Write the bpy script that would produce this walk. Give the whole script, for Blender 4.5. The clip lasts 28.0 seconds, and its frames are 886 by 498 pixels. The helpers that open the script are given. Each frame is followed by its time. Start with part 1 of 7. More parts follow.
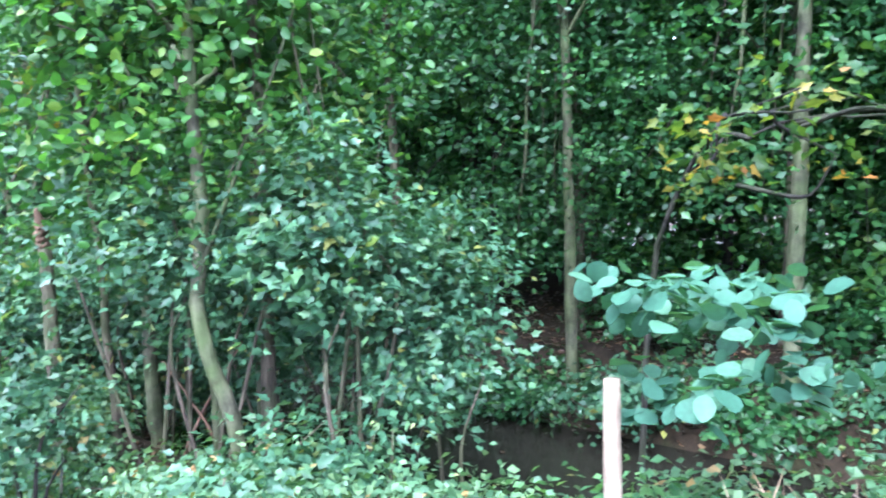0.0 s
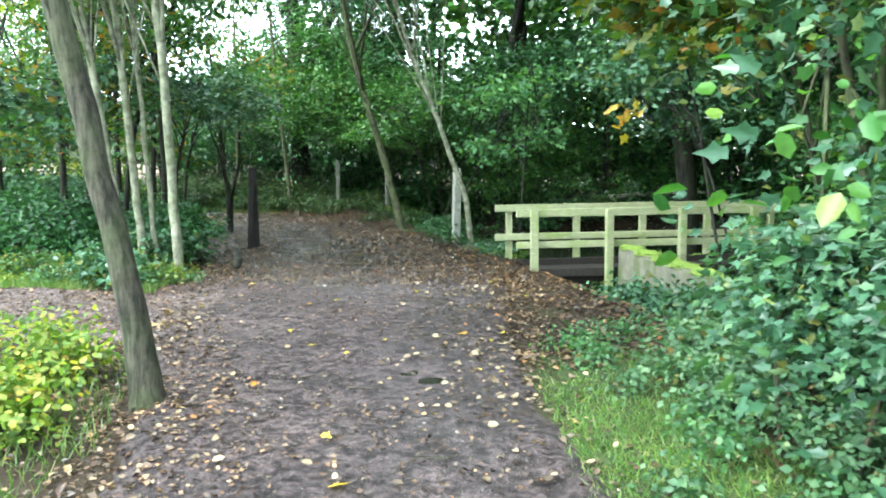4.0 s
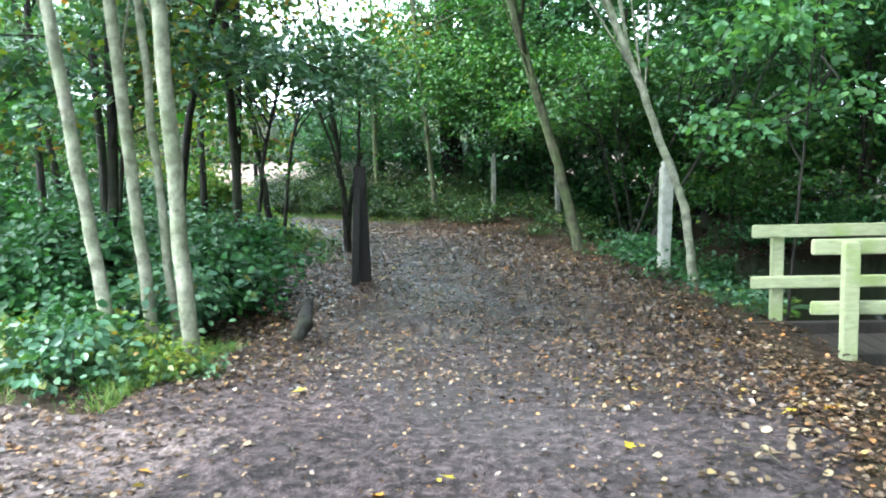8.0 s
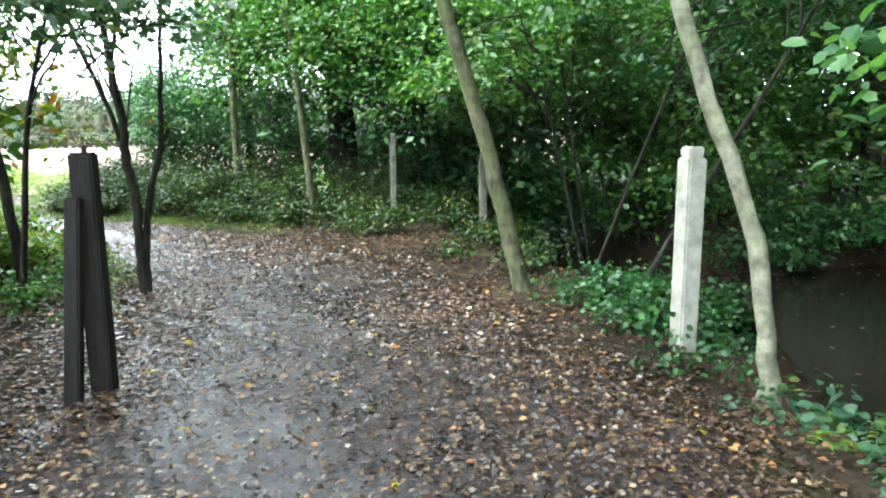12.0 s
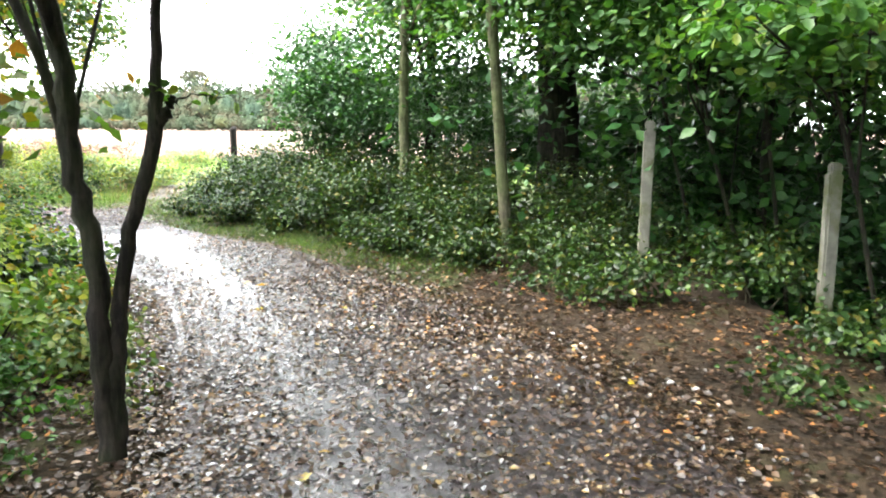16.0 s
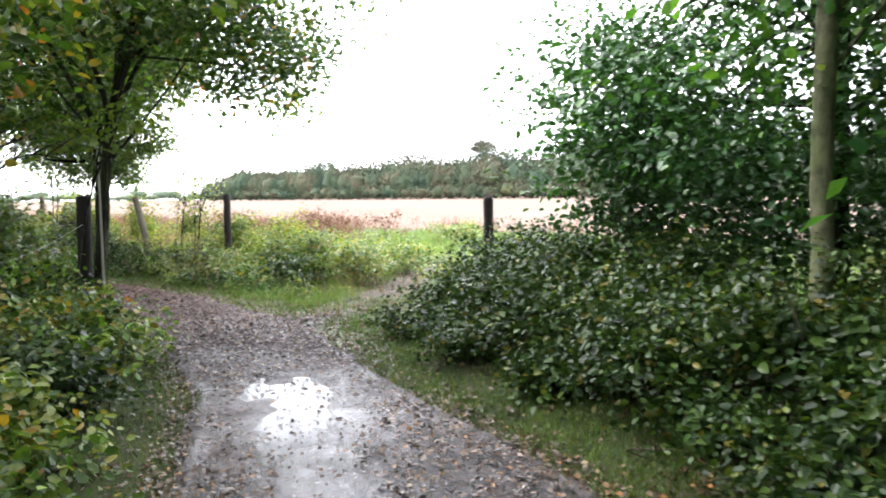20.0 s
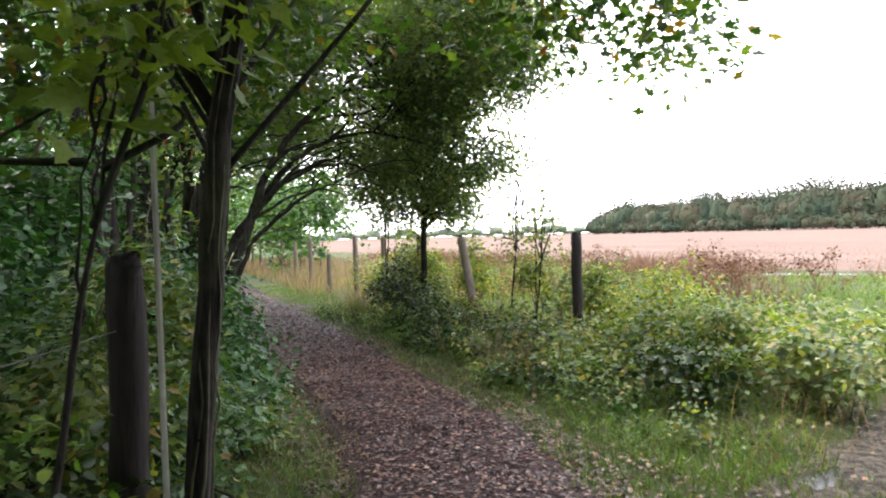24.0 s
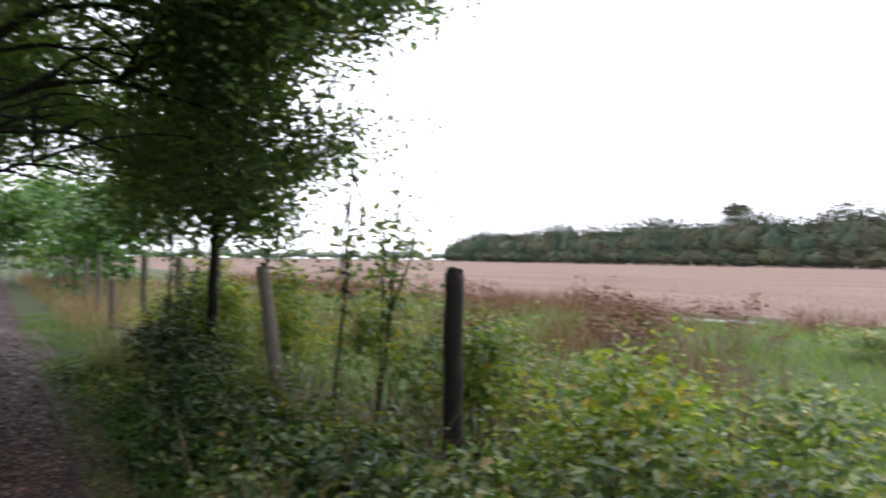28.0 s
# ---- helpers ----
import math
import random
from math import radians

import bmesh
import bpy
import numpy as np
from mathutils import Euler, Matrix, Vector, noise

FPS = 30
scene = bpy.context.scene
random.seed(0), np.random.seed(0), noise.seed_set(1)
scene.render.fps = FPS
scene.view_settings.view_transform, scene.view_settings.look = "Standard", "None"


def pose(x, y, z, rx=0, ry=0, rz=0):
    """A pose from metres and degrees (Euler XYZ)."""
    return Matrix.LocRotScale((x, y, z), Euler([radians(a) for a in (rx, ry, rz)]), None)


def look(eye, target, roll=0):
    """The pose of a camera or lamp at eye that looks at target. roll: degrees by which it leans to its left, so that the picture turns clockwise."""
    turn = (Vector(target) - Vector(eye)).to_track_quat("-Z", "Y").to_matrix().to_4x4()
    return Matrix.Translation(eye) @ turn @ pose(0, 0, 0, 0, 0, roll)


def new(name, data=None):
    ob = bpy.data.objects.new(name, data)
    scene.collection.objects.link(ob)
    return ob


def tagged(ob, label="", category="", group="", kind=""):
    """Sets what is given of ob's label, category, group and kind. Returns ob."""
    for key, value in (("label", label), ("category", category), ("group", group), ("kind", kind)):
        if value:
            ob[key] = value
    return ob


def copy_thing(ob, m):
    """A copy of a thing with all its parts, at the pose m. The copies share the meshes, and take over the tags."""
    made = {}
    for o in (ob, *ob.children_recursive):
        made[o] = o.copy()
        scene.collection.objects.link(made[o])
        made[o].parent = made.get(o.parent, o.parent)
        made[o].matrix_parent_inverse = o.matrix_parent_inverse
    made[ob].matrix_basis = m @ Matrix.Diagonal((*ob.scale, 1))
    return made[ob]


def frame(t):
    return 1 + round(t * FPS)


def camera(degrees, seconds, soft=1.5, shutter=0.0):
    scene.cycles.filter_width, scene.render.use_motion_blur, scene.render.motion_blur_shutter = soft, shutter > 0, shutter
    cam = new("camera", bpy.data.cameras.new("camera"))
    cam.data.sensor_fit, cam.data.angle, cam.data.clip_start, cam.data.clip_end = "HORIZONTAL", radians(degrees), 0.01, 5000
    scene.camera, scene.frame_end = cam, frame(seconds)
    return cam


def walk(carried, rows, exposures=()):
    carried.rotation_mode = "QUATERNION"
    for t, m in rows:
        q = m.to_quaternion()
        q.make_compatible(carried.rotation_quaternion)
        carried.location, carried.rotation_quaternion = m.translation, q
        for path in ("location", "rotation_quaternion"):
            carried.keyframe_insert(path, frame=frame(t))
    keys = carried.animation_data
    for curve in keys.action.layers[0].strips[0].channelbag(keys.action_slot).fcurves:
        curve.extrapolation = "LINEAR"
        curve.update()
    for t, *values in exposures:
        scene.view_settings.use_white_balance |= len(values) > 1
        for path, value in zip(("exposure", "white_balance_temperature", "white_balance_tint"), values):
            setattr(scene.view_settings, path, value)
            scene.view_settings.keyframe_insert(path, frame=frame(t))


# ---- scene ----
cam = camera(58.9, 28.0, soft=1.9, shutter=0.22)
METRES, EYE, TILT, LEAN, TURN = 32.6, 1.5, 0.0, 0.0, -41.2
ROWS = [
    (0.0, 0.0, 0.0, 0.0, -0.11, -3.38, 1.86),
    (0.5, -0.005, 0.0039, -0.0009, 7.53, -4.33, 0.99),
    (1.0, -0.013, 0.0096, -0.0004, 15.65, -4.08, 2.05),
    (1.5, -0.0196, 0.017, -0.0014, 23.88, -4.23, 1.5),
    (2.0, -0.0267, 0.0256, -0.0017, 30.95, -5.79, 0.11),
    (2.5, -0.0384, 0.0333, -0.0027, 33.77, -7.36, 0.61),
    (3.0, -0.0495, 0.0435, -0.0039, 36.09, -6.72, 1.99),
    (3.5, -0.0619, 0.0553, -0.0044, 40.55, -6.54, 1.5),
    (4.0, -0.0769, 0.0663, -0.0041, 41.65, -6.69, 0.57),
    (4.5, -0.0894, 0.0803, -0.0049, 43.8, -6.67, 0.16),
    (6.5, -0.1417, 0.132, -0.0049, 50.47, -7.67, 0.5),
    (7.0, -0.1547, 0.1456, -0.0049, 53.6, -7.22, -0.87),
    (7.5, -0.171, 0.1579, -0.0052, 54.5, -7.46, -0.41),
    (8.0, -0.1855, 0.1704, -0.0058, 53.8, -6.84, 1.65),
    (8.5, -0.2011, 0.1821, -0.006, 51.63, -6.81, 2.11),
    (9.0, -0.2149, 0.1947, -0.0052, 45.87, -7.43, 1.6),
    (9.5, -0.2282, 0.2074, -0.0057, 47.27, -7.56, 1.51),
    (10.0, -0.2417, 0.2199, -0.0054, 45.58, -8.4, 1.26),
    (10.5, -0.2549, 0.2334, -0.0054, 47.91, -6.47, 0.26),
    (11.0, -0.2691, 0.2458, -0.0062, 47.8, -7.16, 0.01),
    (11.5, -0.2814, 0.2588, -0.007, 47.57, -7.54, 1.0),
    (13.5, -0.3373, 0.3089, -0.0089, 50.37, -10.04, -0.47),
    (14.0, -0.3528, 0.3201, -0.0086, 54.51, -8.6, 0.64),
    (14.5, -0.3696, 0.3298, -0.0089, 56.92, -8.85, 0.53),
    (15.0, -0.3845, 0.339, -0.0086, 58.59, -8.42, 1.77),
    (15.5, -0.4011, 0.348, -0.0083, 63.17, -8.46, 0.48),
    (16.0, -0.4182, 0.3556, -0.0076, 62.9, -8.74, -0.21),
    (16.5, -0.436, 0.3624, -0.0084, 66.21, -10.14, -1.08),
    (17.0, -0.4544, 0.3674, -0.0076, 65.57, -8.22, -2.04),
    (17.5, -0.4719, 0.374, -0.008, 65.4, -4.94, 0.07),
    (18.0, -0.4926, 0.3803, -0.0089, 69.1, -5.65, -0.71),
    (18.5, -0.511, 0.3867, -0.0086, 68.96, -4.89, -0.02),
    (19.0, -0.5298, 0.3921, -0.0086, 74.1, -4.85, 0.65),
    (19.5, -0.5487, 0.3957, -0.0077, 74.45, -4.61, 1.06),
    (20.0, -0.5682, 0.3997, -0.0075, 83.26, -3.85, 0.66),
    (20.5, -0.5882, 0.4001, -0.0075, 85.16, -4.18, 0.14),
    (21.0, -0.6082, 0.4002, -0.0075, 89.61, -3.06, 0.31),
    (21.5, -0.6289, 0.3979, -0.0079, 94.07, -3.21, -0.15),
    (23.5, -0.7085, 0.3915, -0.0043, 108.17, -0.68, 1.39),
    (24.0, -0.7276, 0.3876, -0.0052, 110.71, -0.92, 1.58),
    (24.5, -0.7478, 0.3836, -0.006, 114.81, -0.96, 2.25),
    (25.0, -0.7668, 0.3772, -0.006, 119.89, -1.08, 1.73),
    (25.5, -0.7837, 0.3725, -0.0057, 124.11, -0.9, 1.02),
    (26.0, -0.8022, 0.3677, -0.0053, 128.54, -0.57, 0.2),
    (26.5, -0.8173, 0.3625, -0.004, 130.33, 0.53, -0.9),
    (27.0, -0.8338, 0.3593, -0.0034, 131.34, 3.38, -1.47),
    (27.5, -0.8467, 0.3578, -0.0039, 120.37, 2.88, -1.5),
    (28.0, -0.8533, 0.3587, -0.0034, 100.33, 0.75, -0.71),
]
SKY, SUN = 0.1, 1.0
EXPOSURES = [(0, 3.85, 5050, 14), (1, 4.05, 5450, 10), (2, 3.78, 5650, -4), (4, 3.48, 5750, -6), (8, 3.62, 5550, -1), (12, 4.02, 5950, 3), (14, 4.18, 6450, 4), (15, 4.13, 6550, 6), (17.5, 3.86, 6600, 10), (20, 3.15, 6400, 15), (24, 2.70, 6500, 19), (25, 3.15, 6500, 37), (26, 3.65, 6250, 45), (27, 3.05, 6150, 48), (28, 1.75, 6200, 19)]
walk(cam, [(t, pose(0, 0, EYE, TILT, LEAN, TURN) @ pose(METRES * x, METRES * y, METRES * z, 90 + pitch, roll, yaw)) for t, x, y, z, yaw, pitch, roll in ROWS], exposures=EXPOSURES)


# ---- light ----
world = bpy.data.worlds.new("overcast_sky")
scene.world = world
world.use_nodes = True
wn, wl = world.node_tree.nodes, world.node_tree.links
wn.clear()
sky = wn.new("ShaderNodeTexSky")
sky.sky_type, sky.sun_disc = "NISHITA", False
sky.sun_elevation, sky.sun_rotation = radians(56), radians(-115)
sky.air_density, sky.dust_density, sky.ozone_density = 1.0, 4.0, 1.0
cloud_noise = wn.new("ShaderNodeTexNoise")
cloud_noise.inputs["Scale"].default_value = 2.2
cloud_noise.inputs["Detail"].default_value = 5
cloud = wn.new("ShaderNodeValToRGB")
cloud.color_ramp.elements[0].position, cloud.color_ramp.elements[0].color = 0.3, (8.6, 9.0, 9.6, 1)
cloud.color_ramp.elements[1].position, cloud.color_ramp.elements[1].color = 0.7, (11.0, 11.3, 11.6, 1)
veil = wn.new("ShaderNodeMix")
veil.data_type = "RGBA"
veil.inputs["Factor"].default_value = 0.85
wback, wout = wn.new("ShaderNodeBackground"), wn.new("ShaderNodeOutputWorld")
wback.inputs["Strength"].default_value = SKY
wl.new(cloud_noise.outputs["Fac"], cloud.inputs["Fac"])
wl.new(sky.outputs["Color"], veil.inputs["A"])
wl.new(cloud.outputs["Color"], veil.inputs["B"])
wl.new(veil.outputs["Result"], wback.inputs["Color"])
wl.new(wback.outputs["Background"], wout.inputs["Surface"])
sun = new("sun", bpy.data.lights.new("sun", "SUN"))
sun.data.energy, sun.data.angle, sun.data.color = SUN, radians(25), (1.0, 0.96, 0.9)
sun.matrix_world = look((0, 0, 40), (18.1, 8.5, 40 - 29.6))

# ---- materials ----


def shader(name):
    m = bpy.data.materials.new(name)
    m.use_nodes = True
    n, l = m.node_tree.nodes, m.node_tree.links
    return m, n, l, n["Principled BSDF"], n["Material Output"]


def ramp_node(n, stops):
    r = n.new("ShaderNodeValToRGB")
    e = r.color_ramp.elements
    while len(e) < len(stops):
        e.new(0.5)
    for k, (p, c) in enumerate(stops):
        e[k].position, e[k].color = p, (*c, 1)
    return r


def noise_node(n, l, scale, detail=4, rough=0.6, stretch=None, object_space=False):
    t = n.new("ShaderNodeTexCoord")
    x = n.new("ShaderNodeTexNoise")
    x.inputs["Scale"].default_value, x.inputs["Detail"].default_value = scale, detail
    x.inputs["Roughness"].default_value = rough
    out = t.outputs["Object"]
    if stretch:
        mp = n.new("ShaderNodeMapping")
        mp.inputs["Scale"].default_value = stretch
        l.new(out, mp.inputs["Vector"])
        out = mp.outputs["Vector"]
    l.new(out, x.inputs["Vector"])
    return x


def mixed(n, l, a, b, fac, how="MIX"):
    x = n.new("ShaderNodeMix")
    x.data_type, x.blend_type = "RGBA", how
    for sock, v in (("A", a), ("B", b)):
        if isinstance(v, tuple):
            x.inputs[sock].default_value = (*v, 1)
        else:
            l.new(v, x.inputs[sock])
    if isinstance(fac, float):
        x.inputs["Factor"].default_value = fac
    else:
        l.new(fac, x.inputs["Factor"])
    return x.outputs["Result"]


def bumped(n, l, bsdf, height, strength, distance):
    b = n.new("ShaderNodeBump")
    b.inputs["Strength"].default_value, b.inputs["Distance"].default_value = strength, distance
    l.new(height, b.inputs["Height"])
    l.new(b.outputs["Normal"], bsdf.inputs["Normal"])


def leaf_material(name, stops, rough=0.42, trans=0.35, patch=0.5, shine=(1.25, 1.35, 0.45), gloss=0.28):
    """Thin leaves: each its own tint, drifting in patches that also paint in self-shadow, with light shining through.
    """
    m, n, l, b, out = shader(name)
    g = n.new("ShaderNodeNewGeometry")
    r = ramp_node(n, stops)
    l.new(g.outputs["Random Per Island"], r.inputs["Fac"])
    # coarse patches: tint drift plus darkening that stands for shade inside the foliage
    big = noise_node(n, l, 1.7, 4)
    tint = ramp_node(n, [(0.3, (1 - patch, 1 - patch, 1 - patch)), (0.72, (1.25, 1.2, 1.1))])
    l.new(big.outputs["Fac"], tint.inputs["Fac"])
    fine = noise_node(n, l, 60, 2)
    vein = ramp_node(n, [(0.3, (0.8, 0.8, 0.8)), (0.75, (1.15, 1.15, 1.15))])
    l.new(fine.outputs["Fac"], vein.inputs["Fac"])
    col = mixed(n, l, r.outputs["Color"], tint.outputs["Color"], 1.0, "MULTIPLY")
    col = mixed(n, l, col, vein.outputs["Color"], 1.0, "MULTIPLY")
    l.new(col, b.inputs["Base Color"])
    b.inputs["Roughness"].default_value = rough
    b.inputs["Specular IOR Level"].default_value = gloss
    t = n.new("ShaderNodeBsdfTranslucent")
    through_col = mixed(n, l, col, shine, 1.0, "MULTIPLY")
    l.new(through_col, t.inputs["Color"])
    mx = n.new("ShaderNodeMixShader")
    mx.inputs["Fac"].default_value = trans
    l.new(b.outputs["BSDF"], mx.inputs[1])
    l.new(t.outputs["BSDF"], mx.inputs[2])
    l.new(mx.outputs["Shader"], out.inputs["Surface"])
    return m


def bark_material(name, dark, light, moss=0.0, rough=0.85, stretch=(9, 9, 1.6)):
    m, n, l, b, out = shader(name)
    a = noise_node(n, l, 3.0, 6, 0.65, stretch)
    r = ramp_node(n, [(0.4, dark), (0.6, light)])
    l.new(a.outputs["Fac"], r.inputs["Fac"])
    col = r.outputs["Color"]
    blot = noise_node(n, l, 2.2, 4)
    br = ramp_node(n, [(0.5 - moss * 0.25, (0, 0, 0)), (0.72 - moss * 0.25, (1, 1, 1))])
    l.new(blot.outputs["Fac"], br.inputs["Fac"])
    f = n.new("ShaderNodeMath")
    f.operation = "MULTIPLY"
    f.inputs[1].default_value = moss
    l.new(br.outputs["Color"], f.inputs[0])
    col = mixed(n, l, col, (0.07, 0.1, 0.03), f.outputs["Value"])
    l.new(col, b.inputs["Base Color"])
    b.inputs["Roughness"].default_value = rough
    mark = noise_node(n, l, 4.0, 5, 0.6, (1.6, 1.6, 2.6))
    mr = ramp_node(n, [(0.5, (1.1, 1.1, 1.1)), (0.7, (0.62, 0.6, 0.56))])
    l.new(mark.outputs["Fac"], mr.inputs["Fac"])
    col = mixed(n, l, col, mr.outputs["Color"], 1.0, "MULTIPLY")
    l.new(col, b.inputs["Base Color"])
    b.inputs["Specular IOR Level"].default_value = 0.2
    bumped(n, l, b, a.outputs["Fac"], 1.0, 0.02)
    return m


def plain_material(name, dark, light, scale=6.0, rough=0.8, stretch=None, bump=0.4, dist=0.006, stain=None, stain_at=0.55):
    m, n, l, b, out = shader(name)
    a = noise_node(n, l, scale, 7, 0.65, stretch)
    r = ramp_node(n, [(0.32, dark), (0.68, light)])
    l.new(a.outputs["Fac"], r.inputs["Fac"])
    col = r.outputs["Color"]
    if stain:
        s = noise_node(n, l, scale * 0.35, 5, 0.7)
        sr = ramp_node(n, [(stain_at, (0, 0, 0)), (stain_at + 0.14, (1, 1, 1))])
        l.new(s.outputs["Fac"], sr.inputs["Fac"])
        col = mixed(n, l, col, stain, sr.outputs["Color"])
    l.new(col, b.inputs["Base Color"])
    b.inputs["Roughness"].default_value = rough
    b.inputs["Specular IOR Level"].default_value = 0.2
    bumped(n, l, b, a.outputs["Fac"], bump, dist)
    return m


GREEN = [(0.0, (0.024, 0.075, 0.02)), (0.5, (0.05, 0.14, 0.032)), (0.9, (0.085, 0.19, 0.04)), (1.0, (0.16, 0.22, 0.04))]
DEEP = [(0.0, (0.018, 0.06, 0.022)), (0.6, (0.034, 0.105, 0.034)), (1.0, (0.06, 0.15, 0.04))]
COOL = [(0.0, (0.034, 0.085, 0.048)), (0.6, (0.06, 0.135, 0.075)), (0.95, (0.095, 0.18, 0.085)), (1.0, (0.2, 0.2, 0.05))]
TURNING = [(0.0, (0.032, 0.075, 0.018)), (0.55, (0.07, 0.135, 0.026)), (0.8, (0.14, 0.17, 0.03)), (0.93, (0.26, 0.2, 0.03)), (1.0, (0.28, 0.11, 0.03))]
BRAMBLE = [(0.0, (0.012, 0.03, 0.01)), (0.6, (0.029, 0.066, 0.018)), (0.9, (0.07, 0.125, 0.028)), (1.0, (0.15, 0.12, 0.03))]
LIGHT = [(0.0, (0.06, 0.14, 0.028)), (0.6, (0.12, 0.23, 0.04)), (1.0, (0.24, 0.29, 0.05))]
LITTER = [(0.0, (0.02, 0.013, 0.011)), (0.5, (0.05, 0.031, 0.022)), (0.78, (0.09, 0.058, 0.038)), (0.92, (0.17, 0.12, 0.078)), (0.985, (0.3, 0.23, 0.14)), (1.0, (0.34, 0.15, 0.04))]
STRAW = [(0.0, (0.12, 0.085, 0.058)), (0.5, (0.21, 0.15, 0.105)), (1.0, (0.3, 0.22, 0.155))]
GRASS = [(0.0, (0.045, 0.095, 0.026)), (0.6, (0.088, 0.155, 0.045)), (0.88, (0.15, 0.2, 0.06)), (1.0, (0.2, 0.19, 0.08))]
M_GREEN = leaf_material("leaf_green", GREEN)
M_DEEP = leaf_material("leaf_deep_green", DEEP, 0.38, 0.3)
M_COOL = leaf_material("leaf_cool_green", COOL, 0.34, 0.3, 0.45)
M_TURN = leaf_material("leaf_turning", TURNING, 0.45, 0.48)
M_BRAMBLE = leaf_material("leaf_bramble", BRAMBLE, 0.36, 0.28, 0.62, gloss=0.19)
M_HAW = leaf_material("leaf_grey_green", [(0.0, (0.05, 0.09, 0.042)), (0.6, (0.105, 0.165, 0.07)), (0.93, (0.18, 0.24, 0.09)), (1.0, (0.27, 0.22, 0.07))], 0.5, 0.58, 0.4, (1.3, 1.4, 0.6))
M_SCRUB = leaf_material("leaf_scrub", [(0.0, (0.05, 0.1, 0.045)), (0.45, (0.13, 0.2, 0.08)), (0.85, (0.25, 0.29, 0.11)), (1.0, (0.34, 0.25, 0.1))], 0.4, 0.4, 0.4)
M_SHOOT = leaf_material("leaf_yellow_green", [(0.0, (0.07, 0.13, 0.03)), (0.5, (0.16, 0.24, 0.045)), (0.85, (0.28, 0.31, 0.06)), (1.0, (0.34, 0.24, 0.06))], 0.42, 0.5, 0.35)
M_WEED = leaf_material("leaf_weed", [(0.0, (0.04, 0.08, 0.026)), (0.5, (0.1, 0.165, 0.048)), (0.85, (0.185, 0.24, 0.065)), (1.0, (0.3, 0.21, 0.07))], 0.36, 0.42, 0.55)
M_NETTLE = leaf_material("leaf_nettle", [(0.0, (0.045, 0.1, 0.05)), (0.6, (0.085, 0.165, 0.08)), (0.95, (0.13, 0.21, 0.1)), (1.0, (0.3, 0.16, 0.06))], 0.5, 0.35, 0.4)
M_FRESH = leaf_material("leaf_fresh_green", [(0.0, (0.045, 0.115, 0.05)), (0.6, (0.08, 0.18, 0.075)), (1.0, (0.13, 0.24, 0.09))], 0.4, 0.45, 0.25)
M_ROUND = leaf_material("leaf_round_cool", [(0.0, (0.03, 0.085, 0.055)), (0.7, (0.052, 0.125, 0.08)), (1.0, (0.075, 0.16, 0.095))], 0.6, 0.35, 0.25)
M_REDLEAF = leaf_material("red_brown_fallen_leaf", [(0.0, (0.025, 0.012, 0.01)), (0.6, (0.075, 0.036, 0.028)), (0.9, (0.14, 0.075, 0.055)), (1.0, (0.24, 0.15, 0.1))], 0.45, 0.05, 0.35)
M_OAK = leaf_material("leaf_oak", [(0.0, (0.022, 0.06, 0.016)), (0.6, (0.045, 0.1, 0.022)), (0.9, (0.09, 0.14, 0.03)), (0.97, (0.2, 0.16, 0.03)), (1.0, (0.26, 0.1, 0.03))], 0.42, 0.55)
M_SPRIG = leaf_material("leaf_sunlit_sprig", [(0.0, (0.08, 0.14, 0.025)), (1.0, (0.15, 0.21, 0.04))], 0.5, 0.5, 0.2)
M_BANKLEAF = leaf_material("orange_brown_fallen_leaf", [(0.0, (0.018, 0.01, 0.007)), (0.45, (0.034, 0.018, 0.011)), (0.75, (0.066, 0.036, 0.019)), (0.93, (0.14, 0.085, 0.045)), (1.0, (0.34, 0.14, 0.035))], 0.4, 0.08, 0.35)
M_LIGHT = leaf_material("leaf_light_green", LIGHT, 0.45, 0.4, 0.3)
M_YELLOW = leaf_material("leaf_yellow", [(0.0, (0.3, 0.26, 0.03)), (0.6, (0.45, 0.33, 0.04)), (1.0, (0.42, 0.17, 0.03))], 0.45, 0.35, 0.2)
M_LITTER = leaf_material("fallen_leaf", LITTER, 0.28, 0.08, 0.35)
M_SCRAP = leaf_material("brown_fallen_leaf", [(0.0, (0.026, 0.016, 0.012)), (0.5, (0.07, 0.038, 0.023)), (0.8, (0.13, 0.075, 0.042)), (0.96, (0.24, 0.16, 0.09)), (1.0, (0.3, 0.12, 0.035))], 0.34, 0.08, 0.35)
M_PALELEAF = leaf_material("pale_fallen_leaf", [(0.0, (0.07, 0.048, 0.032)), (0.6, (0.17, 0.125, 0.08)), (0.92, (0.3, 0.23, 0.14)), (1.0, (0.34, 0.24, 0.06))], 0.4, 0.15, 0.3)
M_WETLEAF = leaf_material("wet_fallen_leaf", [(0.0, (0.02, 0.013, 0.011)), (0.5, (0.05, 0.031, 0.021)), (0.8, (0.1, 0.062, 0.038)), (0.95, (0.2, 0.135, 0.075)), (1.0, (0.32, 0.2, 0.05))], 0.25, 0.06, 0.35, gloss=0.5)
M_STRAW = leaf_material("dry_grass", STRAW, 0.7, 0.3, 0.35)
M_GRASS = leaf_material("grass_blade", GRASS, 0.45, 0.35, 0.35)
M_VERGE = leaf_material("verge_grass_blade", [(0.0, (0.06, 0.13, 0.035)), (0.6, (0.12, 0.21, 0.055)), (0.9, (0.19, 0.26, 0.08)), (1.0, (0.26, 0.24, 0.11))], 0.45, 0.4, 0.35)
M_DOCK = leaf_material("dead_dock", [(0.0, (0.07, 0.032, 0.024)), (0.6, (0.13, 0.065, 0.05)), (1.0, (0.22, 0.13, 0.1))], 0.7, 0.25, 0.35)


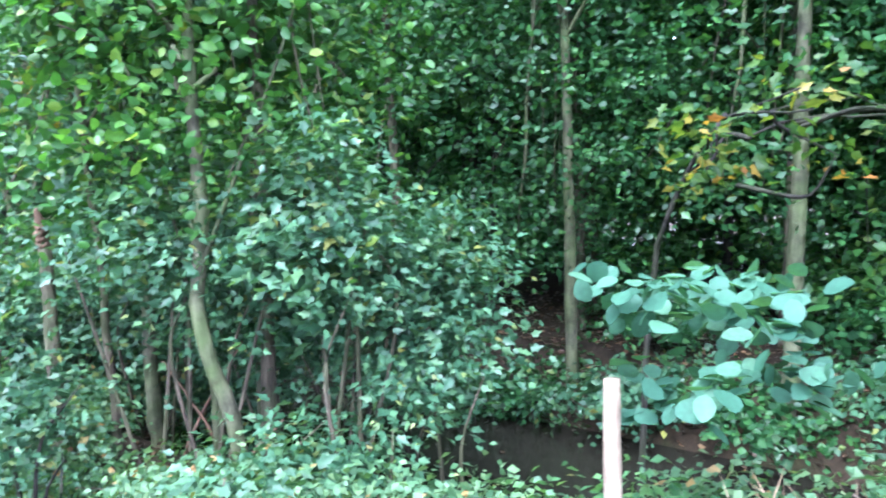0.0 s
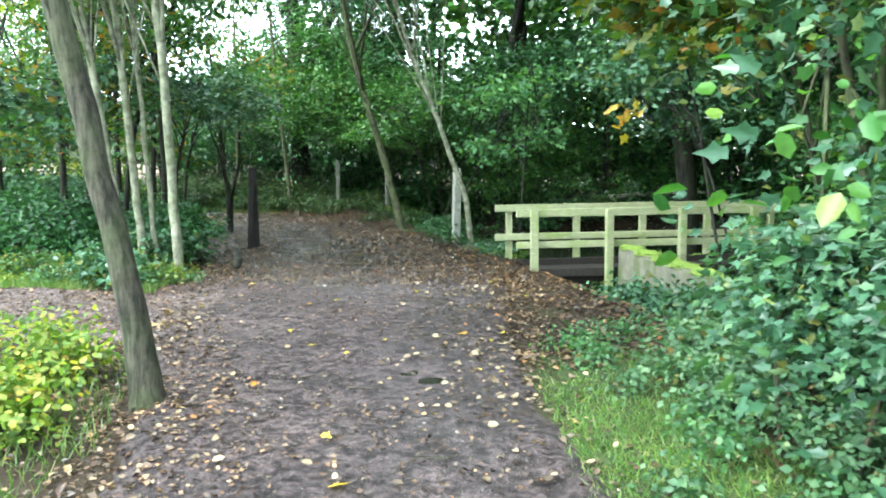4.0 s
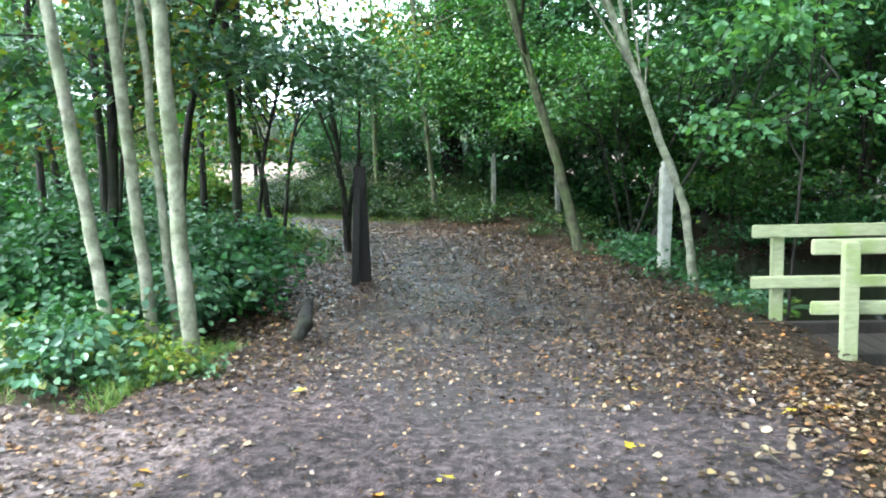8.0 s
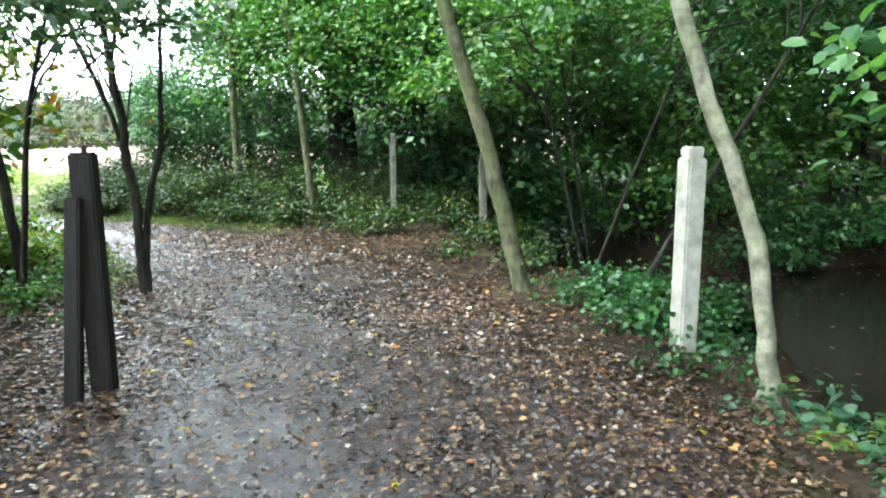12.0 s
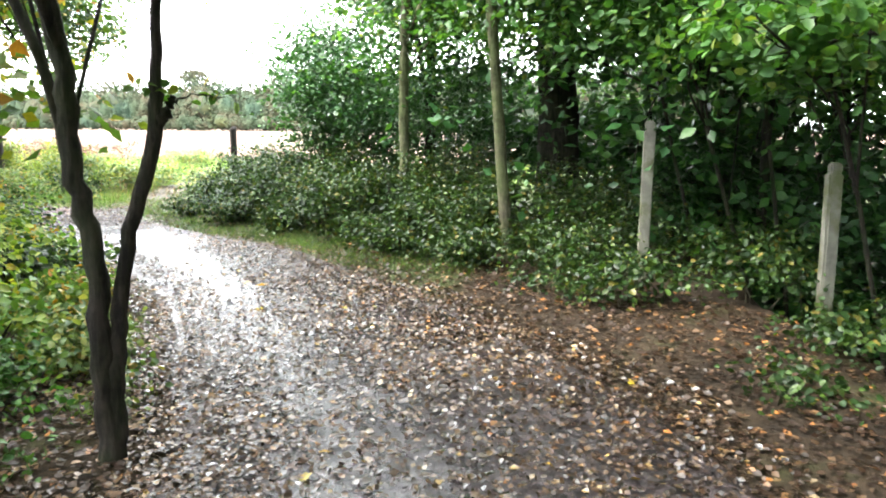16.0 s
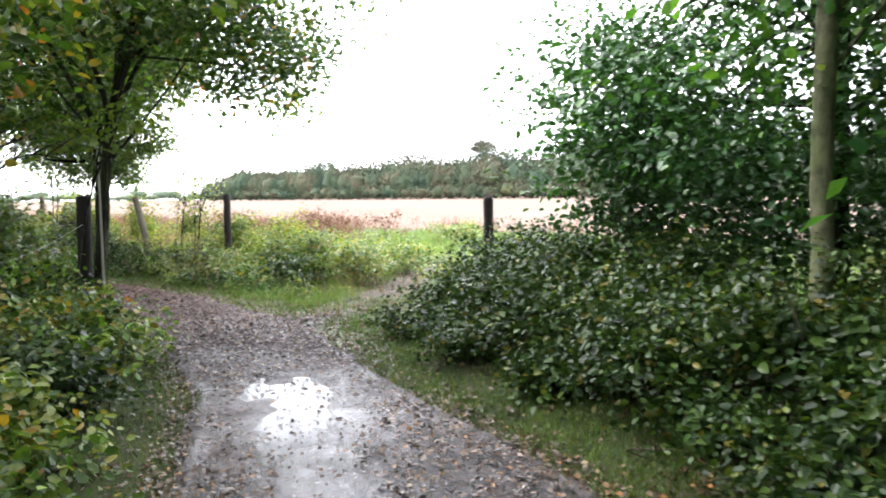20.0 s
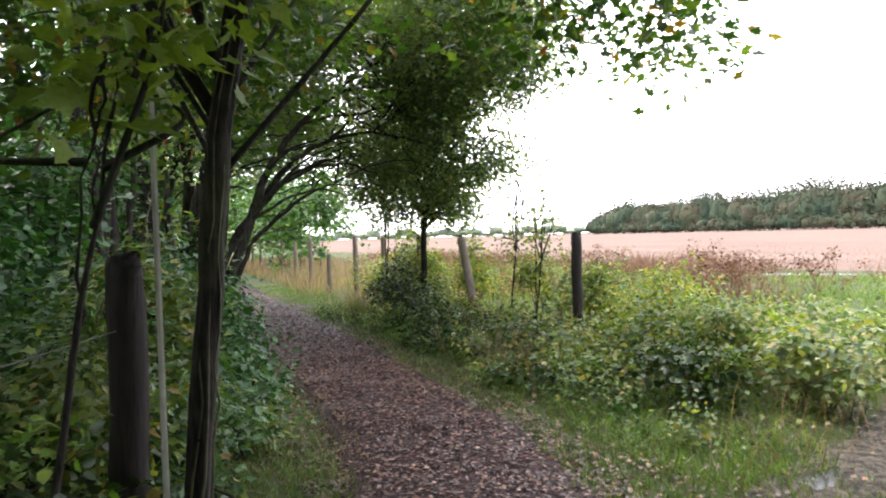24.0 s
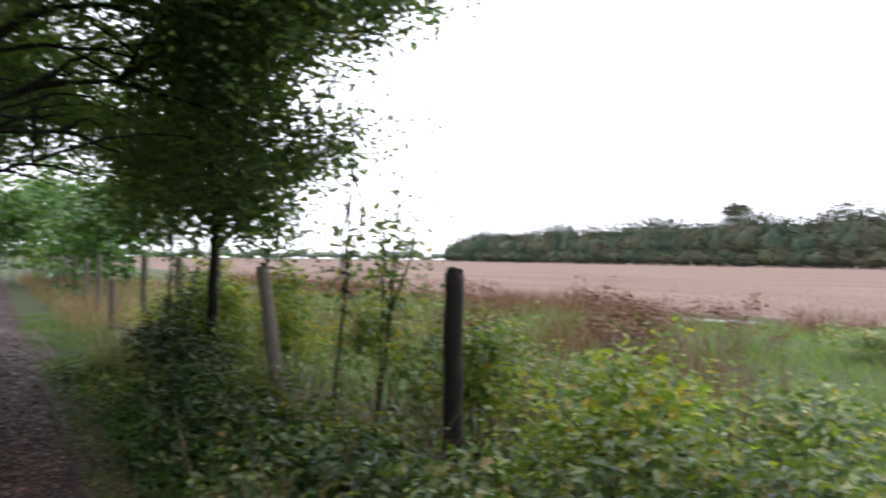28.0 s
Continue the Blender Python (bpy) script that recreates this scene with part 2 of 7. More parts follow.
def woods_material():
    """Autumn crowns, each its own hue, from far off."""
    m, n, l, b, out = shader("far_wood_leaf")
    hue = noise_node(n, l, 0.085, 2, 0.4)
    r = ramp_node(n, [(0.3, (0.03, 0.05, 0.034)), (0.42, (0.045, 0.062, 0.036)), (0.5, (0.048, 0.058, 0.036)), (0.57, (0.064, 0.056, 0.035)), (0.63, (0.042, 0.058, 0.036)), (0.76, (0.085, 0.09, 0.042))])
    l.new(hue.outputs["Fac"], r.inputs["Fac"])
    g = n.new("ShaderNodeNewGeometry")
    v = ramp_node(n, [(0.0, (0.6, 0.6, 0.6)), (1.0, (1.2, 1.2, 1.15))])
    l.new(g.outputs["Random Per Island"], v.inputs["Fac"])
    l.new(mixed(n, l, r.outputs["Color"], v.outputs["Color"], 1.0, "MULTIPLY"), b.inputs["Base Color"])
    b.inputs["Roughness"].default_value = 0.8
    b.inputs["Specular IOR Level"].default_value = 0.1
    return m


M_FAR = woods_material()
# horizon hedge: distance haze is mixed into this pale bluish leaf colour
M_HEDGE = leaf_material("hazy_hedge_leaf", [(0.0, (0.09, 0.13, 0.1)), (1.0, (0.13, 0.17, 0.12))], 0.8, 0.2, 0.3)
M_BARK = bark_material("bark_brown", (0.022, 0.017, 0.013), (0.08, 0.062, 0.046), 0.35)
M_ASH = bark_material("bark_ash_dark", (0.016, 0.015, 0.011), (0.062, 0.055, 0.04), 0.3)
M_BARKDARK = bark_material("bark_dark", (0.006, 0.005, 0.005), (0.026, 0.021, 0.018), 0.2)
M_PALE = bark_material("bark_pale", (0.1, 0.098, 0.07), (0.24, 0.23, 0.17), 0.4, 0.75, (3, 3, 2.4))
M_GREY = bark_material("bark_grey_green", (0.022, 0.02, 0.014), (0.082, 0.074, 0.05), 0.5, 0.8, (4, 4, 1.8))
M_SNAG = plain_material("bare_orange_wood", (0.045, 0.028, 0.02), (0.17, 0.1, 0.066), 11, 0.8, (1, 1, 0.25))
M_CUT = plain_material("cut_pale_wood", (0.13, 0.095, 0.07), (0.28, 0.215, 0.16), 14, 0.8)
M_RAIL = plain_material("weathered_green_rail", (0.2, 0.205, 0.115), (0.31, 0.32, 0.185), 7, 0.85, (1, 5, 5), 0.4, 0.003, (0.2, 0.235, 0.09), 0.5)
M_DARKWOOD = plain_material("wet_dark_wood", (0.012, 0.01, 0.009), (0.038, 0.032, 0.027), 7, 0.6, (8, 8, 1), 0.5, 0.006)
M_POSTWOOD = plain_material("old_post_wood", (0.005, 0.004, 0.004), (0.02, 0.016, 0.013), 7, 0.75, (9, 9, 1), 0.7, 0.008, (0.05, 0.06, 0.03), 0.6)
M_GREYPOST = plain_material("grey_post_wood", (0.06, 0.05, 0.036), (0.14, 0.12, 0.088), 7, 0.8, (9, 9, 1), 0.6, 0.006)
M_WALL = plain_material("stained_wall_concrete", (0.07, 0.068, 0.05), (0.16, 0.15, 0.11), 6, 0.9, None, 0.6, 0.01, (0.07, 0.085, 0.03), 0.5)
M_RODBARK = bark_material("bark_red_brown", (0.06, 0.032, 0.022), (0.16, 0.085, 0.055), 0.1)
M_OLDCONC = plain_material("grey_old_concrete", (0.1, 0.1, 0.085), (0.2, 0.195, 0.165), 9, 0.9, None, 0.5, 0.006, (0.09, 0.1, 0.05), 0.52)
M_CONC = plain_material("mossy_concrete", (0.17, 0.17, 0.14), (0.34, 0.33, 0.28), 9, 0.85, None, 0.5, 0.006, (0.16, 0.19, 0.08), 0.58)
M_MOSS = plain_material("moss", (0.06, 0.1, 0.015), (0.17, 0.22, 0.04), 30, 0.9, None, 0.8, 0.02)
M_WIRE = plain_material("galvanised_wire", (0.05, 0.05, 0.05), (0.12, 0.12, 0.12), 20, 0.45)
M_PLASTIC = plain_material("pale_stake", (0.22, 0.22, 0.19), (0.34, 0.33, 0.29), 10, 0.5)


def ground_material():
    m, n, l, b, out = shader("woodland_ground")
    a = noise_node(n, l, 1.3, 8, 0.7)
    fine = noise_node(n, l, 26, 6, 0.7)
    r = ramp_node(n, [(0.3, (0.012, 0.0095, 0.008)), (0.55, (0.034, 0.025, 0.018)), (0.75, (0.03, 0.04, 0.015))])
    l.new(a.outputs["Fac"], r.inputs["Fac"])
    f = ramp_node(n, [(0.35, (0.55, 0.55, 0.55)), (0.7, (1.5, 1.4, 1.2))])
    l.new(fine.outputs["Fac"], f.inputs["Fac"])
    col = mixed(n, l, r.outputs["Color"], f.outputs["Color"], 1.0, "MULTIPLY")
    at = n.new("ShaderNodeAttribute")
    at.attribute_name = "meadow"
    gr = ramp_node(n, [(0.3, (0.022, 0.03, 0.012)), (0.7, (0.05, 0.062, 0.022))])
    l.new(a.outputs["Fac"], gr.inputs["Fac"])
    col = mixed(n, l, col, gr.outputs["Color"], at.outputs["Fac"])
    l.new(col, b.inputs["Base Color"])
    b.inputs["Roughness"].default_value = 0.9
    b.inputs["Specular IOR Level"].default_value = 0.1
    bumped(n, l, b, fine.outputs["Fac"], 0.8, 0.03)
    return m


def path_material(name, dark, light, wet):
    """Trodden earth and grit; the low wet patches shine."""
    m, n, l, b, out = shader(name)
    a = noise_node(n, l, 1.1, 6, 0.65)
    fine = noise_node(n, l, 38, 8, 0.75)
    grit = noise_node(n, l, 110, 3, 0.6)
    r = ramp_node(n, [(0.3, dark), (0.7, light)])
    l.new(a.outputs["Fac"], r.inputs["Fac"])
    f = ramp_node(n, [(0.38, (0.45, 0.44, 0.43)), (0.62, (1.6, 1.57, 1.54))])
    l.new(fine.outputs["Fac"], f.inputs["Fac"])
    col = mixed(n, l, r.outputs["Color"], f.outputs["Color"], 1.0, "MULTIPLY")
    clod = noise_node(n, l, 13, 5, 0.6)
    cr = ramp_node(n, [(0.42, (0.42, 0.4, 0.39)), (0.58, (1.5, 1.46, 1.43))])
    l.new(clod.outputs["Fac"], cr.inputs["Fac"])
    col = mixed(n, l, col, cr.outputs["Color"], 1.0, "MULTIPLY")
    g = ramp_node(n, [(0.62, (0.0, 0.0, 0.0)), (0.72, (1, 1, 1))])
    l.new(grit.outputs["Fac"], g.inputs["Fac"])
    col = mixed(n, l, col, (0.22, 0.2, 0.18), g.outputs["Color"])
    # colour turns darker and redder along the straight stretch
    dark_red = n.new("ShaderNodeAttribute")
    dark_red.attribute_name = "dark_red"
    col = mixed(n, l, col, mixed(n, l, col, (0.56, 0.37, 0.33), 1.0, "MULTIPLY"), dark_red.outputs["Fac"])
    at_wet = n.new("ShaderNodeAttribute")
    at_wet.attribute_name = "wet"
    col = mixed(n, l, col, mixed(n, l, col, (0.5, 0.5, 0.54), 1.0, "MULTIPLY"), at_wet.outputs["Fac"])
    l.new(col, b.inputs["Base Color"])
    sink = n.new("ShaderNodeMath")
    sink.operation = "MULTIPLY_ADD"
    sink.inputs[1].default_value, sink.inputs[2].default_value = -0.42, 0.0
    l.new(at_wet.outputs["Fac"], sink.inputs[0])
    damp = n.new("ShaderNodeMath")
    damp.operation = "ADD"
    l.new(a.outputs["Fac"], damp.inputs[0])
    l.new(sink.outputs["Value"], damp.inputs[1])
    rr = ramp_node(n, [(0.2, (wet * 0.5,) * 3), (0.34, (wet + 0.2,) * 3), (0.5, (0.8,) * 3)])
    l.new(damp.outputs["Value"], rr.inputs["Fac"])
    l.new(rr.outputs["Color"], b.inputs["Roughness"])
    sp = n.new("ShaderNodeMath")
    sp.operation = "MULTIPLY_ADD"
    sp.inputs[1].default_value, sp.inputs[2].default_value = 0.5, 0.12
    l.new(at_wet.outputs["Fac"], sp.inputs[0])
    l.new(sp.outputs["Value"], b.inputs["Specular IOR Level"])
    h = n.new("ShaderNodeMath")
    h.operation = "ADD"
    l.new(fine.outputs["Fac"], h.inputs[0])
    h2 = n.new("ShaderNodeMath")
    h2.operation = "MULTIPLY"
    h2.inputs[1].default_value = 2.0
    l.new(clod.outputs["Fac"], h2.inputs[0])
    l.new(h2.outputs["Value"], h.inputs[1])
    flat = n.new("ShaderNodeMath")
    flat.operation = "MULTIPLY_ADD"
    flat.inputs[1].default_value, flat.inputs[2].default_value = -0.74, 1.0
    l.new(at_wet.outputs["Fac"], flat.inputs[0])
    hh = n.new("ShaderNodeMath")
    hh.operation = "MULTIPLY"
    l.new(h.outputs["Value"], hh.inputs[0])
    l.new(flat.outputs["Value"], hh.inputs[1])
    bumped(n, l, b, hh.outputs["Value"], 0.8, 0.03)
    return m


def field_material():
    m, n, l, b, out = shader("dry_field")
    a = noise_node(n, l, 0.12, 6, 0.6, (0.35, 1.6, 1))
    fine = noise_node(n, l, 3.0, 6, 0.7, (0.5, 1.5, 1))
    r = ramp_node(n, [(0.3, (0.118, 0.088, 0.074)), (0.7, (0.165, 0.126, 0.106))])
    l.new(a.outputs["Fac"], r.inputs["Fac"])
    f = ramp_node(n, [(0.3, (0.7, 0.68, 0.66)), (0.7, (1.25, 1.25, 1.25))])
    l.new(fine.outputs["Fac"], f.inputs["Fac"])
    l.new(mixed(n, l, r.outputs["Color"], f.outputs["Color"], 1.0, "MULTIPLY"), b.inputs["Base Color"])
    b.inputs["Roughness"].default_value = 0.9
    b.inputs["Specular IOR Level"].default_value = 0.0
    bumped(n, l, b, fine.outputs["Fac"], 0.8, 0.1)
    return m


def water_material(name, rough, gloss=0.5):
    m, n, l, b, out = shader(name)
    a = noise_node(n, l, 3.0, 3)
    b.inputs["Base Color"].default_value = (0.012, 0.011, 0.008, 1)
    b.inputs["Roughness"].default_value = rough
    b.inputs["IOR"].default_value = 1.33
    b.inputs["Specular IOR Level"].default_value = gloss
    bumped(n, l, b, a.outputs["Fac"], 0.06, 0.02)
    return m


M_GROUND = ground_material()
M_PATH = path_material("trodden_earth", (0.026, 0.0198, 0.0215), (0.06, 0.0458, 0.0475), 0.32)
# side track grit, its colour lightened for daylight through the gap on the left
M_TRACK = path_material("lit_side_track_grit", (0.048, 0.038, 0.039), (0.11, 0.086, 0.085), 0.45)
M_MUD = path_material("track_mud", (0.035, 0.031, 0.024), (0.07, 0.062, 0.047), 0.4)
M_FIELD = field_material()
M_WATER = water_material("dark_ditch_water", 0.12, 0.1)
M_PUDDLE = water_material("puddle_water", 0.26)

# ---- making meshes ----
rng = np.random.default_rng(7)
LEAF = {
    "kite": ([(0, 0, 0), (0.45, 0.5, 0.07), (1, 0, -0.06), (0.45, -0.5, 0.07)], [(0, 2, 1), (0, 3, 2)]),
    "oval": ([(0, 0, 0), (0.3, 0.46, 0.09), (0.72, 0.4, 0.05), (1, 0, -0.08), (0.72, -0.4, 0.05), (0.3, -0.46, 0.09)], [(0, 3, 2, 1), (0, 5, 4, 3)]),
    "lobed": ([(0, 0, 0), (0.02, 0.3, 0.03), (0.22, 0.26, 0.02), (0.42, 0.52, 0.07), (0.56, 0.22, 0.02), (1, 0, -0.06), (0.56, -0.22, 0.02), (0.42, -0.52, 0.07), (0.22, -0.26, 0.02), (0.02, -0.3, 0.03)],
              [(0, 2, 1), (0, 4, 3, 2), (0, 5, 4), (0, 6, 5), (0, 8, 7, 6), (0, 9, 8)]),
    "round": ([(0, 0, 0), (0.12, 0.3, 0.04), (0.4, 0.5, 0.07), (0.72, 0.42, 0.05), (0.93, 0.2, 0.0), (1, 0, -0.05), (0.93, -0.2, 0.0), (0.72, -0.42, 0.05), (0.4, -0.5, 0.07), (0.12, -0.3, 0.04)],
              [(0, 5, 4, 3, 2, 1), (0, 9, 8, 7, 6, 5)]),
    "blade": ([(0, 0.5, 0), (0, -0.5, 0), (0.55, -0.35, 0.1), (0.55, 0.35, 0.1), (1, 0, 0.34)], [(0, 1, 2, 3), (3, 2, 4)]),
}


def mesh_of(name, verts, sizes, loops, material, smooth=False):
    me = bpy.data.meshes.new(name)
    me.vertices.add(len(verts))
    me.vertices.foreach_set("co", np.asarray(verts, np.float32).ravel())
    me.loops.add(len(loops))
    me.loops.foreach_set("vertex_index", np.asarray(loops, np.int32))
    sizes = np.asarray(sizes, np.int32)
    me.polygons.add(len(sizes))
    me.polygons.foreach_set("loop_start", np.concatenate(([0], np.cumsum(sizes)[:-1])).astype(np.int32))
    me.polygons.foreach_set("loop_total", sizes)
    if smooth:
        me.polygons.foreach_set("use_smooth", np.ones(len(sizes), bool))
    me.update(calc_edges=True)
    me.materials.append(material)
    return me


def hang(name, me, parent=None, label=""):
    ob = new(name, me)
    if parent:
        ob.parent = parent
    if label:
        ob["label"] = label
    return ob


def thing(name, at, label, category, group="", kind=""):
    ob = new(name)
    ob.empty_display_size = 0.2
    ob.location = at
    return tagged(ob, label, category, group, kind)


def leaf_mesh(name, P, D, N, length, width, material, shape="kite"):
    """Leaves at P along D, facing N."""
    tv, tf = LEAF[shape]
    tv = np.array(tv, float)
    n = len(P)
    D = D / np.linalg.norm(D, axis=1, keepdims=True)
    S = np.cross(N, D)
    S /= np.linalg.norm(S, axis=1, keepdims=True) + 1e-9
    U = np.cross(D, S)
    L = np.broadcast_to(length, n)[:, None, None]
    W = np.broadcast_to(width, n)[:, None, None]
    V = P[:, None] + D[:, None] * (tv[None, :, 0:1] * L) + S[:, None] * (tv[None, :, 1:2] * W) + U[:, None] * (tv[None, :, 2:3] * L)
    k = len(tv)
    base = np.concatenate([np.array(f) for f in tf])
    loops = (np.arange(n)[:, None] * k + base[None]).ravel()
    sizes = np.tile([len(f) for f in tf], n)
    return mesh_of(name, V.reshape(-1, 3), sizes, loops, material)


def rand_dirs(n, flat=1.0):
    v = rng.normal(size=(n, 3))
    v[:, 2] *= flat
    return v / (np.linalg.norm(v, axis=1, keepdims=True) + 1e-9)


def spray_leaves(C, per, radius, thick, droop=0.25, tilt=0.35, out=0.0):
    """Flat sprays of leaves round the centres C; out turns them to face away from the middle of the plant."""
    n = len(C) * per
    c = np.repeat(C, per, axis=0)
    a = rng.uniform(0, 2 * np.pi, n)
    r = radius * np.sqrt(rng.uniform(0, 1, n)) * np.repeat(rng.uniform(0.6, 1.25, len(C)), per)
    lean = np.repeat(rng.normal(size=(len(C), 2)) * 0.35, per, axis=0)
    off = np.stack([np.cos(a) * r, np.sin(a) * r, rng.normal(size=n) * thick], 1)
    off[:, 2] += off[:, 0] * lean[:, 0] + off[:, 1] * lean[:, 1] - droop * r * 0.6
    d = np.stack([np.cos(a), np.sin(a), np.full(n, -droop)], 1) + rng.normal(size=(n, 3)) * 0.45
    up = np.stack([-lean[:, 0], -lean[:, 1], np.ones(n)], 1) + rng.normal(size=(n, 3)) * tilt
    if out:
        o = c - C.mean(axis=0)
        up += out * o / (np.linalg.norm(o, axis=1, keepdims=True) + 1e-6)
    return c + off, d, up


def in_blobs(blobs, count, shell=0.45, fam=None, gap=None):
    """Points in a set of ellipsoids (centre, radii), thinned by a coarse noise so that gaps stay open."""
    vol = np.array([b[1][0] * b[1][1] * b[1][2] for b in blobs], float)
    out, fam = [], fam or (9 if count > 900 else 6 if count > 60 else 3)
    for (c, r), v in zip(blobs, vol / vol.sum()):
        k = max(int(count * v * (2.6 if count > 3500 else 1.7) / fam), 4)
        d = rand_dirs(k)
        q = rng.uniform(0, 1, k) ** (1 / 3)
        q = np.where(rng.uniform(size=k) < shell, 0.75 + 0.25 * rng.uniform(size=k), q)
        p = np.array(c) + d * q[:, None] * np.array(r)
        w = np.sin(p[:, 0] * 1.9 + p[:, 2] * 1.3 + c[0]) + np.sin(p[:, 1] * 2.3 - p[:, 2] * 1.7 + c[1]) + np.sin(p[:, 2] * 2.1 + p[:, 0])
        hole = gap if gap is not None else 0.0 if count > 3500 else -0.75
        p = p[w > hole] if (w > hole).sum() > 3 else p
        p = p[:max(int(count * v / fam), 2)]
        spread = min(r) * 0.34 if min(r) > 2 else min(min(r) * 0.34, 0.3)
        p = np.repeat(p, fam, axis=0) + rng.normal(size=(len(p) * fam, 3)) * np.array([spread, spread, spread * 0.32])
        out.append(p)
    return np.concatenate(out)


def tube(points, radii, sides=8, wob=0.0):
    """A swept, tapering tube: its vertices and faces."""
    pts = np.array(points, float)
    k = max(len(pts) * 4, 6) if len(pts) > 2 else 5
    s = np.linspace(0, 1, len(pts))
    ss = np.linspace(0, 1, k)
    sm = np.stack([np.interp(ss, s, pts[:, i]) for i in range(3)], 1)
    for _ in range(2):
        sm[1:-1] = (sm[:-2] + 2 * sm[1:-1] + sm[2:]) / 4
    rr = np.interp(ss, np.linspace(0, 1, len(radii)), radii)
    if wob:
        sm[1:-1] += rng.normal(size=(k - 2, 3)) * wob
    d = np.gradient(sm, axis=0)
    d /= np.linalg.norm(d, axis=1, keepdims=True) + 1e-9
    ref = np.where(np.abs(d[:, 2:3]) > 0.9, np.array([[1.0, 0, 0]]), np.array([[0, 0, 1.0]]))
    u = np.cross(d, ref)
    u /= np.linalg.norm(u, axis=1, keepdims=True) + 1e-9
    v = np.cross(d, u)
    a = np.linspace(0, 2 * np.pi, sides, endpoint=False)
    lump = 1 + (rng.normal(size=(k, sides)) * 0.05 if wob else 0)
    V = sm[:, None] + (u[:, None] * np.cos(a)[None, :, None] + v[:, None] * np.sin(a)[None, :, None]) * (rr[:, None] * lump)[:, :, None]
    i, j = np.meshgrid(np.arange(k - 1), np.arange(sides), indexing="ij")
    q = np.stack([i * sides + j, i * sides + (j + 1) % sides, (i + 1) * sides + (j + 1) % sides, (i + 1) * sides + j], -1).reshape(-1, 4)
    loops, sizes = list(q.ravel()), [4] * len(q)
    loops += list(range(sides))[::-1] + list(range((k - 1) * sides, k * sides))
    sizes += [sides, sides]
    return V.reshape(-1, 3), sizes, loops


def joined(parts_):
    V, S, L, o = [], [], [], 0
    for v, s, l in parts_:
        V.append(v)
        S += list(s)
        L += [x + o for x in l]
        o += len(v)
    return np.concatenate(V), S, L


def solid(bm, name, material, bevel=0.0):
    if bevel:
        bmesh.ops.bevel(bm, geom=bm.edges[:], offset=bevel, segments=2, affect="EDGES")
    me = bpy.data.meshes.new(name)
    bm.to_mesh(me)
    bm.free()
    me.materials.append(material)
    return me


def beam(name, a, b, w, h, material, parent=None, label="", up=(0, 0, 1), bevel=0.008):
    """A squared timber from a to b, w wide and h high."""
    a, b = Vector(a), Vector(b)
    bm = bmesh.new()
    bmesh.ops.create_cube(bm, size=1)
    bmesh.ops.scale(bm, vec=(w, h, (b - a).length), verts=bm.verts)
    z = (b - a).normalized()
    x = Vector(up).cross(z)
    x = x.normalized() if x.length > 1e-4 else Vector((1, 0, 0))
    y = z.cross(x)
    m = Matrix((x, y, z)).transposed().to_4x4()
    bmesh.ops.transform(bm, matrix=Matrix.Translation((a + b) / 2) @ m, verts=bm.verts)
    for v in bm.verts:
        v.co += Vector((random.uniform(-1, 1), random.uniform(-1, 1), random.uniform(-1, 1))) * 0.004
    me = solid(bm, name, material, bevel)
    ob = hang(name, me, parent, label)
    if parent:
        ob.matrix_parent_inverse = Matrix.Translation(-parent.location)
    return ob


def under(ob, parent):
    """Keep a mesh that is written in world metres where it is, under its thing."""
    ob.parent = parent
    ob.matrix_parent_inverse = Matrix.Translation(-parent.location)
    return ob

# ---- the lie of the land ----
EDGE_L = [(-2.6, -9), (-2.0, 0), (-1.9, 3.2), (-1.9, 5.4), (-2.1, 7), (-2.6, 8.6), (-3.5, 10.5), (-4.0, 12.3), (-3.9, 15.4), (-4.15, 17.6), (-5.0, 20.4), (-7.3, 22.9), (-8.9, 23.9), (-10.3, 24.85), (-12.3, 25.6), (-14, 26.15), (-16, 26.35), (-20.6, 26.3), (-33, 26.4), (-80, 27)]
EDGE_R = [(1.0, -9), (0.75, 0), (0.65, 3.2), (0.45, 5.4), (0.15, 7), (0.0, 8.7), (0.0, 10.4), (0.3, 13), (-0.1, 15), (-0.75, 17.5), (-1.66, 19.4), (-3.1, 21.9), (-5.5, 23.9), (-7.4, 25.2), (-9.6, 26.0), (-11.8, 27.1), (-14.5, 27.6), (-19.4, 27.8), (-31, 28), (-80, 28.8)]
DITCH = [(5.2, -12), (4.6, 0), (4.1, 5), (3.7, 10), (2.75, 14.8), (2.2, 18), (1.1, 21.5), (-0.6, 25), (-1.6, 30), (-1.8, 60)]
PATH_POLY = np.array(EDGE_L + EDGE_R[::-1], float)


def level(y):
    return np.interp(y, [0, 3, 8, 12, 15, 20, 22, 24.5, 27, 40], [0.03, -0.08, -0.13, -0.17, -0.25, -0.25, -0.21, -0.13, -0.08, -0.05])


def seg_dist(x, y, line):
    best = np.full(np.shape(x), 1e9)
    for (ax, ay), (bx, by) in zip(line[:-1], line[1:]):
        dx, dy = bx - ax, by - ay
        t = np.clip(((x - ax) * dx + (y - ay) * dy) / (dx * dx + dy * dy), 0, 1)
        best = np.minimum(best, np.hypot(x - ax - t * dx, y - ay - t * dy))
    return best


def inside(x, y, poly):
    c = np.zeros(np.shape(x), bool)
    j = len(poly) - 1
    for i in range(len(poly)):
        (xi, yi), (xj, yj) = poly[i], poly[j]
        c ^= ((yi > y) != (yj > y)) & (x < (xj - xi) * (y - yi) / (yj - yi + 1e-12) + xi)
        j = i
    return c


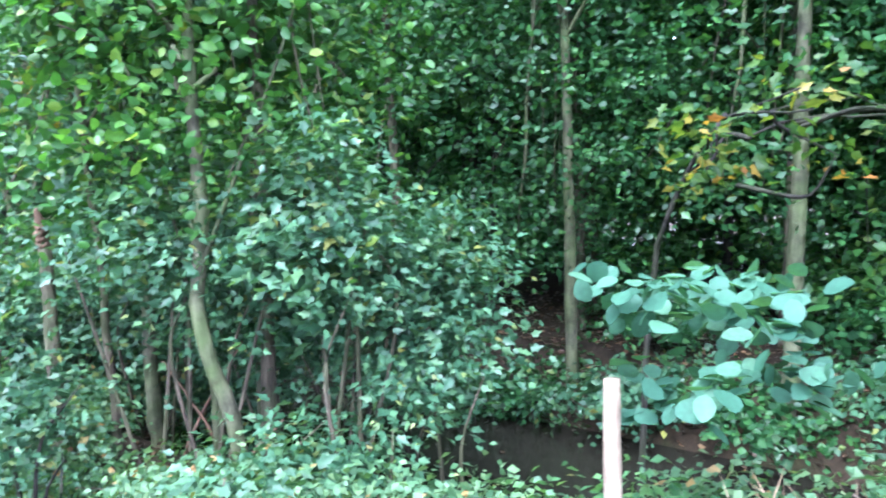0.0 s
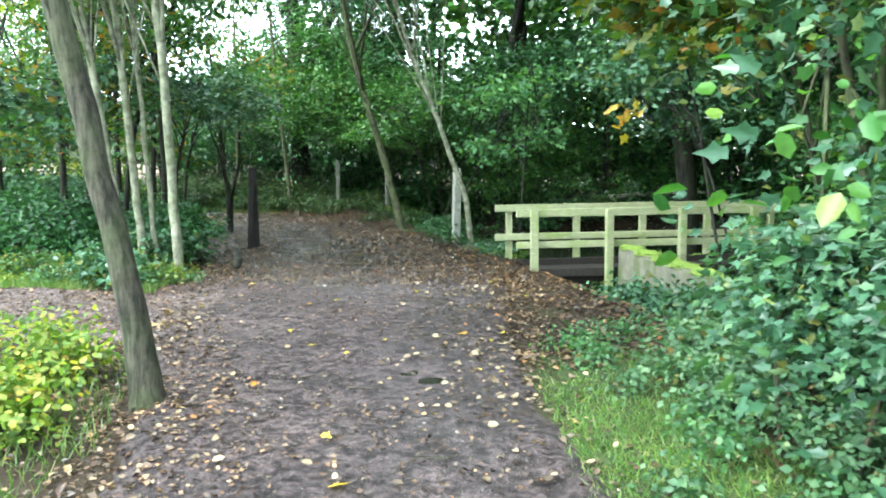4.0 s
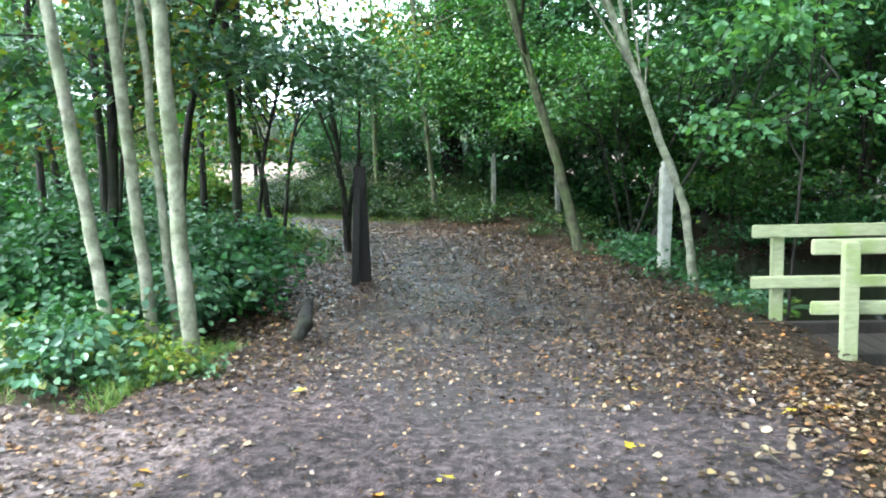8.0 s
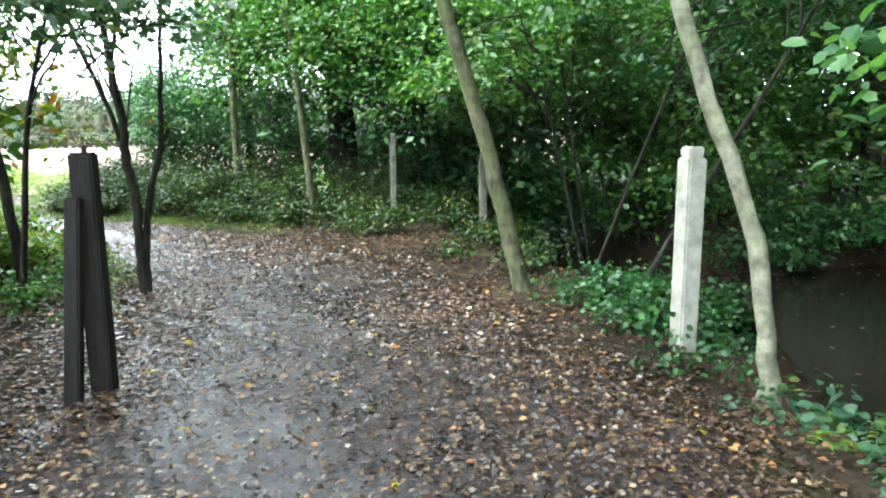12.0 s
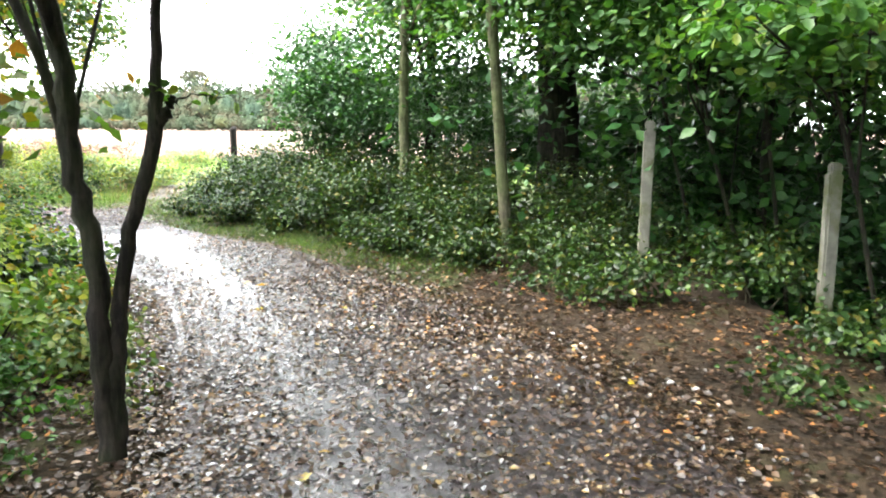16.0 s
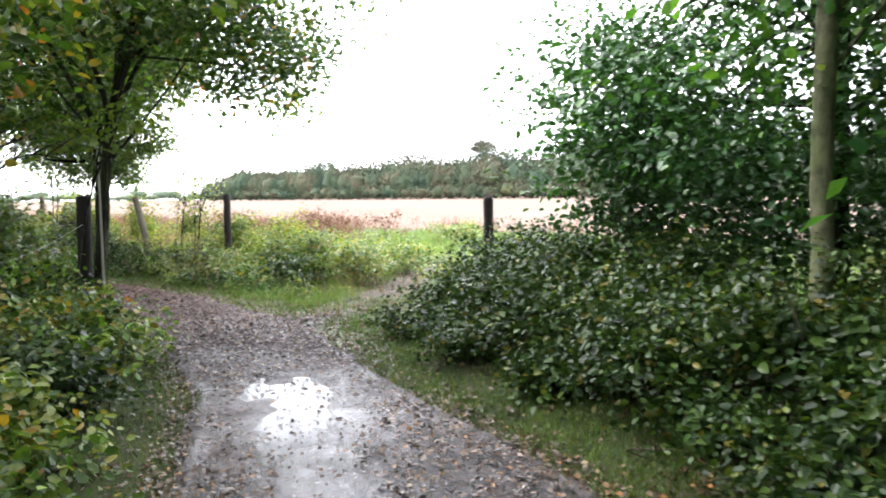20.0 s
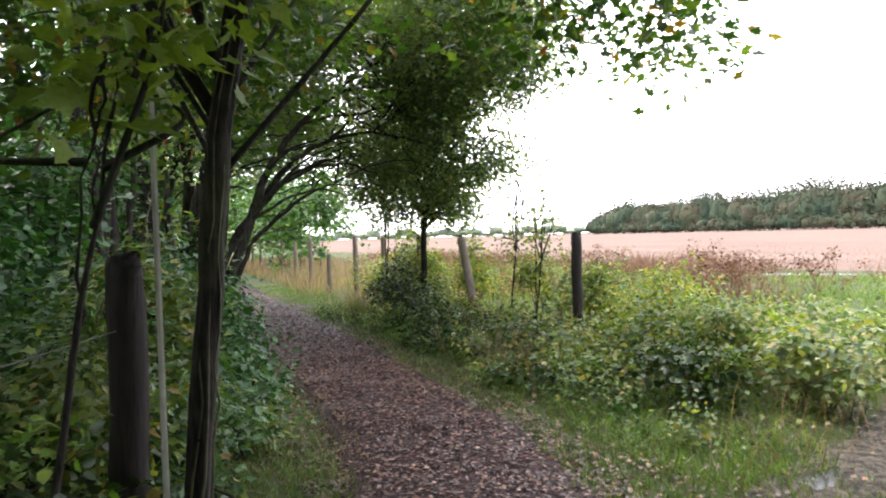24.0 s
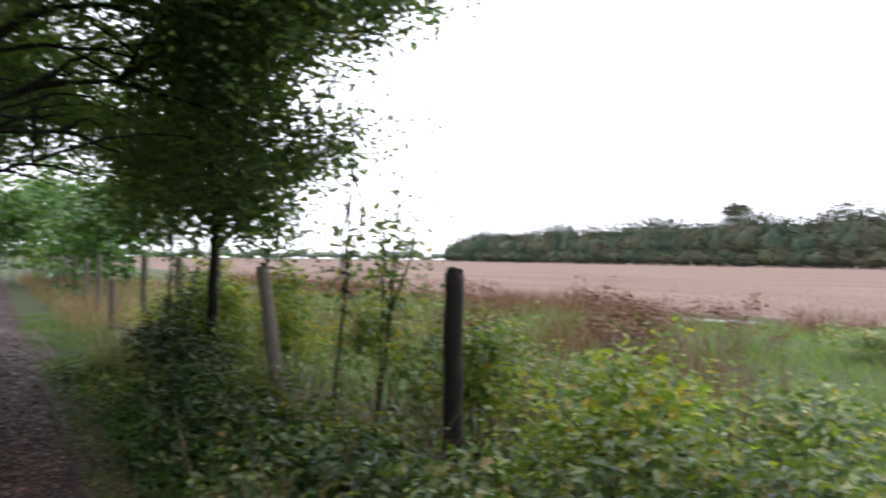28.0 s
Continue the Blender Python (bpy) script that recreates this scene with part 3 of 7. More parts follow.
def off_path(x, y):
    """Metres outside the path; negative within it."""
    d = np.minimum(seg_dist(x, y, EDGE_L), seg_dist(x, y, EDGE_R))
    return np.where(inside(x, y, PATH_POLY), -d, d)


def wave(x, y, k, s=0.0):
    return (np.sin(x * k + s) * np.cos(y * k * 1.13 - s) + np.sin((x + y) * k * 0.61 + 2.1 + s)) * 0.5


def land(x, y):
    x, y = np.asarray(x, float), np.asarray(y, float)
    z = level(y)
    o = off_path(x, y)
    near = np.clip(1 - np.hypot(x + 10, y - 15) / 70, 0, 1)
    z = z + np.clip(o / 1.5, 0, 1) * 0.07 * near
    z = z + (wave(x, y, 2.6) * 0.02 + wave(x, y, 0.9, 1.0) * 0.03) * np.clip(o + 0.3, 0.0, 1) * near
    z = z + (wave(x, y, 7.0, 0.4) * 0.006 + wave(x, y, 3.1, 2) * 0.008) * near
    d = seg_dist(x, y, DITCH)
    cut = np.clip((2.2 - d) / 1.2, 0, 1)
    pond = np.clip((1.12 - np.hypot((x - 5.0) / 5.0, (y - 19.5) / 5.2)) / 0.22, 0, 1)
    cut = np.maximum(cut, pond)
    z = z - 1.15 * cut * cut * (3 - 2 * cut) * (np.clip(o / 0.5, 0, 1))
    return z


def at(x, y, up=0.0):
    return (x, y, float(land(x, y)) + up)


def graded(lo, hi, step):
    mid = np.arange(lo, hi + step / 2, step)
    far = step * 1.28 ** np.arange(1, 34)
    far = np.cumsum(far)
    far = far[far < 1600]
    return np.concatenate((lo - far[::-1], mid, hi + far))


gx, gy = graded(-30, 7, 0.27), graded(-3, 32, 0.27)
X, Y = np.meshgrid(gx, gy, indexing="ij")
Z = land(X.ravel(), Y.ravel())
i, j = np.meshgrid(np.arange(len(gx) - 1), np.arange(len(gy) - 1), indexing="ij")
w = len(gy)
quads = np.stack([i * w + j, (i + 1) * w + j, (i + 1) * w + j + 1, i * w + j + 1], -1).reshape(-1, 4)
me = mesh_of("ground", np.stack([X.ravel(), Y.ravel(), Z], 1), [4] * len(quads), quads.ravel(), M_GROUND, True)
meadow = me.attributes.new("meadow", "FLOAT", "POINT")
open_land = np.clip((Y - 27.8 - np.clip((X + 10) * 0.6, 0, 40)) / 1.5, 0, 1) + np.clip((-38 - X) / 4, 0, 1) + np.clip((-X - 16 - np.abs(Y) * 0.1) / 6, 0, 1) * (Y < 22)
open_land = open_land + np.clip((0.9 - np.abs(off_path(X, Y) - 0.35)) / 0.5, 0, 1) * (X > 0) * (Y > 1.5) * (Y < 9) + np.clip((0.8 - np.abs(off_path(X, Y) - 0.3)) / 0.5, 0, 1) * (X < -5) * (Y > 23)
meadow.data.foreach_set("value", np.clip(open_land, 0, 1).ravel().astype(np.float32))
tagged(hang("ground", me), "uneven woodland ground of dark earth, grass and leaf litter", "ground", kind="structure")


def strip(name, left, right, rows, cols, lift, material, label, category):
    """A trodden way between two edges, its rims sunk into the ground."""
    def even(line, k):
        p = np.array(line, float)
        s = np.linspace(0, len(p) - 1, k)
        q = np.stack([np.interp(s, np.arange(len(p)), p[:, n]) for n in (0, 1)], 1)
        for _ in range(int(k / len(p) / 2)):
            q[1:-1] = (q[:-2] + 2 * q[1:-1] + q[2:]) / 4
        return q
    a, b = even(left, rows), even(right, rows)
    t = np.linspace(-0.06, 1.06, cols)
    xy = a[:, None] * (1 - t)[None, :, None] + b[:, None] * t[None, :, None]
    x, y = xy[..., 0].ravel(), xy[..., 1].ravel()
    rim = np.tile(np.clip(np.minimum(t + 0.06, 1.06 - t) / 0.1, 0, 1), rows)
    rim = np.minimum(rim, np.repeat(np.clip(np.minimum(np.arange(rows), np.arange(rows)[::-1]) / 6, 0, 1), cols))
    z = land(x, y) + lift + (rim - 1) * 0.07 + wave(x, y, 5.5, 1) * 0.011 + wave(x, y, 17, 3) * 0.009 + wave(x, y, 41, 1) * 0.002
    i, j = np.meshgrid(np.arange(rows - 1), np.arange(cols - 1), indexing="ij")
    q = np.stack([i * cols + j, i * cols + j + 1, (i + 1) * cols + j + 1, (i + 1) * cols + j], -1).reshape(-1, 4)
    me = mesh_of(name, np.stack([x, y, z], 1), [4] * len(q), q.ravel(), material, True)
    wet = me.attributes.new("wet", "FLOAT", "POINT")
    soak = 0.85 * np.clip(1.35 - np.hypot((x + 8.6) / 3.2, (y - 24.6) / 1.6), 0, 1) + 0.9 * np.clip(1.3 - np.hypot((x + 6.2) / 2.2, (y - 22.7) / 1.7), 0, 1) + 1.0 * np.clip(1.45 - np.hypot((x + 3.4 + (y - 18.8) * 0.35) / 1.4, (y - 18.4) / 5.6), 0, 1)
    soak = soak * (0.8 + 0.3 * wave(x, y, 3.7, 0.5)) + 0.25 * np.clip(1 - np.hypot((x + 0.4) / 0.9, (y - 7.5) / 5.0), 0, 1)
    wet.data.foreach_set("value", np.clip(soak, 0, 1).astype(np.float32))
    # grows from 0 to 1 between x = -11 and x = -14, on the path only
    dark_red = me.attributes.new("dark_red", "FLOAT", "POINT")
    dark_red.data.foreach_set("value", np.clip((-11.0 - x) / 3, 0, 1).astype(np.float32) * (name == "path"))
    return tagged(hang(name, me), label, category, kind="structure")


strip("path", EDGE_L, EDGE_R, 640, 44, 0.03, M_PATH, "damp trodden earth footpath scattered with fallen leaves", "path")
strip("side_track", [(-2.2, 9.6), (-6, 9.9), (-12, 9.6), (-22, 8)], [(-2.2, 12.0), (-6, 12.2), (-12, 11.6), (-22, 10)], 90, 22, 0.034, M_TRACK, "gritty side track joining the footpath, its colour raised for the open light there", "path")
strip("field_track", [(-12.25, 26.6), (-12.95, 28.15), (-13.35, 29.35), (-14.4, 31), (-15.8, 34)], [(-11.2, 26.6), (-12.2, 28.4), (-12.65, 29.6), (-13.9, 31.2), (-15.5, 34)], 60, 10, 0.014, M_MUD, "narrow muddy track leading through the fence to the field", "path")


def sheet(name, ring, z, material, label, category):
    k = len(ring)
    V = [(x, y, float(z if z is not None else 0)) for x, y in ring]
    me = mesh_of(name, V, [k], list(range(k)), material)
    return tagged(hang(name, me), label, category, kind="structure")


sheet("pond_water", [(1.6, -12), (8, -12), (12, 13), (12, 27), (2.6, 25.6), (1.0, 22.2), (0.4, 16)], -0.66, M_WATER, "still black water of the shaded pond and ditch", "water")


PUDDLES = []


def puddle(cx, cy, a, b, turn, lift):
    """A shallow puddle that lies in the hollows of the path."""
    PUDDLES.append((cx, cy, a, b, turn))
    V, loops, sizes = [], [], []
    for q in range(9):
        for k in range(48):
            f = k / 48 * 2 * math.pi
            r = (1 + 0.22 * math.sin(3 * f + cx) + 0.16 * math.sin(5 * f + cy) + 0.09 * math.sin(9 * f)) * (q + 0.05) / 8.05
            u, v = a * r * math.cos(f), b * r * math.sin(f)
            V.append((cx + u * math.cos(turn) - v * math.sin(turn), cy + u * math.sin(turn) + v * math.cos(turn)))
    V = np.array(V)
    Z = land(V[:, 0], V[:, 1]) + lift - np.repeat(np.linspace(0, 1, 9) ** 4 * 0.016, 48)
    for q in range(8):
        for k in range(48):
            loops += [q * 48 + k, (q + 1) * 48 + k, (q + 1) * 48 + (k + 1) % 48, q * 48 + (k + 1) % 48]
            sizes.append(4)
    me = mesh_of("puddle", np.column_stack((V, Z)), sizes, loops, M_PUDDLE, True)
    tagged(hang("puddle", me), "shallow rain puddle lying in a muddy hollow", "puddle", kind="structure")


puddle(-9.35, 25.05, 1.05, 0.42, radians(-33), 0.033)
puddle(-8.0, 24.15, 0.8, 0.26, radians(-36), 0.029)
puddle(-6.9, 23.35, 0.6, 0.2, radians(-38), 0.022)
puddle(-12.8, 28.75, 0.6, 0.2, radians(110), 0.012)
puddle(-13.6, 30.2, 0.5, 0.16, radians(125), 0.01)
puddle(-26.9, 42.1, 2.0, 0.3, radians(30), 0.02)
puddle(-0.75, 8.3, 0.5, 0.2, radians(80), 0.024)

# the field beyond the meadow, running to the far woods
fx, fy = np.linspace(-700, 250, 120), np.concatenate((np.linspace(42.5, 62, 20), np.linspace(66, 640, 60)))
FX, FY = np.meshgrid(fx, fy, indexing="ij")
rim = np.clip((FY - 42.5) / 3, 0, 1)
FZ = land(FX.ravel(), FY.ravel()) - 0.06 + rim.ravel() * (0.1 + 0.0)
i, j = np.meshgrid(np.arange(len(fx) - 1), np.arange(len(fy) - 1), indexing="ij")
w = len(fy)
quads = np.stack([i * w + j, (i + 1) * w + j, (i + 1) * w + j + 1, i * w + j + 1], -1).reshape(-1, 4)
me = mesh_of("field", np.stack([FX.ravel(), FY.ravel(), FZ], 1), [4] * len(quads), quads.ravel(), M_FIELD, True)
tagged(hang("field", me), "wide flat pinkish-brown field of dry stubble", "field", kind="structure")


# ---- trees and shrubs ----
rnd = random.Random(11)
DENSE, BROAD, INNER = 2.2, 1.05, 1.5

def tree(name, label, stem, radii, blobs, count, per, leaf, leafmat, bark, category="tree", limbs=6, spray=0.5, shape="kite", twigs=30, sides=9, extra=(), group="", droop=0.25, inner=None, gap=None):
    """A tree: stem through the given points, limbs into the crown's blobs, and leaves in flat sprays."""
    base = Vector(stem[0])
    root = thing(name, base, label, category, group)
    o = np.array(base)
    st = np.array(stem, float)
    flare = [radii[0] * 1.5] + list(radii)
    st2 = np.concatenate((st[:1] - [[0, 0, 0.12]], st[:1] + (st[1:2] - st[:1]) * 0.08, st[1:]))
    hang("trunk", mesh_of("trunk", *(lambda r: (r[0] - o, r[1], r[2]))(tube(st2, flare, sides, 0.006)), bark, True), root)
    C = in_blobs(blobs, int(count * DENSE), gap=gap)
    for k in range(limbs):
        f = 0.45 + 0.5 * (k + 0.5) / limbs
        s = f * (len(st) - 1)
        a0 = st[int(s)] + (st[min(int(s) + 1, len(st) - 1)] - st[int(s)]) * (s - int(s))
        e = C[rng.integers(len(C))]
        mid = (a0 + e) / 2 + np.array([0, 0, 0.12 * np.linalg.norm(e - a0)])
        r0 = np.interp(f, np.linspace(0, 1, len(radii)), radii) * 0.6
        hang("limb", mesh_of("limb", *(lambda r: (r[0] - o, r[1], r[2]))(tube([a0, mid, e], [r0, r0 * 0.6, 0.008], 6, 0.01)), bark, True), root)
    for pts, rr in extra:
        hang("limb", mesh_of("limb", *(lambda r: (r[0] - o, r[1], r[2]))(tube(pts, rr, 7, 0.008)), bark, True), root)
    tw = []
    for k in range(twigs):
        e = C[rng.integers(len(C))]
        s = rng.uniform(0.4, 1) * (len(st) - 1)
        a0 = st[int(s)] + (st[min(int(s) + 1, len(st) - 1)] - st[int(s)]) * (s - int(s))
        q = C[rng.integers(len(C))]
        a0 = a0 * 0.55 + e * 0.45 if k % 2 else a0
        tw.append(tube([a0, (a0 + e) / 2 + rng.normal(size=3) * 0.1, e], [0.014, 0.009, 0.004], 4))
    if tw:
        v, s, l = joined(tw)
        tagged(hang("fine_branching", mesh_of("fine_branching", v - o, s, l, bark, True), root), kind="stuff")
    P, D, N = spray_leaves(C, per, spray, 0.08, droop, 0.8, 0.55)
    L = leaf * BROAD * rng.uniform(0.65, 1.25, len(P)) * np.where(depth_in(P, blobs) < 0.68, inner or INNER, 1.0)
    hang("crown", leaf_mesh("crown", P - o, D, N, L, L * 0.66, leafmat, shape), root)
    return root


def depth_in(P, blobs):
    """0 at the heart of a crown, 1 at its rim."""
    return np.min([np.linalg.norm((P - np.array(c)) / np.array(r), axis=1) for c, r in blobs], axis=0)


def lumpy(blobs):
    """Break a bush into knuckles of foliage round a core, with hollows between them."""
    out = []
    for c, r in blobs:
        c, r = np.array(c, float), np.array(r, float)
        out.append((c, r * 0.55))
        k = int(5 + 9 * min(r[0], 1.2))
        d = rand_dirs(k)
        d[:, 2] = np.abs(d[:, 2]) * 1.1 - 0.3
        for q in range(k):
            s = rng.uniform(0.2, 0.44)
            out.append((c + d[q] * r * rng.uniform(0.55, 0.95), r * s))
    return out


def shrub(name, label, base, blobs, count, per, leaf, leafmat, bark, category="shrub", stems=6, spray=0.28, shape="oval", droop=0.2, tilt=0.45, group="", stem_r=0.014, tips=None):
    base = Vector(base)
    root = thing(name, base, label, category, group)
    o = np.array(base)
    C = in_blobs(lumpy(blobs), int(count * 1.75), 0.6, 3) if max(blobs[0][1]) > 0.35 else in_blobs(blobs, int(count * 1.9), 0.6)
    C[:, 2] = np.maximum(C[:, 2], land(C[:, 0], C[:, 1]) + 0.04)
    for k in range(stems):
        e = C[rng.integers(len(C))]
        x, y = o[0] * 0.6 + e[0] * 0.4 + rng.normal() * 0.1, o[1] * 0.6 + e[1] * 0.4 + rng.normal() * 0.1
        g = np.array([x, y, float(land(x, y)) - 0.05])
        m = (g + e) / 2 + np.array([rng.normal() * 0.12, rng.normal() * 0.12, 0.2 * (e[2] - g[2])])
        hang("stem", mesh_of("stem", *(lambda r: (r[0] - o, r[1], r[2]))(tube([g, m, e], [stem_r, stem_r * 0.7, 0.003], 5)), bark, True), root)
    P, D, N = spray_leaves(C, per, spray, 0.05, droop, tilt + 0.2, 0.8)
    P[:, 2] = np.maximum(P[:, 2], land(P[:, 0], P[:, 1]) + 0.015)
    L = leaf * rng.uniform(0.6, 1.25, len(P)) * np.where(depth_in(P, blobs) < 0.62, 1.5, 1.0)
    hang("foliage", leaf_mesh("foliage", P - o, D, N, L, L * 0.7, leafmat, shape), root)
    if tips:
        patch = np.sin(C[:, 0] * 3.1 + C[:, 2] * 2) + np.sin(C[:, 1] * 3.7 - C[:, 2] * 2.6) + 0.5 * np.sin(C[:, 0] * 7.3)
        T = C[(patch > 0.75) & (depth_in(C, blobs) > 0.7)] + np.array([0, 0, spray * 0.35])
        T = T[:90] if len(T) else C[:3]
        P, D, N = spray_leaves(T, 8, spray * 0.8, 0.04, droop, tilt, 0.5)
        L = leaf * rng.uniform(0.7, 1.2, len(P))
        tagged(hang("young_growth", leaf_mesh("young_growth", P - o, D, N, L, L * 0.7, tips, shape), root, "fresh light green shoots"), kind="stuff")
    return root


# ---- the start: thicket beside the path ----
def lean_stem(x, y, dx, dy, h, bend=0.1, n=5):
    g = float(land(x, y))
    return [(x + dx * f + bend * math.sin(f * 3.1) * 0.5, y + dy * f, g + h * f) for f in np.linspace(0, 1, n)]


THICKET = [(1.8, 4.2, 0.6, 1.5, 0.75), (1.75, 3.0, 0.55, 0.6, 0), (2.0, 5.6, 0.7, 1.7, 0.5), (2.0, 6.9, 0.7, 1.5, 0.2), (2.6, 4.4, 0.8, 1.6, 0.9), (1.95, 3.3, 0.5, 1.6, 0.6), (2.75, 3.3, 0.6, 1.8, 0.8), (2.7, 6.2, 0.9, 2.2, 0.3), (2.6, 7.6, 0.8, 2.0, 0.3), (1.3, 6.9, 0.42, 1.2, 0.15), (1.35, 6.1, 0.4, 1.25, 0.2)]
for x, y, r, h, low in THICKET:
    g = float(land(x, y))
    shrub("shrub", "dense cool-green broadleaf shrub beside the footpath", (x, y, g), [((x, y, g + low + (h - low * 0.4) * 0.5), (r, r, (h - low * 0.4) * 0.55))], int(105 * r * h) + 25, 16, 0.06, M_COOL, M_BARK, stems=6, group="thicket shrubs", shape="lobed")
for x, y, h, lbl in ((1.3, 6.4, 0.5, ""), (1.15, 7.4, 0.5, ""), (1.25, 8.2, 0.6, ""), (1.7, 7.6, 0.7, ""), (1.6, 8.6, 0.5, ""), (1.35, 5.0, 0.5, ""), (1.45, 3.9, 0.4, ""), (1.6, 5.8, 0.5, ""), (1.4, 2.2, 0.5, ""), (1.9, 1.9, 0.5, ""), (2.6, 1.2, 0.45, ""), (1.5, 3.2, 0.6, ""), (1.15, 2.9, 0.4, ""), (2.9, 1.65, 0.45, ""), (3.15, 1.2, 0.45, ""), (2.5, 2.25, 0.32, "")):
    g = float(land(x, y))
    shrub("nettle_patch", "low patch of nettles and young leaves at the path edge", (x, y, g), [((x, y, g + h * 0.4), (0.5, 0.5, h * 0.5))], 64, 13, 0.048, M_NETTLE, M_BARK, "weeds", stems=6, spray=0.17, stem_r=0.005, shape="kite", group="verge weeds")
SAPLINGS = [(1.6, 4.9, -0.42, -0.3, 4.6, 0.026, M_BARK), (1.95, 5.2, -0.2, 0.2, 5.5, 0.045, M_GREY), (2.3, 4.4, 0.1, 0.2, 5.8, 0.04, M_GREY), (2.25, 6.9, -0.35, 0.3, 5.2, 0.04, M_GREY),
            (2.1, 3.9, -0.05, 0.1, 5.6, 0.04, M_BARK), (2.9, 7.9, 0, 0.3, 6.5, 0.05, M_GREY)]
for k, (x, y, dx, dy, h, r, bark) in enumerate(SAPLINGS):
    g = float(land(x, y))
    tree("sapling", "slender sapling with broad green leaves in the thicket", lean_stem(x, y, dx, dy, h), [r, r * 0.8, r * 0.3],
         [((x + dx * 0.6, y + dy * 0.6, g + h * 0.62), (0.85, 0.85, h * 0.42)), ((x + dx, y + dy, g + h), (1.0, 1.0, 0.6))], 105 if k % 2 else 210, 14, 0.085 if k % 2 else 0.06, M_COOL if k % 2 else M_GREEN, bark, limbs=6, spray=0.3, shape="lobed" if k % 2 else "oval", twigs=24, sides=7, group="thicket saplings")
# branch with a few yellow leaves over the thicket
g = float(land(1.9, 9.2))
maple = tree("maple_sapling", "young maple with green leaves turning yellow", lean_stem(2.7, 9.0, -0.9, 0.2, 4.4), [0.03, 0.025, 0.01], [((1.5, 8.8, 2.75), (1.0, 0.9, 0.7)), ((0.9, 9.6, 2.5), (0.6, 0.6, 0.35))], 100, 12, 0.105, M_TURN, M_GREY, limbs=4, extra=[([(2.3, 8.95, 2.0), (1.5, 9.4, 2.15), (1.0, 9.9, 1.78)], [0.014, 0.01, 0.004])], spray=0.3, shape="lobed", twigs=10)
n = 16
P = np.array([1.0, 9.92, 1.72]) + rng.normal(size=(n, 3)) * np.array([0.1, 0.1, 0.08]) - np.array(maple.location)
tagged(hang("yellow_leaf_spray", leaf_mesh("yellow_leaf_spray", P, rand_dirs(n), rand_dirs(n), 0.11, 0.1, M_YELLOW, "lobed"), maple, "yellow and orange turned leaves"), kind="stuff")

tree("forked_maple", "forked grey maple sapling with broad cool-green leaves", [at(1.78, 7.45), (1.74, 7.43, 0.5), (1.71, 7.4, 1.3), (1.6, 7.42, 1.75), (1.5, 7.45, 2.4), (1.4, 7.5, 3.4)], [0.035, 0.032, 0.03, 0.024, 0.018, 0.008],
     [((1.45, 7.1, 0.95), (0.38, 0.4, 0.32)), ((1.95, 7.0, 1.05), (0.4, 0.4, 0.35)), ((1.3, 6.9, 0.5), (0.3, 0.35, 0.3)), ((1.75, 6.7, 0.45), (0.4, 0.35, 0.35)), ((1.6, 7.3, 2.6), (0.7, 0.7, 0.6))], 40, 11, 0.115, M_COOL, M_GREY, limbs=2, twigs=8, shape="lobed", spray=0.26, sides=9, inner=1.0,
     extra=[([(1.71, 7.4, 1.28), (1.78, 7.42, 1.6), (1.8, 7.45, 2.2), (1.86, 7.5, 3.3)], [0.024, 0.022, 0.018, 0.007])])

snag = thing("snag", at(1.25, 4.85), "broken sapling trunk with bare orange wood at its top", "dead tree")
o = np.array(snag.location)
v, s, l = tube([(1.25, 4.85, o[2] - 0.1), (1.24, 4.83, 0.7), (1.22, 4.8, 1.34)], [0.044, 0.04, 0.037], 9, 0.004)
hang("trunk", mesh_of("trunk", v - o, s, l, M_BARK, True), snag)
v, s, l = tube([(1.219, 4.799, 1.33), (1.213, 4.793, 1.39), (1.205, 4.79, 1.46), (1.185, 4.77, 1.54)], [0.037, 0.038, 0.033, 0.008], 11, 0.005)
hang("broken_top", mesh_of("broken_top", v - o, s, l, M_SNAG, True), snag, "bare orange splintered wood")

stool = thing("sprouting_stump", at(2.02, 1.5), "pale cut stem sprouting big round leaves", "stump")
o = np.array(stool.location)
v, s, l = tube([(2.02, 1.5, o[2] - 0.1), (2.0, 1.5, 0.45), (1.99, 1.49, 0.93)], [0.035, 0.03, 0.027], 9, 0.002)
hang("stem", mesh_of("stem", v - o, s, l, M_CUT, True), stool)
C = in_blobs([((2.38, 1.3, 1.0), (0.36, 0.3, 0.17)), ((2.26, 1.44, 1.2), (0.2, 0.18, 0.07))], 34)
P, D, N = spray_leaves(C, 9, 0.16, 0.02, 0.2, 0.4)
hang("foliage", leaf_mesh("foliage", P - o, D, N, 0.082 * rng.uniform(0.7, 1.2, len(P)), 0.078 * rng.uniform(0.7, 1.2, len(P)), M_ROUND, "round"), stool)
tree("bank_maple", "maple branch with yellow and green leaves over the ditch", [at(4.1, 2.9), (4.0, 2.7, 1.2), (3.7, 2.1, 1.9), (3.45, 1.5, 1.85)], [0.022, 0.018, 0.01, 0.004], [((3.5, 1.8, 1.72), (0.5, 0.4, 0.16)), ((3.5, 1.35, 1.85), (0.4, 0.4, 0.16))], 14, 11, 0.066, M_TURN, M_BARKDARK, limbs=3, twigs=8, shape="lobed", spray=0.2, sides=7)
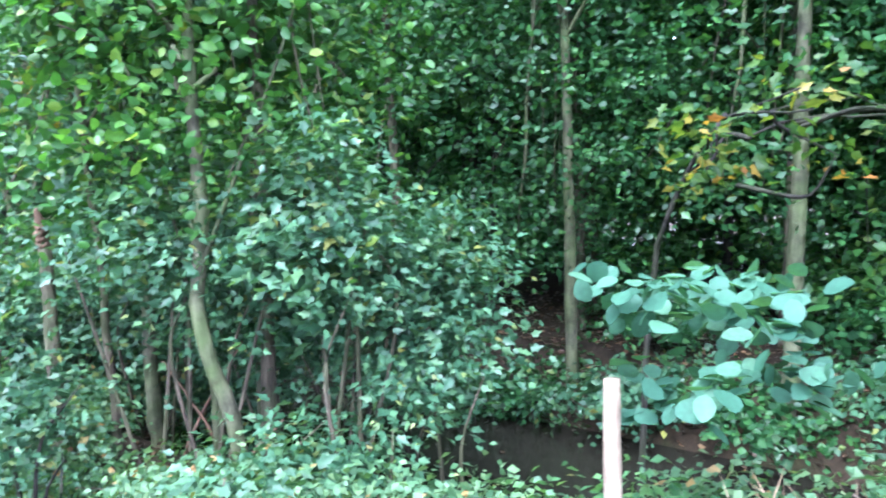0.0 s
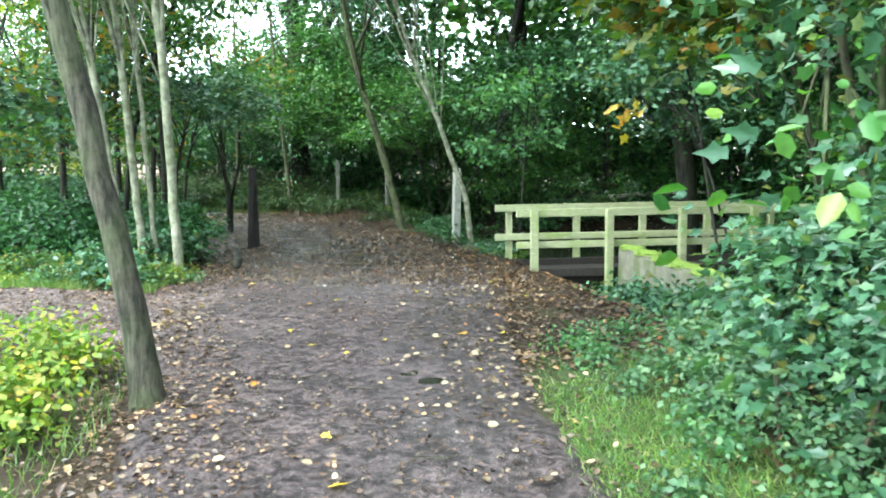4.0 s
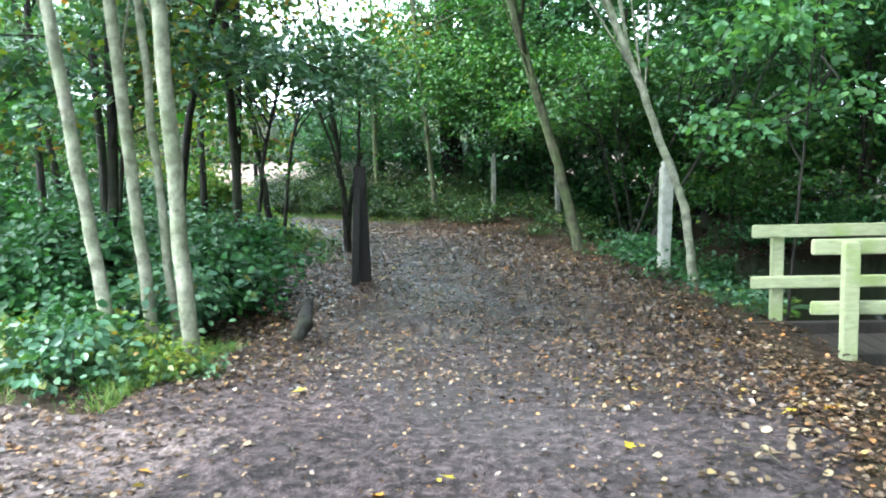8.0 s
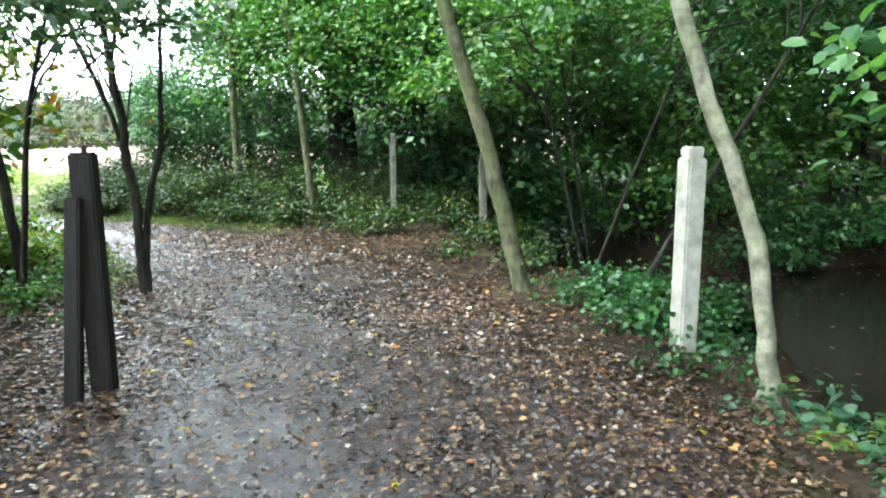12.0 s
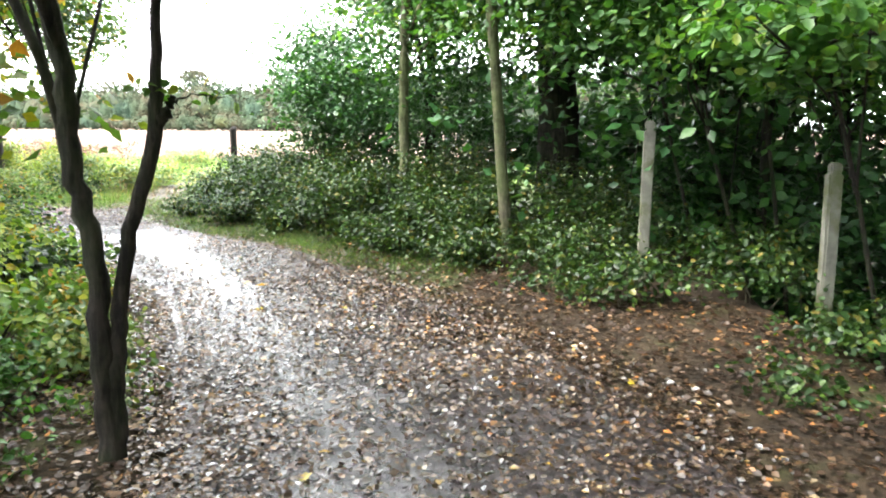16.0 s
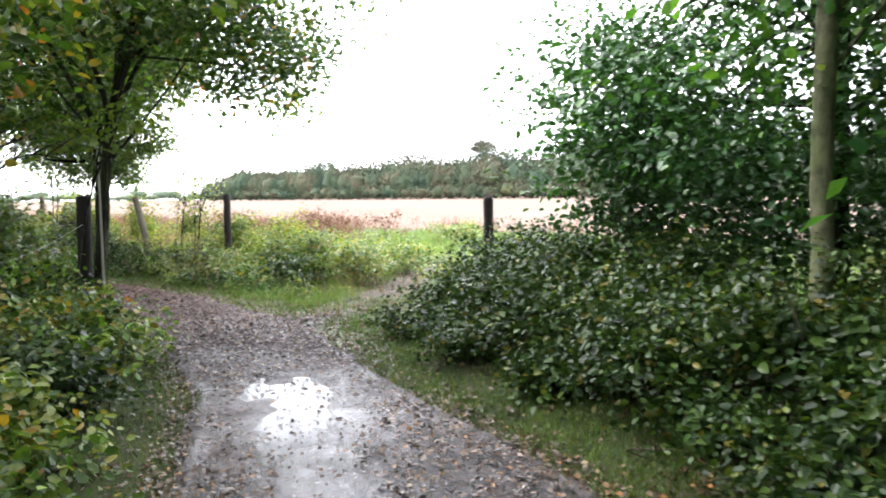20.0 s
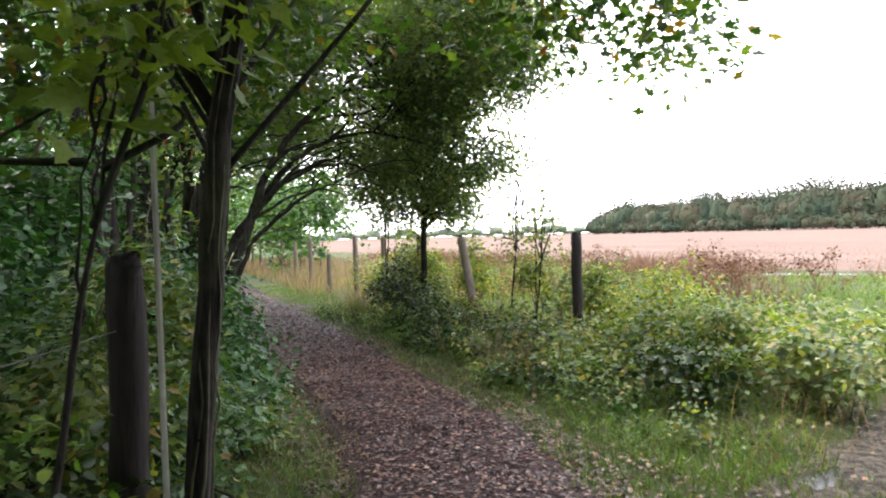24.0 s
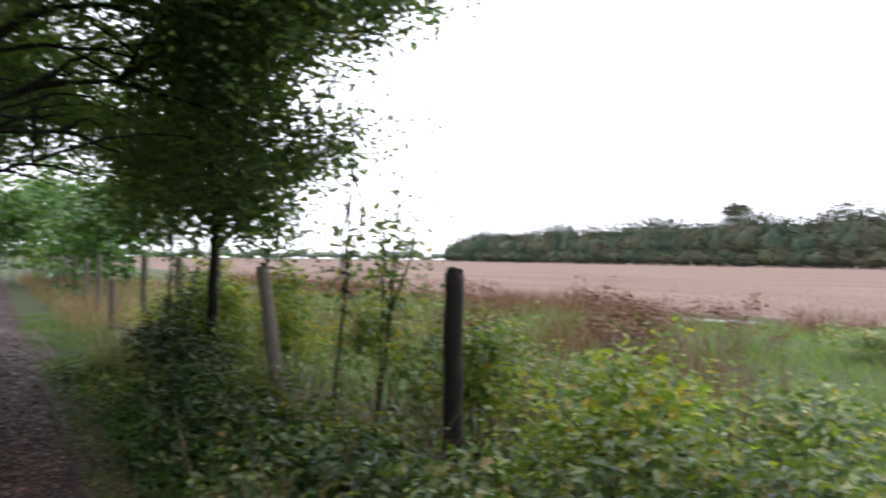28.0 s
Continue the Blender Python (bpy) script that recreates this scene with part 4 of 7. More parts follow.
def cut_stub():
    root = thing("cut_stub", at(1.9, 4.15), "mossy sawn branch stub with a pale cut face", "stump")
    o = np.array(root.location)
    v, s_, l_ = tube([(1.9, 4.15, o[2] - 0.1), (1.9, 4.14, 0.45), (1.86, 4.1, 0.68), (1.82, 4.05, 0.74)], [0.038, 0.034, 0.032, 0.03], 10, 0.002)
    hang("branch", mesh_of("branch", v - o, s_, l_, M_GREY, True), root)
    v, s_, l_ = tube([(1.822, 4.052, 0.739), (1.813, 4.041, 0.741)], [0.031, 0.029], 12)
    hang("cut_face", mesh_of("cut_face", v - o, s_, l_, M_CUT, True), root, "pale sawn end grain")


cut_stub()
tree("crooked_sapling", "crooked grey-green sapling stem in the thicket", [at(1.8, 3.6), (1.7, 3.52, 0.46), (1.55, 3.6, 1.0), (1.68, 3.7, 1.5), (1.6, 3.66, 2.2), (1.7, 3.7, 3.2)], [0.045, 0.04, 0.036, 0.033, 0.03, 0.01], [((1.75, 3.75, 2.6), (0.7, 0.7, 0.8))], 50, 14, 0.065, M_GREEN, M_GREY, limbs=4, twigs=8, shape="oval", spray=0.3)
for x, y, dx, dy, h in ((1.75, 4.5, 0.35, -0.3, 0.8), (2.0, 4.1, -0.3, 0.3, 0.7), (2.35, 3.8, 0.3, 0.2, 0.8), (1.45, 3.6, 0.5, -0.1, 0.5)):
    g = float(land(x, y))
    v, s, l = tube([(x, y, g - 0.05), (x + dx * 0.5, y + dy * 0.5, g + h * 0.55), (x + dx, y + dy, g + h)], [0.012, 0.01, 0.006], 6, 0.004)
    tagged(hang("dead_branch", mesh_of("dead_branch", v, s, l, M_SNAG, True)), "bare dead branch leaning in the undergrowth", "branch", "dead branches")

# ---- the footbridge over the ditch ----
bridge = thing("footbridge", (0.4, 14.9, -0.3), "weathered green-stained timber footbridge with post and rail sides", "footbridge")
BU = Vector((0.99, 0.14, 0))
near0, far0 = Vector((0.72, 14.22, 0)), Vector((0.46, 15.5, 0))
for start, out in ((near0, -1), (far0, 1)):
    for k in range(5):
        p = start + BU * 1.09 * k
        beam("post", p + Vector((0, 0, -0.75)), p + Vector((0, 0, 0.61 if out < 0 else 0.57)), 0.1, 0.1, M_RAIL, bridge, up=(1, 0.14, 0))
    side = Vector((-0.14, 0.99, 0)) * (0.077 if out < 0 else -0.077)
    for z, hh in ((0.57, 0.11), (0.12, 0.1)):
        beam("rail", start - BU * 0.24 + side + Vector((0, 0, z)), start + BU * 4.6 + side + Vector((0, 0, z)), 0.05, hh, M_RAIL, bridge)
    beam("kerb_beam", start - BU * 0.24 + side * 1.3 + Vector((0, 0, -0.29)), start + BU * 4.6 + side * 1.3 + Vector((0, 0, -0.29)), 0.09, 0.12, M_DARKWOOD, bridge, "dark wet timber")
    beam("bearer", start - BU * 0.2 + side * 3 + Vector((0, 0, -0.46)), start + BU * 4.6 + side * 3 + Vector((0, 0, -0.46)), 0.12, 0.18, M_DARKWOOD, bridge, "dark wet timber")
for k in range(31):
    a = near0 + BU * (-0.2 + 0.155 * k) + Vector((-0.02, 0.13, -0.345 + random.uniform(-0.003, 0.003)))
    beam("deck_plank", a, a + Vector((-0.16, 1.03, 0)), 0.145, 0.035, M_DARKWOOD, bridge, up=(0, 0, 1), bevel=0.004)

parapet = thing("parapet_wall", at(2.2, 12.6), "low mossy concrete parapet wall along the ditch", "wall")
beam("wall", (1.98, 13.95, -0.33), (2.38, 10.1, -0.33), 0.3, 0.9, M_WALL, parapet, bevel=0.025)
beam("end_pier", (2.41, 9.8, -0.9), (2.41, 9.8, 0.16), 0.42, 0.42, M_WALL, parapet, "stained square concrete pier", up=(1, 0.1, 0), bevel=0.02)
beam("pier_cap", (2.41, 9.8, 0.155), (2.41, 9.8, 0.225), 0.47, 0.47, M_WALL, parapet, "mossy flat cap stone", up=(1, 0.1, 0), bevel=0.015)
for k in range(7):
    f = (k + 0.3) / 7
    bm = bmesh.new()
    bmesh.ops.create_icosphere(bm, subdivisions=3, radius=1)
    cx, cy, cz = 1.98 + 0.43 * f, 13.95 - 4.0 * f, 0.12 + 0.1 * (k == 6)
    for v in bm.verts:
        n = noise.noise(v.co * 2.5 + Vector((k * 3.1, 0, 0))) * 0.5
        v.co = Vector((cx + v.co.x * 0.15 * (1 + n), cy + v.co.y * 0.27 * (1 + n), cz + v.co.z * 0.035 * (1 + n)))
    under(hang("moss_cushion", solid(bm, "moss_cushion", M_MOSS), None, "bright green moss"), parapet)

# thin rust-brown rod standing by the bridge
tree("bank_sapling", "thin red-brown sapling with fresh green leaves over the ditch", [at(0.62, 15.85, -0.1), (0.7, 15.85, 0.8), (0.78, 15.85, 2.0), (0.85, 15.9, 2.9)], [0.016, 0.014, 0.011, 0.006],
     [((0.15, 16.1, 1.75), (0.4, 0.4, 0.45)), ((0.55, 16.1, 2.4), (0.8, 0.5, 0.45)), ((1.05, 16.2, 1.9), (0.45, 0.4, 0.4))], 48, 12, 0.085, M_FRESH, M_BARKDARK, limbs=4, twigs=8, shape="oval", spray=0.28, sides=6)
tree("hedge_maple", "low maple shoot with bright yellow-green leaves by the post", [at(-12.15, 24.75), (-12.1, 24.9, 1.0), (-12.0, 25.05, 1.75)], [0.014, 0.011, 0.005], [((-12.0, 25.05, 1.6), (0.32, 0.25, 0.32)), ((-11.95, 25.2, 1.95), (0.3, 0.2, 0.12))], 7, 9, 0.09, M_SPRIG, M_BARKDARK, limbs=3, twigs=4, shape="lobed", spray=0.16, sides=6)
v, s_, l_ = tube([(3.4, 25.0, 0.2), (5.0, 24.8, 0.3), (6.8, 24.5, 0.38)], [0.075, 0.07, 0.055], 9, 0.012)
tagged(hang("fallen_log", mesh_of("fallen_log", v, s_, l_, M_PALE, True)), "pale fallen trunk lying across the far bank of the pond", "log")
# branches of the wood hanging over the bridge and the bend
for bx, by, bz, rx, ry, rz, n, m, gx0, gy0 in ((2.3, 13.2, 2.9, 1.1, 1.0, 0.7, 60, M_COOL, 3.0, 12.6), (3.0, 16.0, 2.5, 1.3, 1.1, 0.9, 90, M_COOL, 3.6, 13.3), (1.2, 18.9, 3.0, 1.2, 1.2, 0.6, 60, M_DEEP, -0.6, 19.6), (0.6, 21.8, 2.6, 1.3, 1.2, 0.9, 80, M_DEEP, -0.9, 22.2), (-1.2, 23.6, 2.7, 1.2, 0.9, 0.6, 70, M_GREEN, -0.5, 24.6), (-2.9, 25.0, 2.9, 1.3, 1.0, 0.8, 100, M_GREEN, -2.2, 25.9), (-1.0, 25.2, 2.6, 1.6, 1.2, 1.2, 110, M_GREEN, 0.1, 26.0), (-1.6, 21.9, 2.5, 0.8, 0.9, 0.5, 42, M_GREEN, -0.6, 22.9), (-2.4, 23.4, 1.9, 0.7, 0.7, 0.35, 34, M_GREEN, -1.5, 24.2), (-3.4, 24.9, 2.2, 0.9, 0.7, 0.5, 46, M_GREEN, -2.6, 25.6), (-4.0, 25.9, 3.4, 1.2, 1.0, 0.7, 60, M_GREEN, -3.2, 26.6), (-3.6, 27.6, 3.4, 1.4, 1.0, 1.1, 120, M_GREEN, -2.9, 28.2), (-4.5, 29.8, 4.2, 1.3, 1.0, 1.3, 120, M_DEEP, -4.0, 30.4)):
    tree("hazel", "spreading hazel with fresh green leaves over the bank", [at(gx0, gy0), (bx * 0.6 + gx0 * 0.4, by * 0.6 + gy0 * 0.4, bz * 0.6), (bx, by, bz + 0.3)], [0.022, 0.016, 0.006], [((bx, by, bz), (rx, ry, rz))], int(n * 1.3), 14, 0.085, m, M_BARKDARK, limbs=5, twigs=16, shape="oval", spray=0.36, sides=7, group="bank hazels")

# ---- trees along the path ----
tree("ash_tree", "smooth grey-barked young ash tree at the path edge", [(-2.3, 7.9, -0.1), (-2.42, 7.92, 0.7), (-2.75, 8.0, 2.2), (-3.3, 8.1, 5), (-3.6, 8.2, 9)], [0.1, 0.08, 0.07, 0.06, 0.03],
     [((-3.4, 8.2, 7.8), (2.2, 2.2, 2.0))], 260, 16, 0.13, M_GREEN, M_ASH, limbs=8, sides=12)
BIRCHES = [((-3.92, 13.2), -0.045, 0.056, 9), ((-4.55, 13.7), -0.075, 0.05, 9), ((-4.44, 13.85), -0.06, 0.034, 8), ((-4.56, 13.2), -0.135, 0.05, 8.5)]
for (x, y), sl, r, h in BIRCHES:
    g = float(land(x, y))
    tree("birch_tree", "slim pale-barked tree leaning over the undergrowth", [(x, y, g), (x + sl * 1.2, y, g + 1.2), (x + sl * 2.8 + 0.03, y, g + 2.8), (x + sl * 5, y, g + 5), (x + sl * h, y, g + h)], [r * 1.1, r, r * 0.95, r * 0.8, 0.02],
         [((x + sl * h * 0.8, y, g + h * 0.82), (1.6, 1.6, 2.2))], 170, 14, 0.09, M_GREEN, M_PALE, limbs=6, sides=10, group="pale slim trees")
tree("leaning_tree", "thin crooked tree leaning beside the ditch", [(-0.08, 17.4, -0.2), (-0.15, 17.4, 0.62), (-0.42, 17.4, 1.3), (-0.68, 17.35, 2.1), (-1.1, 17.3, 3.1), (-1.7, 17.2, 5.2), (-1.9, 17.2, 7)], [0.054, 0.05, 0.047, 0.043, 0.038, 0.03, 0.02],
     [((-1.6, 17.4, 6.0), (1.8, 2.0, 1.5))], 170, 16, 0.1, M_GREEN, M_PALE, limbs=8, sides=10)
tree("leaning_tree", "grey-green barked tree leaning towards the path", [(-1.47, 20.3, -0.3), (-1.8, 20.3, 1.1), (-2.1, 20.3, 2.1), (-2.5, 20.3, 3.6), (-3.1, 20.3, 7), (-3.2, 20.4, 10)], [0.082, 0.072, 0.068, 0.063, 0.05, 0.03],
     [((-2.8, 20.6, 7.6), (2.2, 2.4, 2.2))], 280, 16, 0.11, M_GREEN, M_GREY, limbs=9, sides=12)
tree("roadside_sapling", "straight slim sapling rising from the brambles", [(-4.86, 25.15, -0.2), (-4.99, 25.12, 1.4), (-5.14, 25.08, 3.2), (-5.4, 25.0, 7)], [0.062, 0.055, 0.048, 0.02],
     [((-4.4, 25.4, 4.0), (1.5, 1.4, 1.4)), ((-4.2, 25.0, 2.6), (1.2, 1.1, 0.8)), ((-5.0, 26.8, 3.3), (1.5, 1.1, 1.3))], 380, 14, 0.075, M_GREEN, M_GREY, limbs=8, sides=10, shape="oval", spray=0.4)
tree("roadside_sapling", "straight grey sapling rising from the brambles", [(-6.74, 26.72, -0.15), (-6.74, 26.72, 1.4), (-6.72, 26.74, 3.2), (-6.7, 26.8, 7)], [0.065, 0.06, 0.052, 0.02],
     [((-6.2, 27.2, 4.3), (1.3, 1.2, 1.3)), ((-6.2, 27.1, 2.5), (1.0, 0.8, 0.85))], 190, 16, 0.085, M_GREEN, M_GREY, limbs=8, sides=10, shape="oval")
tree("old_tree", "massive dark-trunked tree behind the brambles", [(-5.2, 28.6, -0.1), (-5.25, 28.6, 1.5), (-5.35, 28.7, 4), (-5.5, 28.8, 12)], [0.33, 0.27, 0.25, 0.1],
     [((-4.4, 29.6, 9), (4, 4, 4)), ((-3.6, 28.6, 4.6), (2.4, 2.2, 1.5)), ((-5.0, 29.4, 3.6), (1.5, 1.1, 1.4))], 680, 16, 0.13, M_DEEP, M_BARKDARK, limbs=10, sides=12)
tree("bushy_tree", "dense dark green bushy tree beside the field", [(-7.2, 28.7, -0.1), (-7.2, 28.7, 1.5), (-7.2, 28.8, 3.6)], [0.09, 0.08, 0.04],
     [((-7.7, 28.7, 2.1), (1.7, 1.4, 1.8)), ((-7.4, 28.9, 3.6), (1.15, 1.1, 0.65)), ((-8.5, 28.6, 2.2), (0.9, 0.9, 1.3))], 1250, 15, 0.066, M_DEEP, M_BARKDARK, limbs=8, shape="oval", spray=0.32, inner=0.9)
# twin-stemmed black tree at the bend
fx0, fy0, fz0 = at(-5.24, 20.27)
rv = (0.78, 0.63)


def side_by(d, z, fwd=0.0):
    return (fx0 + rv[0] * d - rv[1] * fwd, fy0 + rv[1] * d + rv[0] * fwd, fz0 + z)


twin = tree("twin_stem_tree", "dark twin-stemmed young tree at the path bend", [side_by(0, 0), side_by(-0.01, 0.4), side_by(-0.02, 0.75), side_by(-0.04, 1.08), side_by(-0.1, 1.38), side_by(-0.08, 1.7), side_by(-0.16, 2.1), side_by(-0.2, 2.7), side_by(-0.35, 4.6)], [0.058, 0.048, 0.046, 0.045, 0.045, 0.043, 0.038, 0.032, 0.015],
     [(side_by(-0.6, 4.6, 0.3), (1.3, 1.3, 1.0)), (side_by(0.7, 3.6), (0.7, 0.7, 0.5)), (side_by(-1.0, 2.6, 0.4), (0.6, 0.5, 0.4))], 80, 13, 0.085, M_TURN, M_BARKDARK, limbs=4, twigs=12, sides=10, shape="oval",
     extra=[([side_by(0.01, 0.05), side_by(0.04, 0.4), side_by(0.06, 0.65), side_by(0.11, 1.0), side_by(0.18, 1.2), side_by(0.25, 1.5), side_by(0.265, 1.72), side_by(0.28, 2.1), side_by(0.34, 2.7), side_by(0.5, 3.9)], [0.045, 0.038, 0.036, 0.034, 0.034, 0.033, 0.028, 0.022, 0.018, 0.008]),
            ([side_by(0.25, 1.5), side_by(0.3, 1.56), side_by(0.33, 1.62)], [0.034, 0.03, 0.02]), ([side_by(0.31, 1.58), side_by(0.42, 1.63), side_by(0.55, 1.62)], [0.005, 0.004, 0.002])])
C = np.array([side_by(0.36, 1.62), side_by(0.46, 1.65), side_by(0.54, 1.63), side_by(0.2, 1.66)]) - np.array(twin.location)
P, D, N = spray_leaves(C, 5, 0.07, 0.015, 0.3, 0.5)
tagged(hang("leaf_sprig", leaf_mesh("leaf_sprig", P, D, N, 0.06, 0.04, M_OAK, "oval"), twin, "small sprig of green leaves"), kind="stuff")
tree("left_overhang_tree", "young tree leaning its branches over the path", lean_stem(-10.2, 22.8, 0.4, 0.6, 5.5), [0.06, 0.045, 0.02], [((-9.7, 23.6, 3.3), (1.3, 0.9, 1.1)), ((-10.2, 23.0, 4.8), (1.7, 1.4, 1.2)), ((-10.9, 23.5, 2.3), (1.0, 0.8, 0.8))], 260, 15, 0.085, M_TURN, M_BARKDARK, limbs=7, shape="oval")
oak = tree("hedge_oak", "dark leaning young oak with turning leaves beside a post", [(-12.68, 25.24, -0.1), (-12.66, 25.32, 1.0), (-12.62, 25.4, 1.9), (-12.48, 25.65, 3.0), (-12.3, 25.9, 5.5)], [0.052, 0.05, 0.048, 0.042, 0.02],
     [((-12.4, 26.0, 3.9), (2.0, 1.9, 1.5)), ((-13.2, 24.6, 3.2), (1.5, 1.1, 1.3)), ((-12.1, 26.9, 2.45), (0.8, 0.55, 0.28)), ((-13.2, 27.4, 2.5), (0.6, 0.4, 0.22)), ((-13.4, 27.85, 2.42), (0.4, 0.25, 0.16)), ((-13.0, 27.5, 2.35), (0.4, 0.3, 0.14)), ((-12.8, 27.0, 2.6), (0.8, 0.55, 0.28)), ((-12.9, 27.2, 2.9), (0.7, 0.5, 0.25)), ((-12.3, 27.3, 2.95), (0.55, 0.4, 0.18)), ((-11.7, 26.3, 2.75), (0.8, 0.7, 0.3)), ((-12.3, 26.5, 2.9), (0.8, 0.8, 0.4)), ((-12.9, 25.4, 2.4), (1.1, 0.8, 0.6)), ((-11.5, 25.2, 3.4), (1.2, 1.0, 0.9))], 1150, 13, 0.07, M_OAK, M_BARKDARK, limbs=12, shape="lobed", spray=0.3, twigs=50, inner=1.0, gap=-1.0)

for dx, dy in ((0.048, 0.02), (0.03, -0.042), (0.052, -0.012)):
    v, s_, l_ = tube([(-12.68 + dx * 1.2, 25.24 + dy * 1.2, -0.1), (-12.66 + dx + 0.01, 25.32 + dy, 0.55), (-12.65 + dx - 0.01, 25.34 + dy + 0.012, 1.2), (-12.62 + dx, 25.4 + dy, 1.9), (-12.5 + dx, 25.62 + dy, 2.85)], [0.006, 0.005, 0.004, 0.003], 5, 0.006)
    hang("ivy_stem", mesh_of("ivy_stem", v - np.array(oak.location), s_, l_, M_GREY, True), oak, "thin pale woody ivy stem")
# thin dark trees in the belt left of the path
BELT = [(-6.6, 20.4), (-7.2, 19.2), (-6.2, 18.3), (-8.2, 20.6), (-7.0, 16.6), (-8.6, 17.4), (-6.0, 15.2), (-7.8, 14.4), (-5.4, 16.9), (-6.6, 13.6), (-9.4, 19.0), (-8.6, 21.4)]
for k, (x, y) in enumerate(BELT):
    h = 5.5 + (k * 37 % 10) * 0.28
    dx, dy = (k * 53 % 10 - 5) * 0.11, (k * 29 % 10 - 5) * 0.11
    g = float(land(x, y))
    tree("thicket_tree", "thin dark-stemmed tree in the belt between path and field", lean_stem(x, y, dx, dy, h, 0.16), [0.055, 0.045, 0.018], [((x + dx, y + dy, g + h * 0.68), (1.4, 1.4, h * 0.34)), ((x + dx * 0.5, y, g + 2.1), (1.1, 1.1, 0.7))], 48, 14, 0.1, M_GREEN if k % 3 else M_TURN, M_BARKDARK, limbs=5, twigs=16, sides=7, spray=0.42, group="belt trees")

for bx, by, bz, rx, ry, rz, n in ((-4.9, 17.6, 2.5, 1.1, 1.3, 0.55, 45), (-5.6, 15.6, 2.4, 1.1, 1.2, 0.7, 42), (-5.3, 19.4, 2.6, 1.2, 1.0, 0.6, 34), (-6.8, 14.6, 2.3, 1.2, 1.2, 0.8, 42)):
    tree("young_maple", "young tree with cool green leaves hanging near the gate post", [at(bx - 0.8, by + 0.2), (bx - 0.5, by + 0.1, bz * 0.6), (bx, by, bz + 0.3)], [0.035, 0.025, 0.01], [((bx, by, bz), (rx, ry, rz))], n, 13, 0.105, M_COOL, M_BARKDARK, limbs=5, twigs=12, shape="lobed", spray=0.34, sides=7, group="young maples")
tree("thicket_tree", "thin dark-stemmed tree in the belt between path and field", [at(-6.0, 16.4), (-5.7, 16.4, 2.0), (-4.9, 16.5, 4.0), (-4.4, 16.5, 5.4)], [0.05, 0.045, 0.03, 0.012], [((-4.4, 16.5, 4.3), (1.5, 1.4, 1.1))], 110, 14, 0.1, M_GREEN, M_BARKDARK, limbs=6, twigs=16, sides=7, spray=0.42, group="thin belt trees")
# undergrowth on the left
LEFT_LOW = [(-4.7, 14.2, 0.6, 0.7), (-5.1, 13.6, 0.4, 0.45), (-5.9, 13.9, 0.7, 0.7), (-4.75, 15.0, 0.7, 0.9), (-5.0, 16.0, 0.9, 1.0), (-5.9, 14.5, 0.9, 1.1), (-6.0, 17.4, 0.7, 0.7), (-6.6, 18.7, 0.7, 0.7), (-7.3, 19.6, 0.8, 0.9), (-6.6, 17.4, 1.0, 1.1), (-6.8, 13.6, 0.7, 0.8), (-7.6, 13.6, 0.8, 1.0), (-8.6, 14.0, 1.1, 1.4), (-7.6, 18.0, 1.0, 1.2), (-8.0, 16.0, 1.1, 1.4), (-8.4, 19.5, 1.0, 1.6), (-9.6, 17.6, 1.2, 1.7), (-10.4, 15.6, 1.3, 1.7), (-10.2, 20.4, 1.1, 1.6), (-4.6, 12.75, 0.3, 0.4)]
for x, y, r, h in LEFT_LOW:
    g = float(land(x, y))
    shrub("undergrowth", "dark green leafy undergrowth beneath thin trees", (x, y, g), [((x, y, g + h * 0.45), (r, r, h * 0.55))], int(75 * r * h) + 25, 14, 0.078, M_COOL if (x * 7) % 2 > 1 else M_DEEP, M_BARKDARK, "undergrowth", stems=6, spray=0.3, group="left undergrowth")
for x, y, r, h in ((-3.2, 8.4, 0.5, 0.45), (-3.7, 7.8, 0.6, 0.55), (-2.9, 7.3, 0.4, 0.35), (-4.4, 8.2, 0.7, 0.6), (-4.2, 6.9, 0.7, 0.6), (-5.2, 7.6, 0.7, 0.7), ):
    g = float(land(x, y))
    shrub("sunlit_weeds", "bright yellow-green weeds at the foot of a tree", (x, y, g), [((x, y, g + h * 0.4), (r, r, h * 0.75))], 50, 12, 0.052, M_SHOOT, M_BARK, "weeds", stems=9, spray=0.2, stem_r=0.004, group="bright weeds")
RIGHT_LOW = [(-4.6, 25.2, 0.4, 0.45), (-4.2, 25.1, 0.4, 0.5), (-3.8, 25.1, 0.45, 0.6), (-4.3, 24.1, 0.28, 0.22), (-3.9, 23.9, 0.3, 0.3), (-0.3, 18.0, 0.35, 0.25), (-0.45, 18.9, 0.45, 0.35), (0.05, 17.1, 0.3, 0.25), (0.45, 16.2, 0.3, 0.3), (-1.05, 19.9, 0.35, 0.3), (-1.4, 21.1, 0.4, 0.35), (-0.7, 19.6, 0.4, 0.4), (-2.3, 22.1, 0.3, 0.2), (-0.35, 19.4, 0.4, 0.5), (-0.3, 20.6, 0.5, 0.7), (-1.9, 22.9, 0.6, 0.45), (-0.8, 22.3, 0.5, 0.4), (-3.4, 23.7, 0.6, 0.5), (-2.6, 24.3, 0.7, 0.7), (-4.3, 24.7, 0.6, 0.5), (-3.4, 25.7, 0.9, 0.8), (-5.5, 25.3, 0.5, 0.5)]
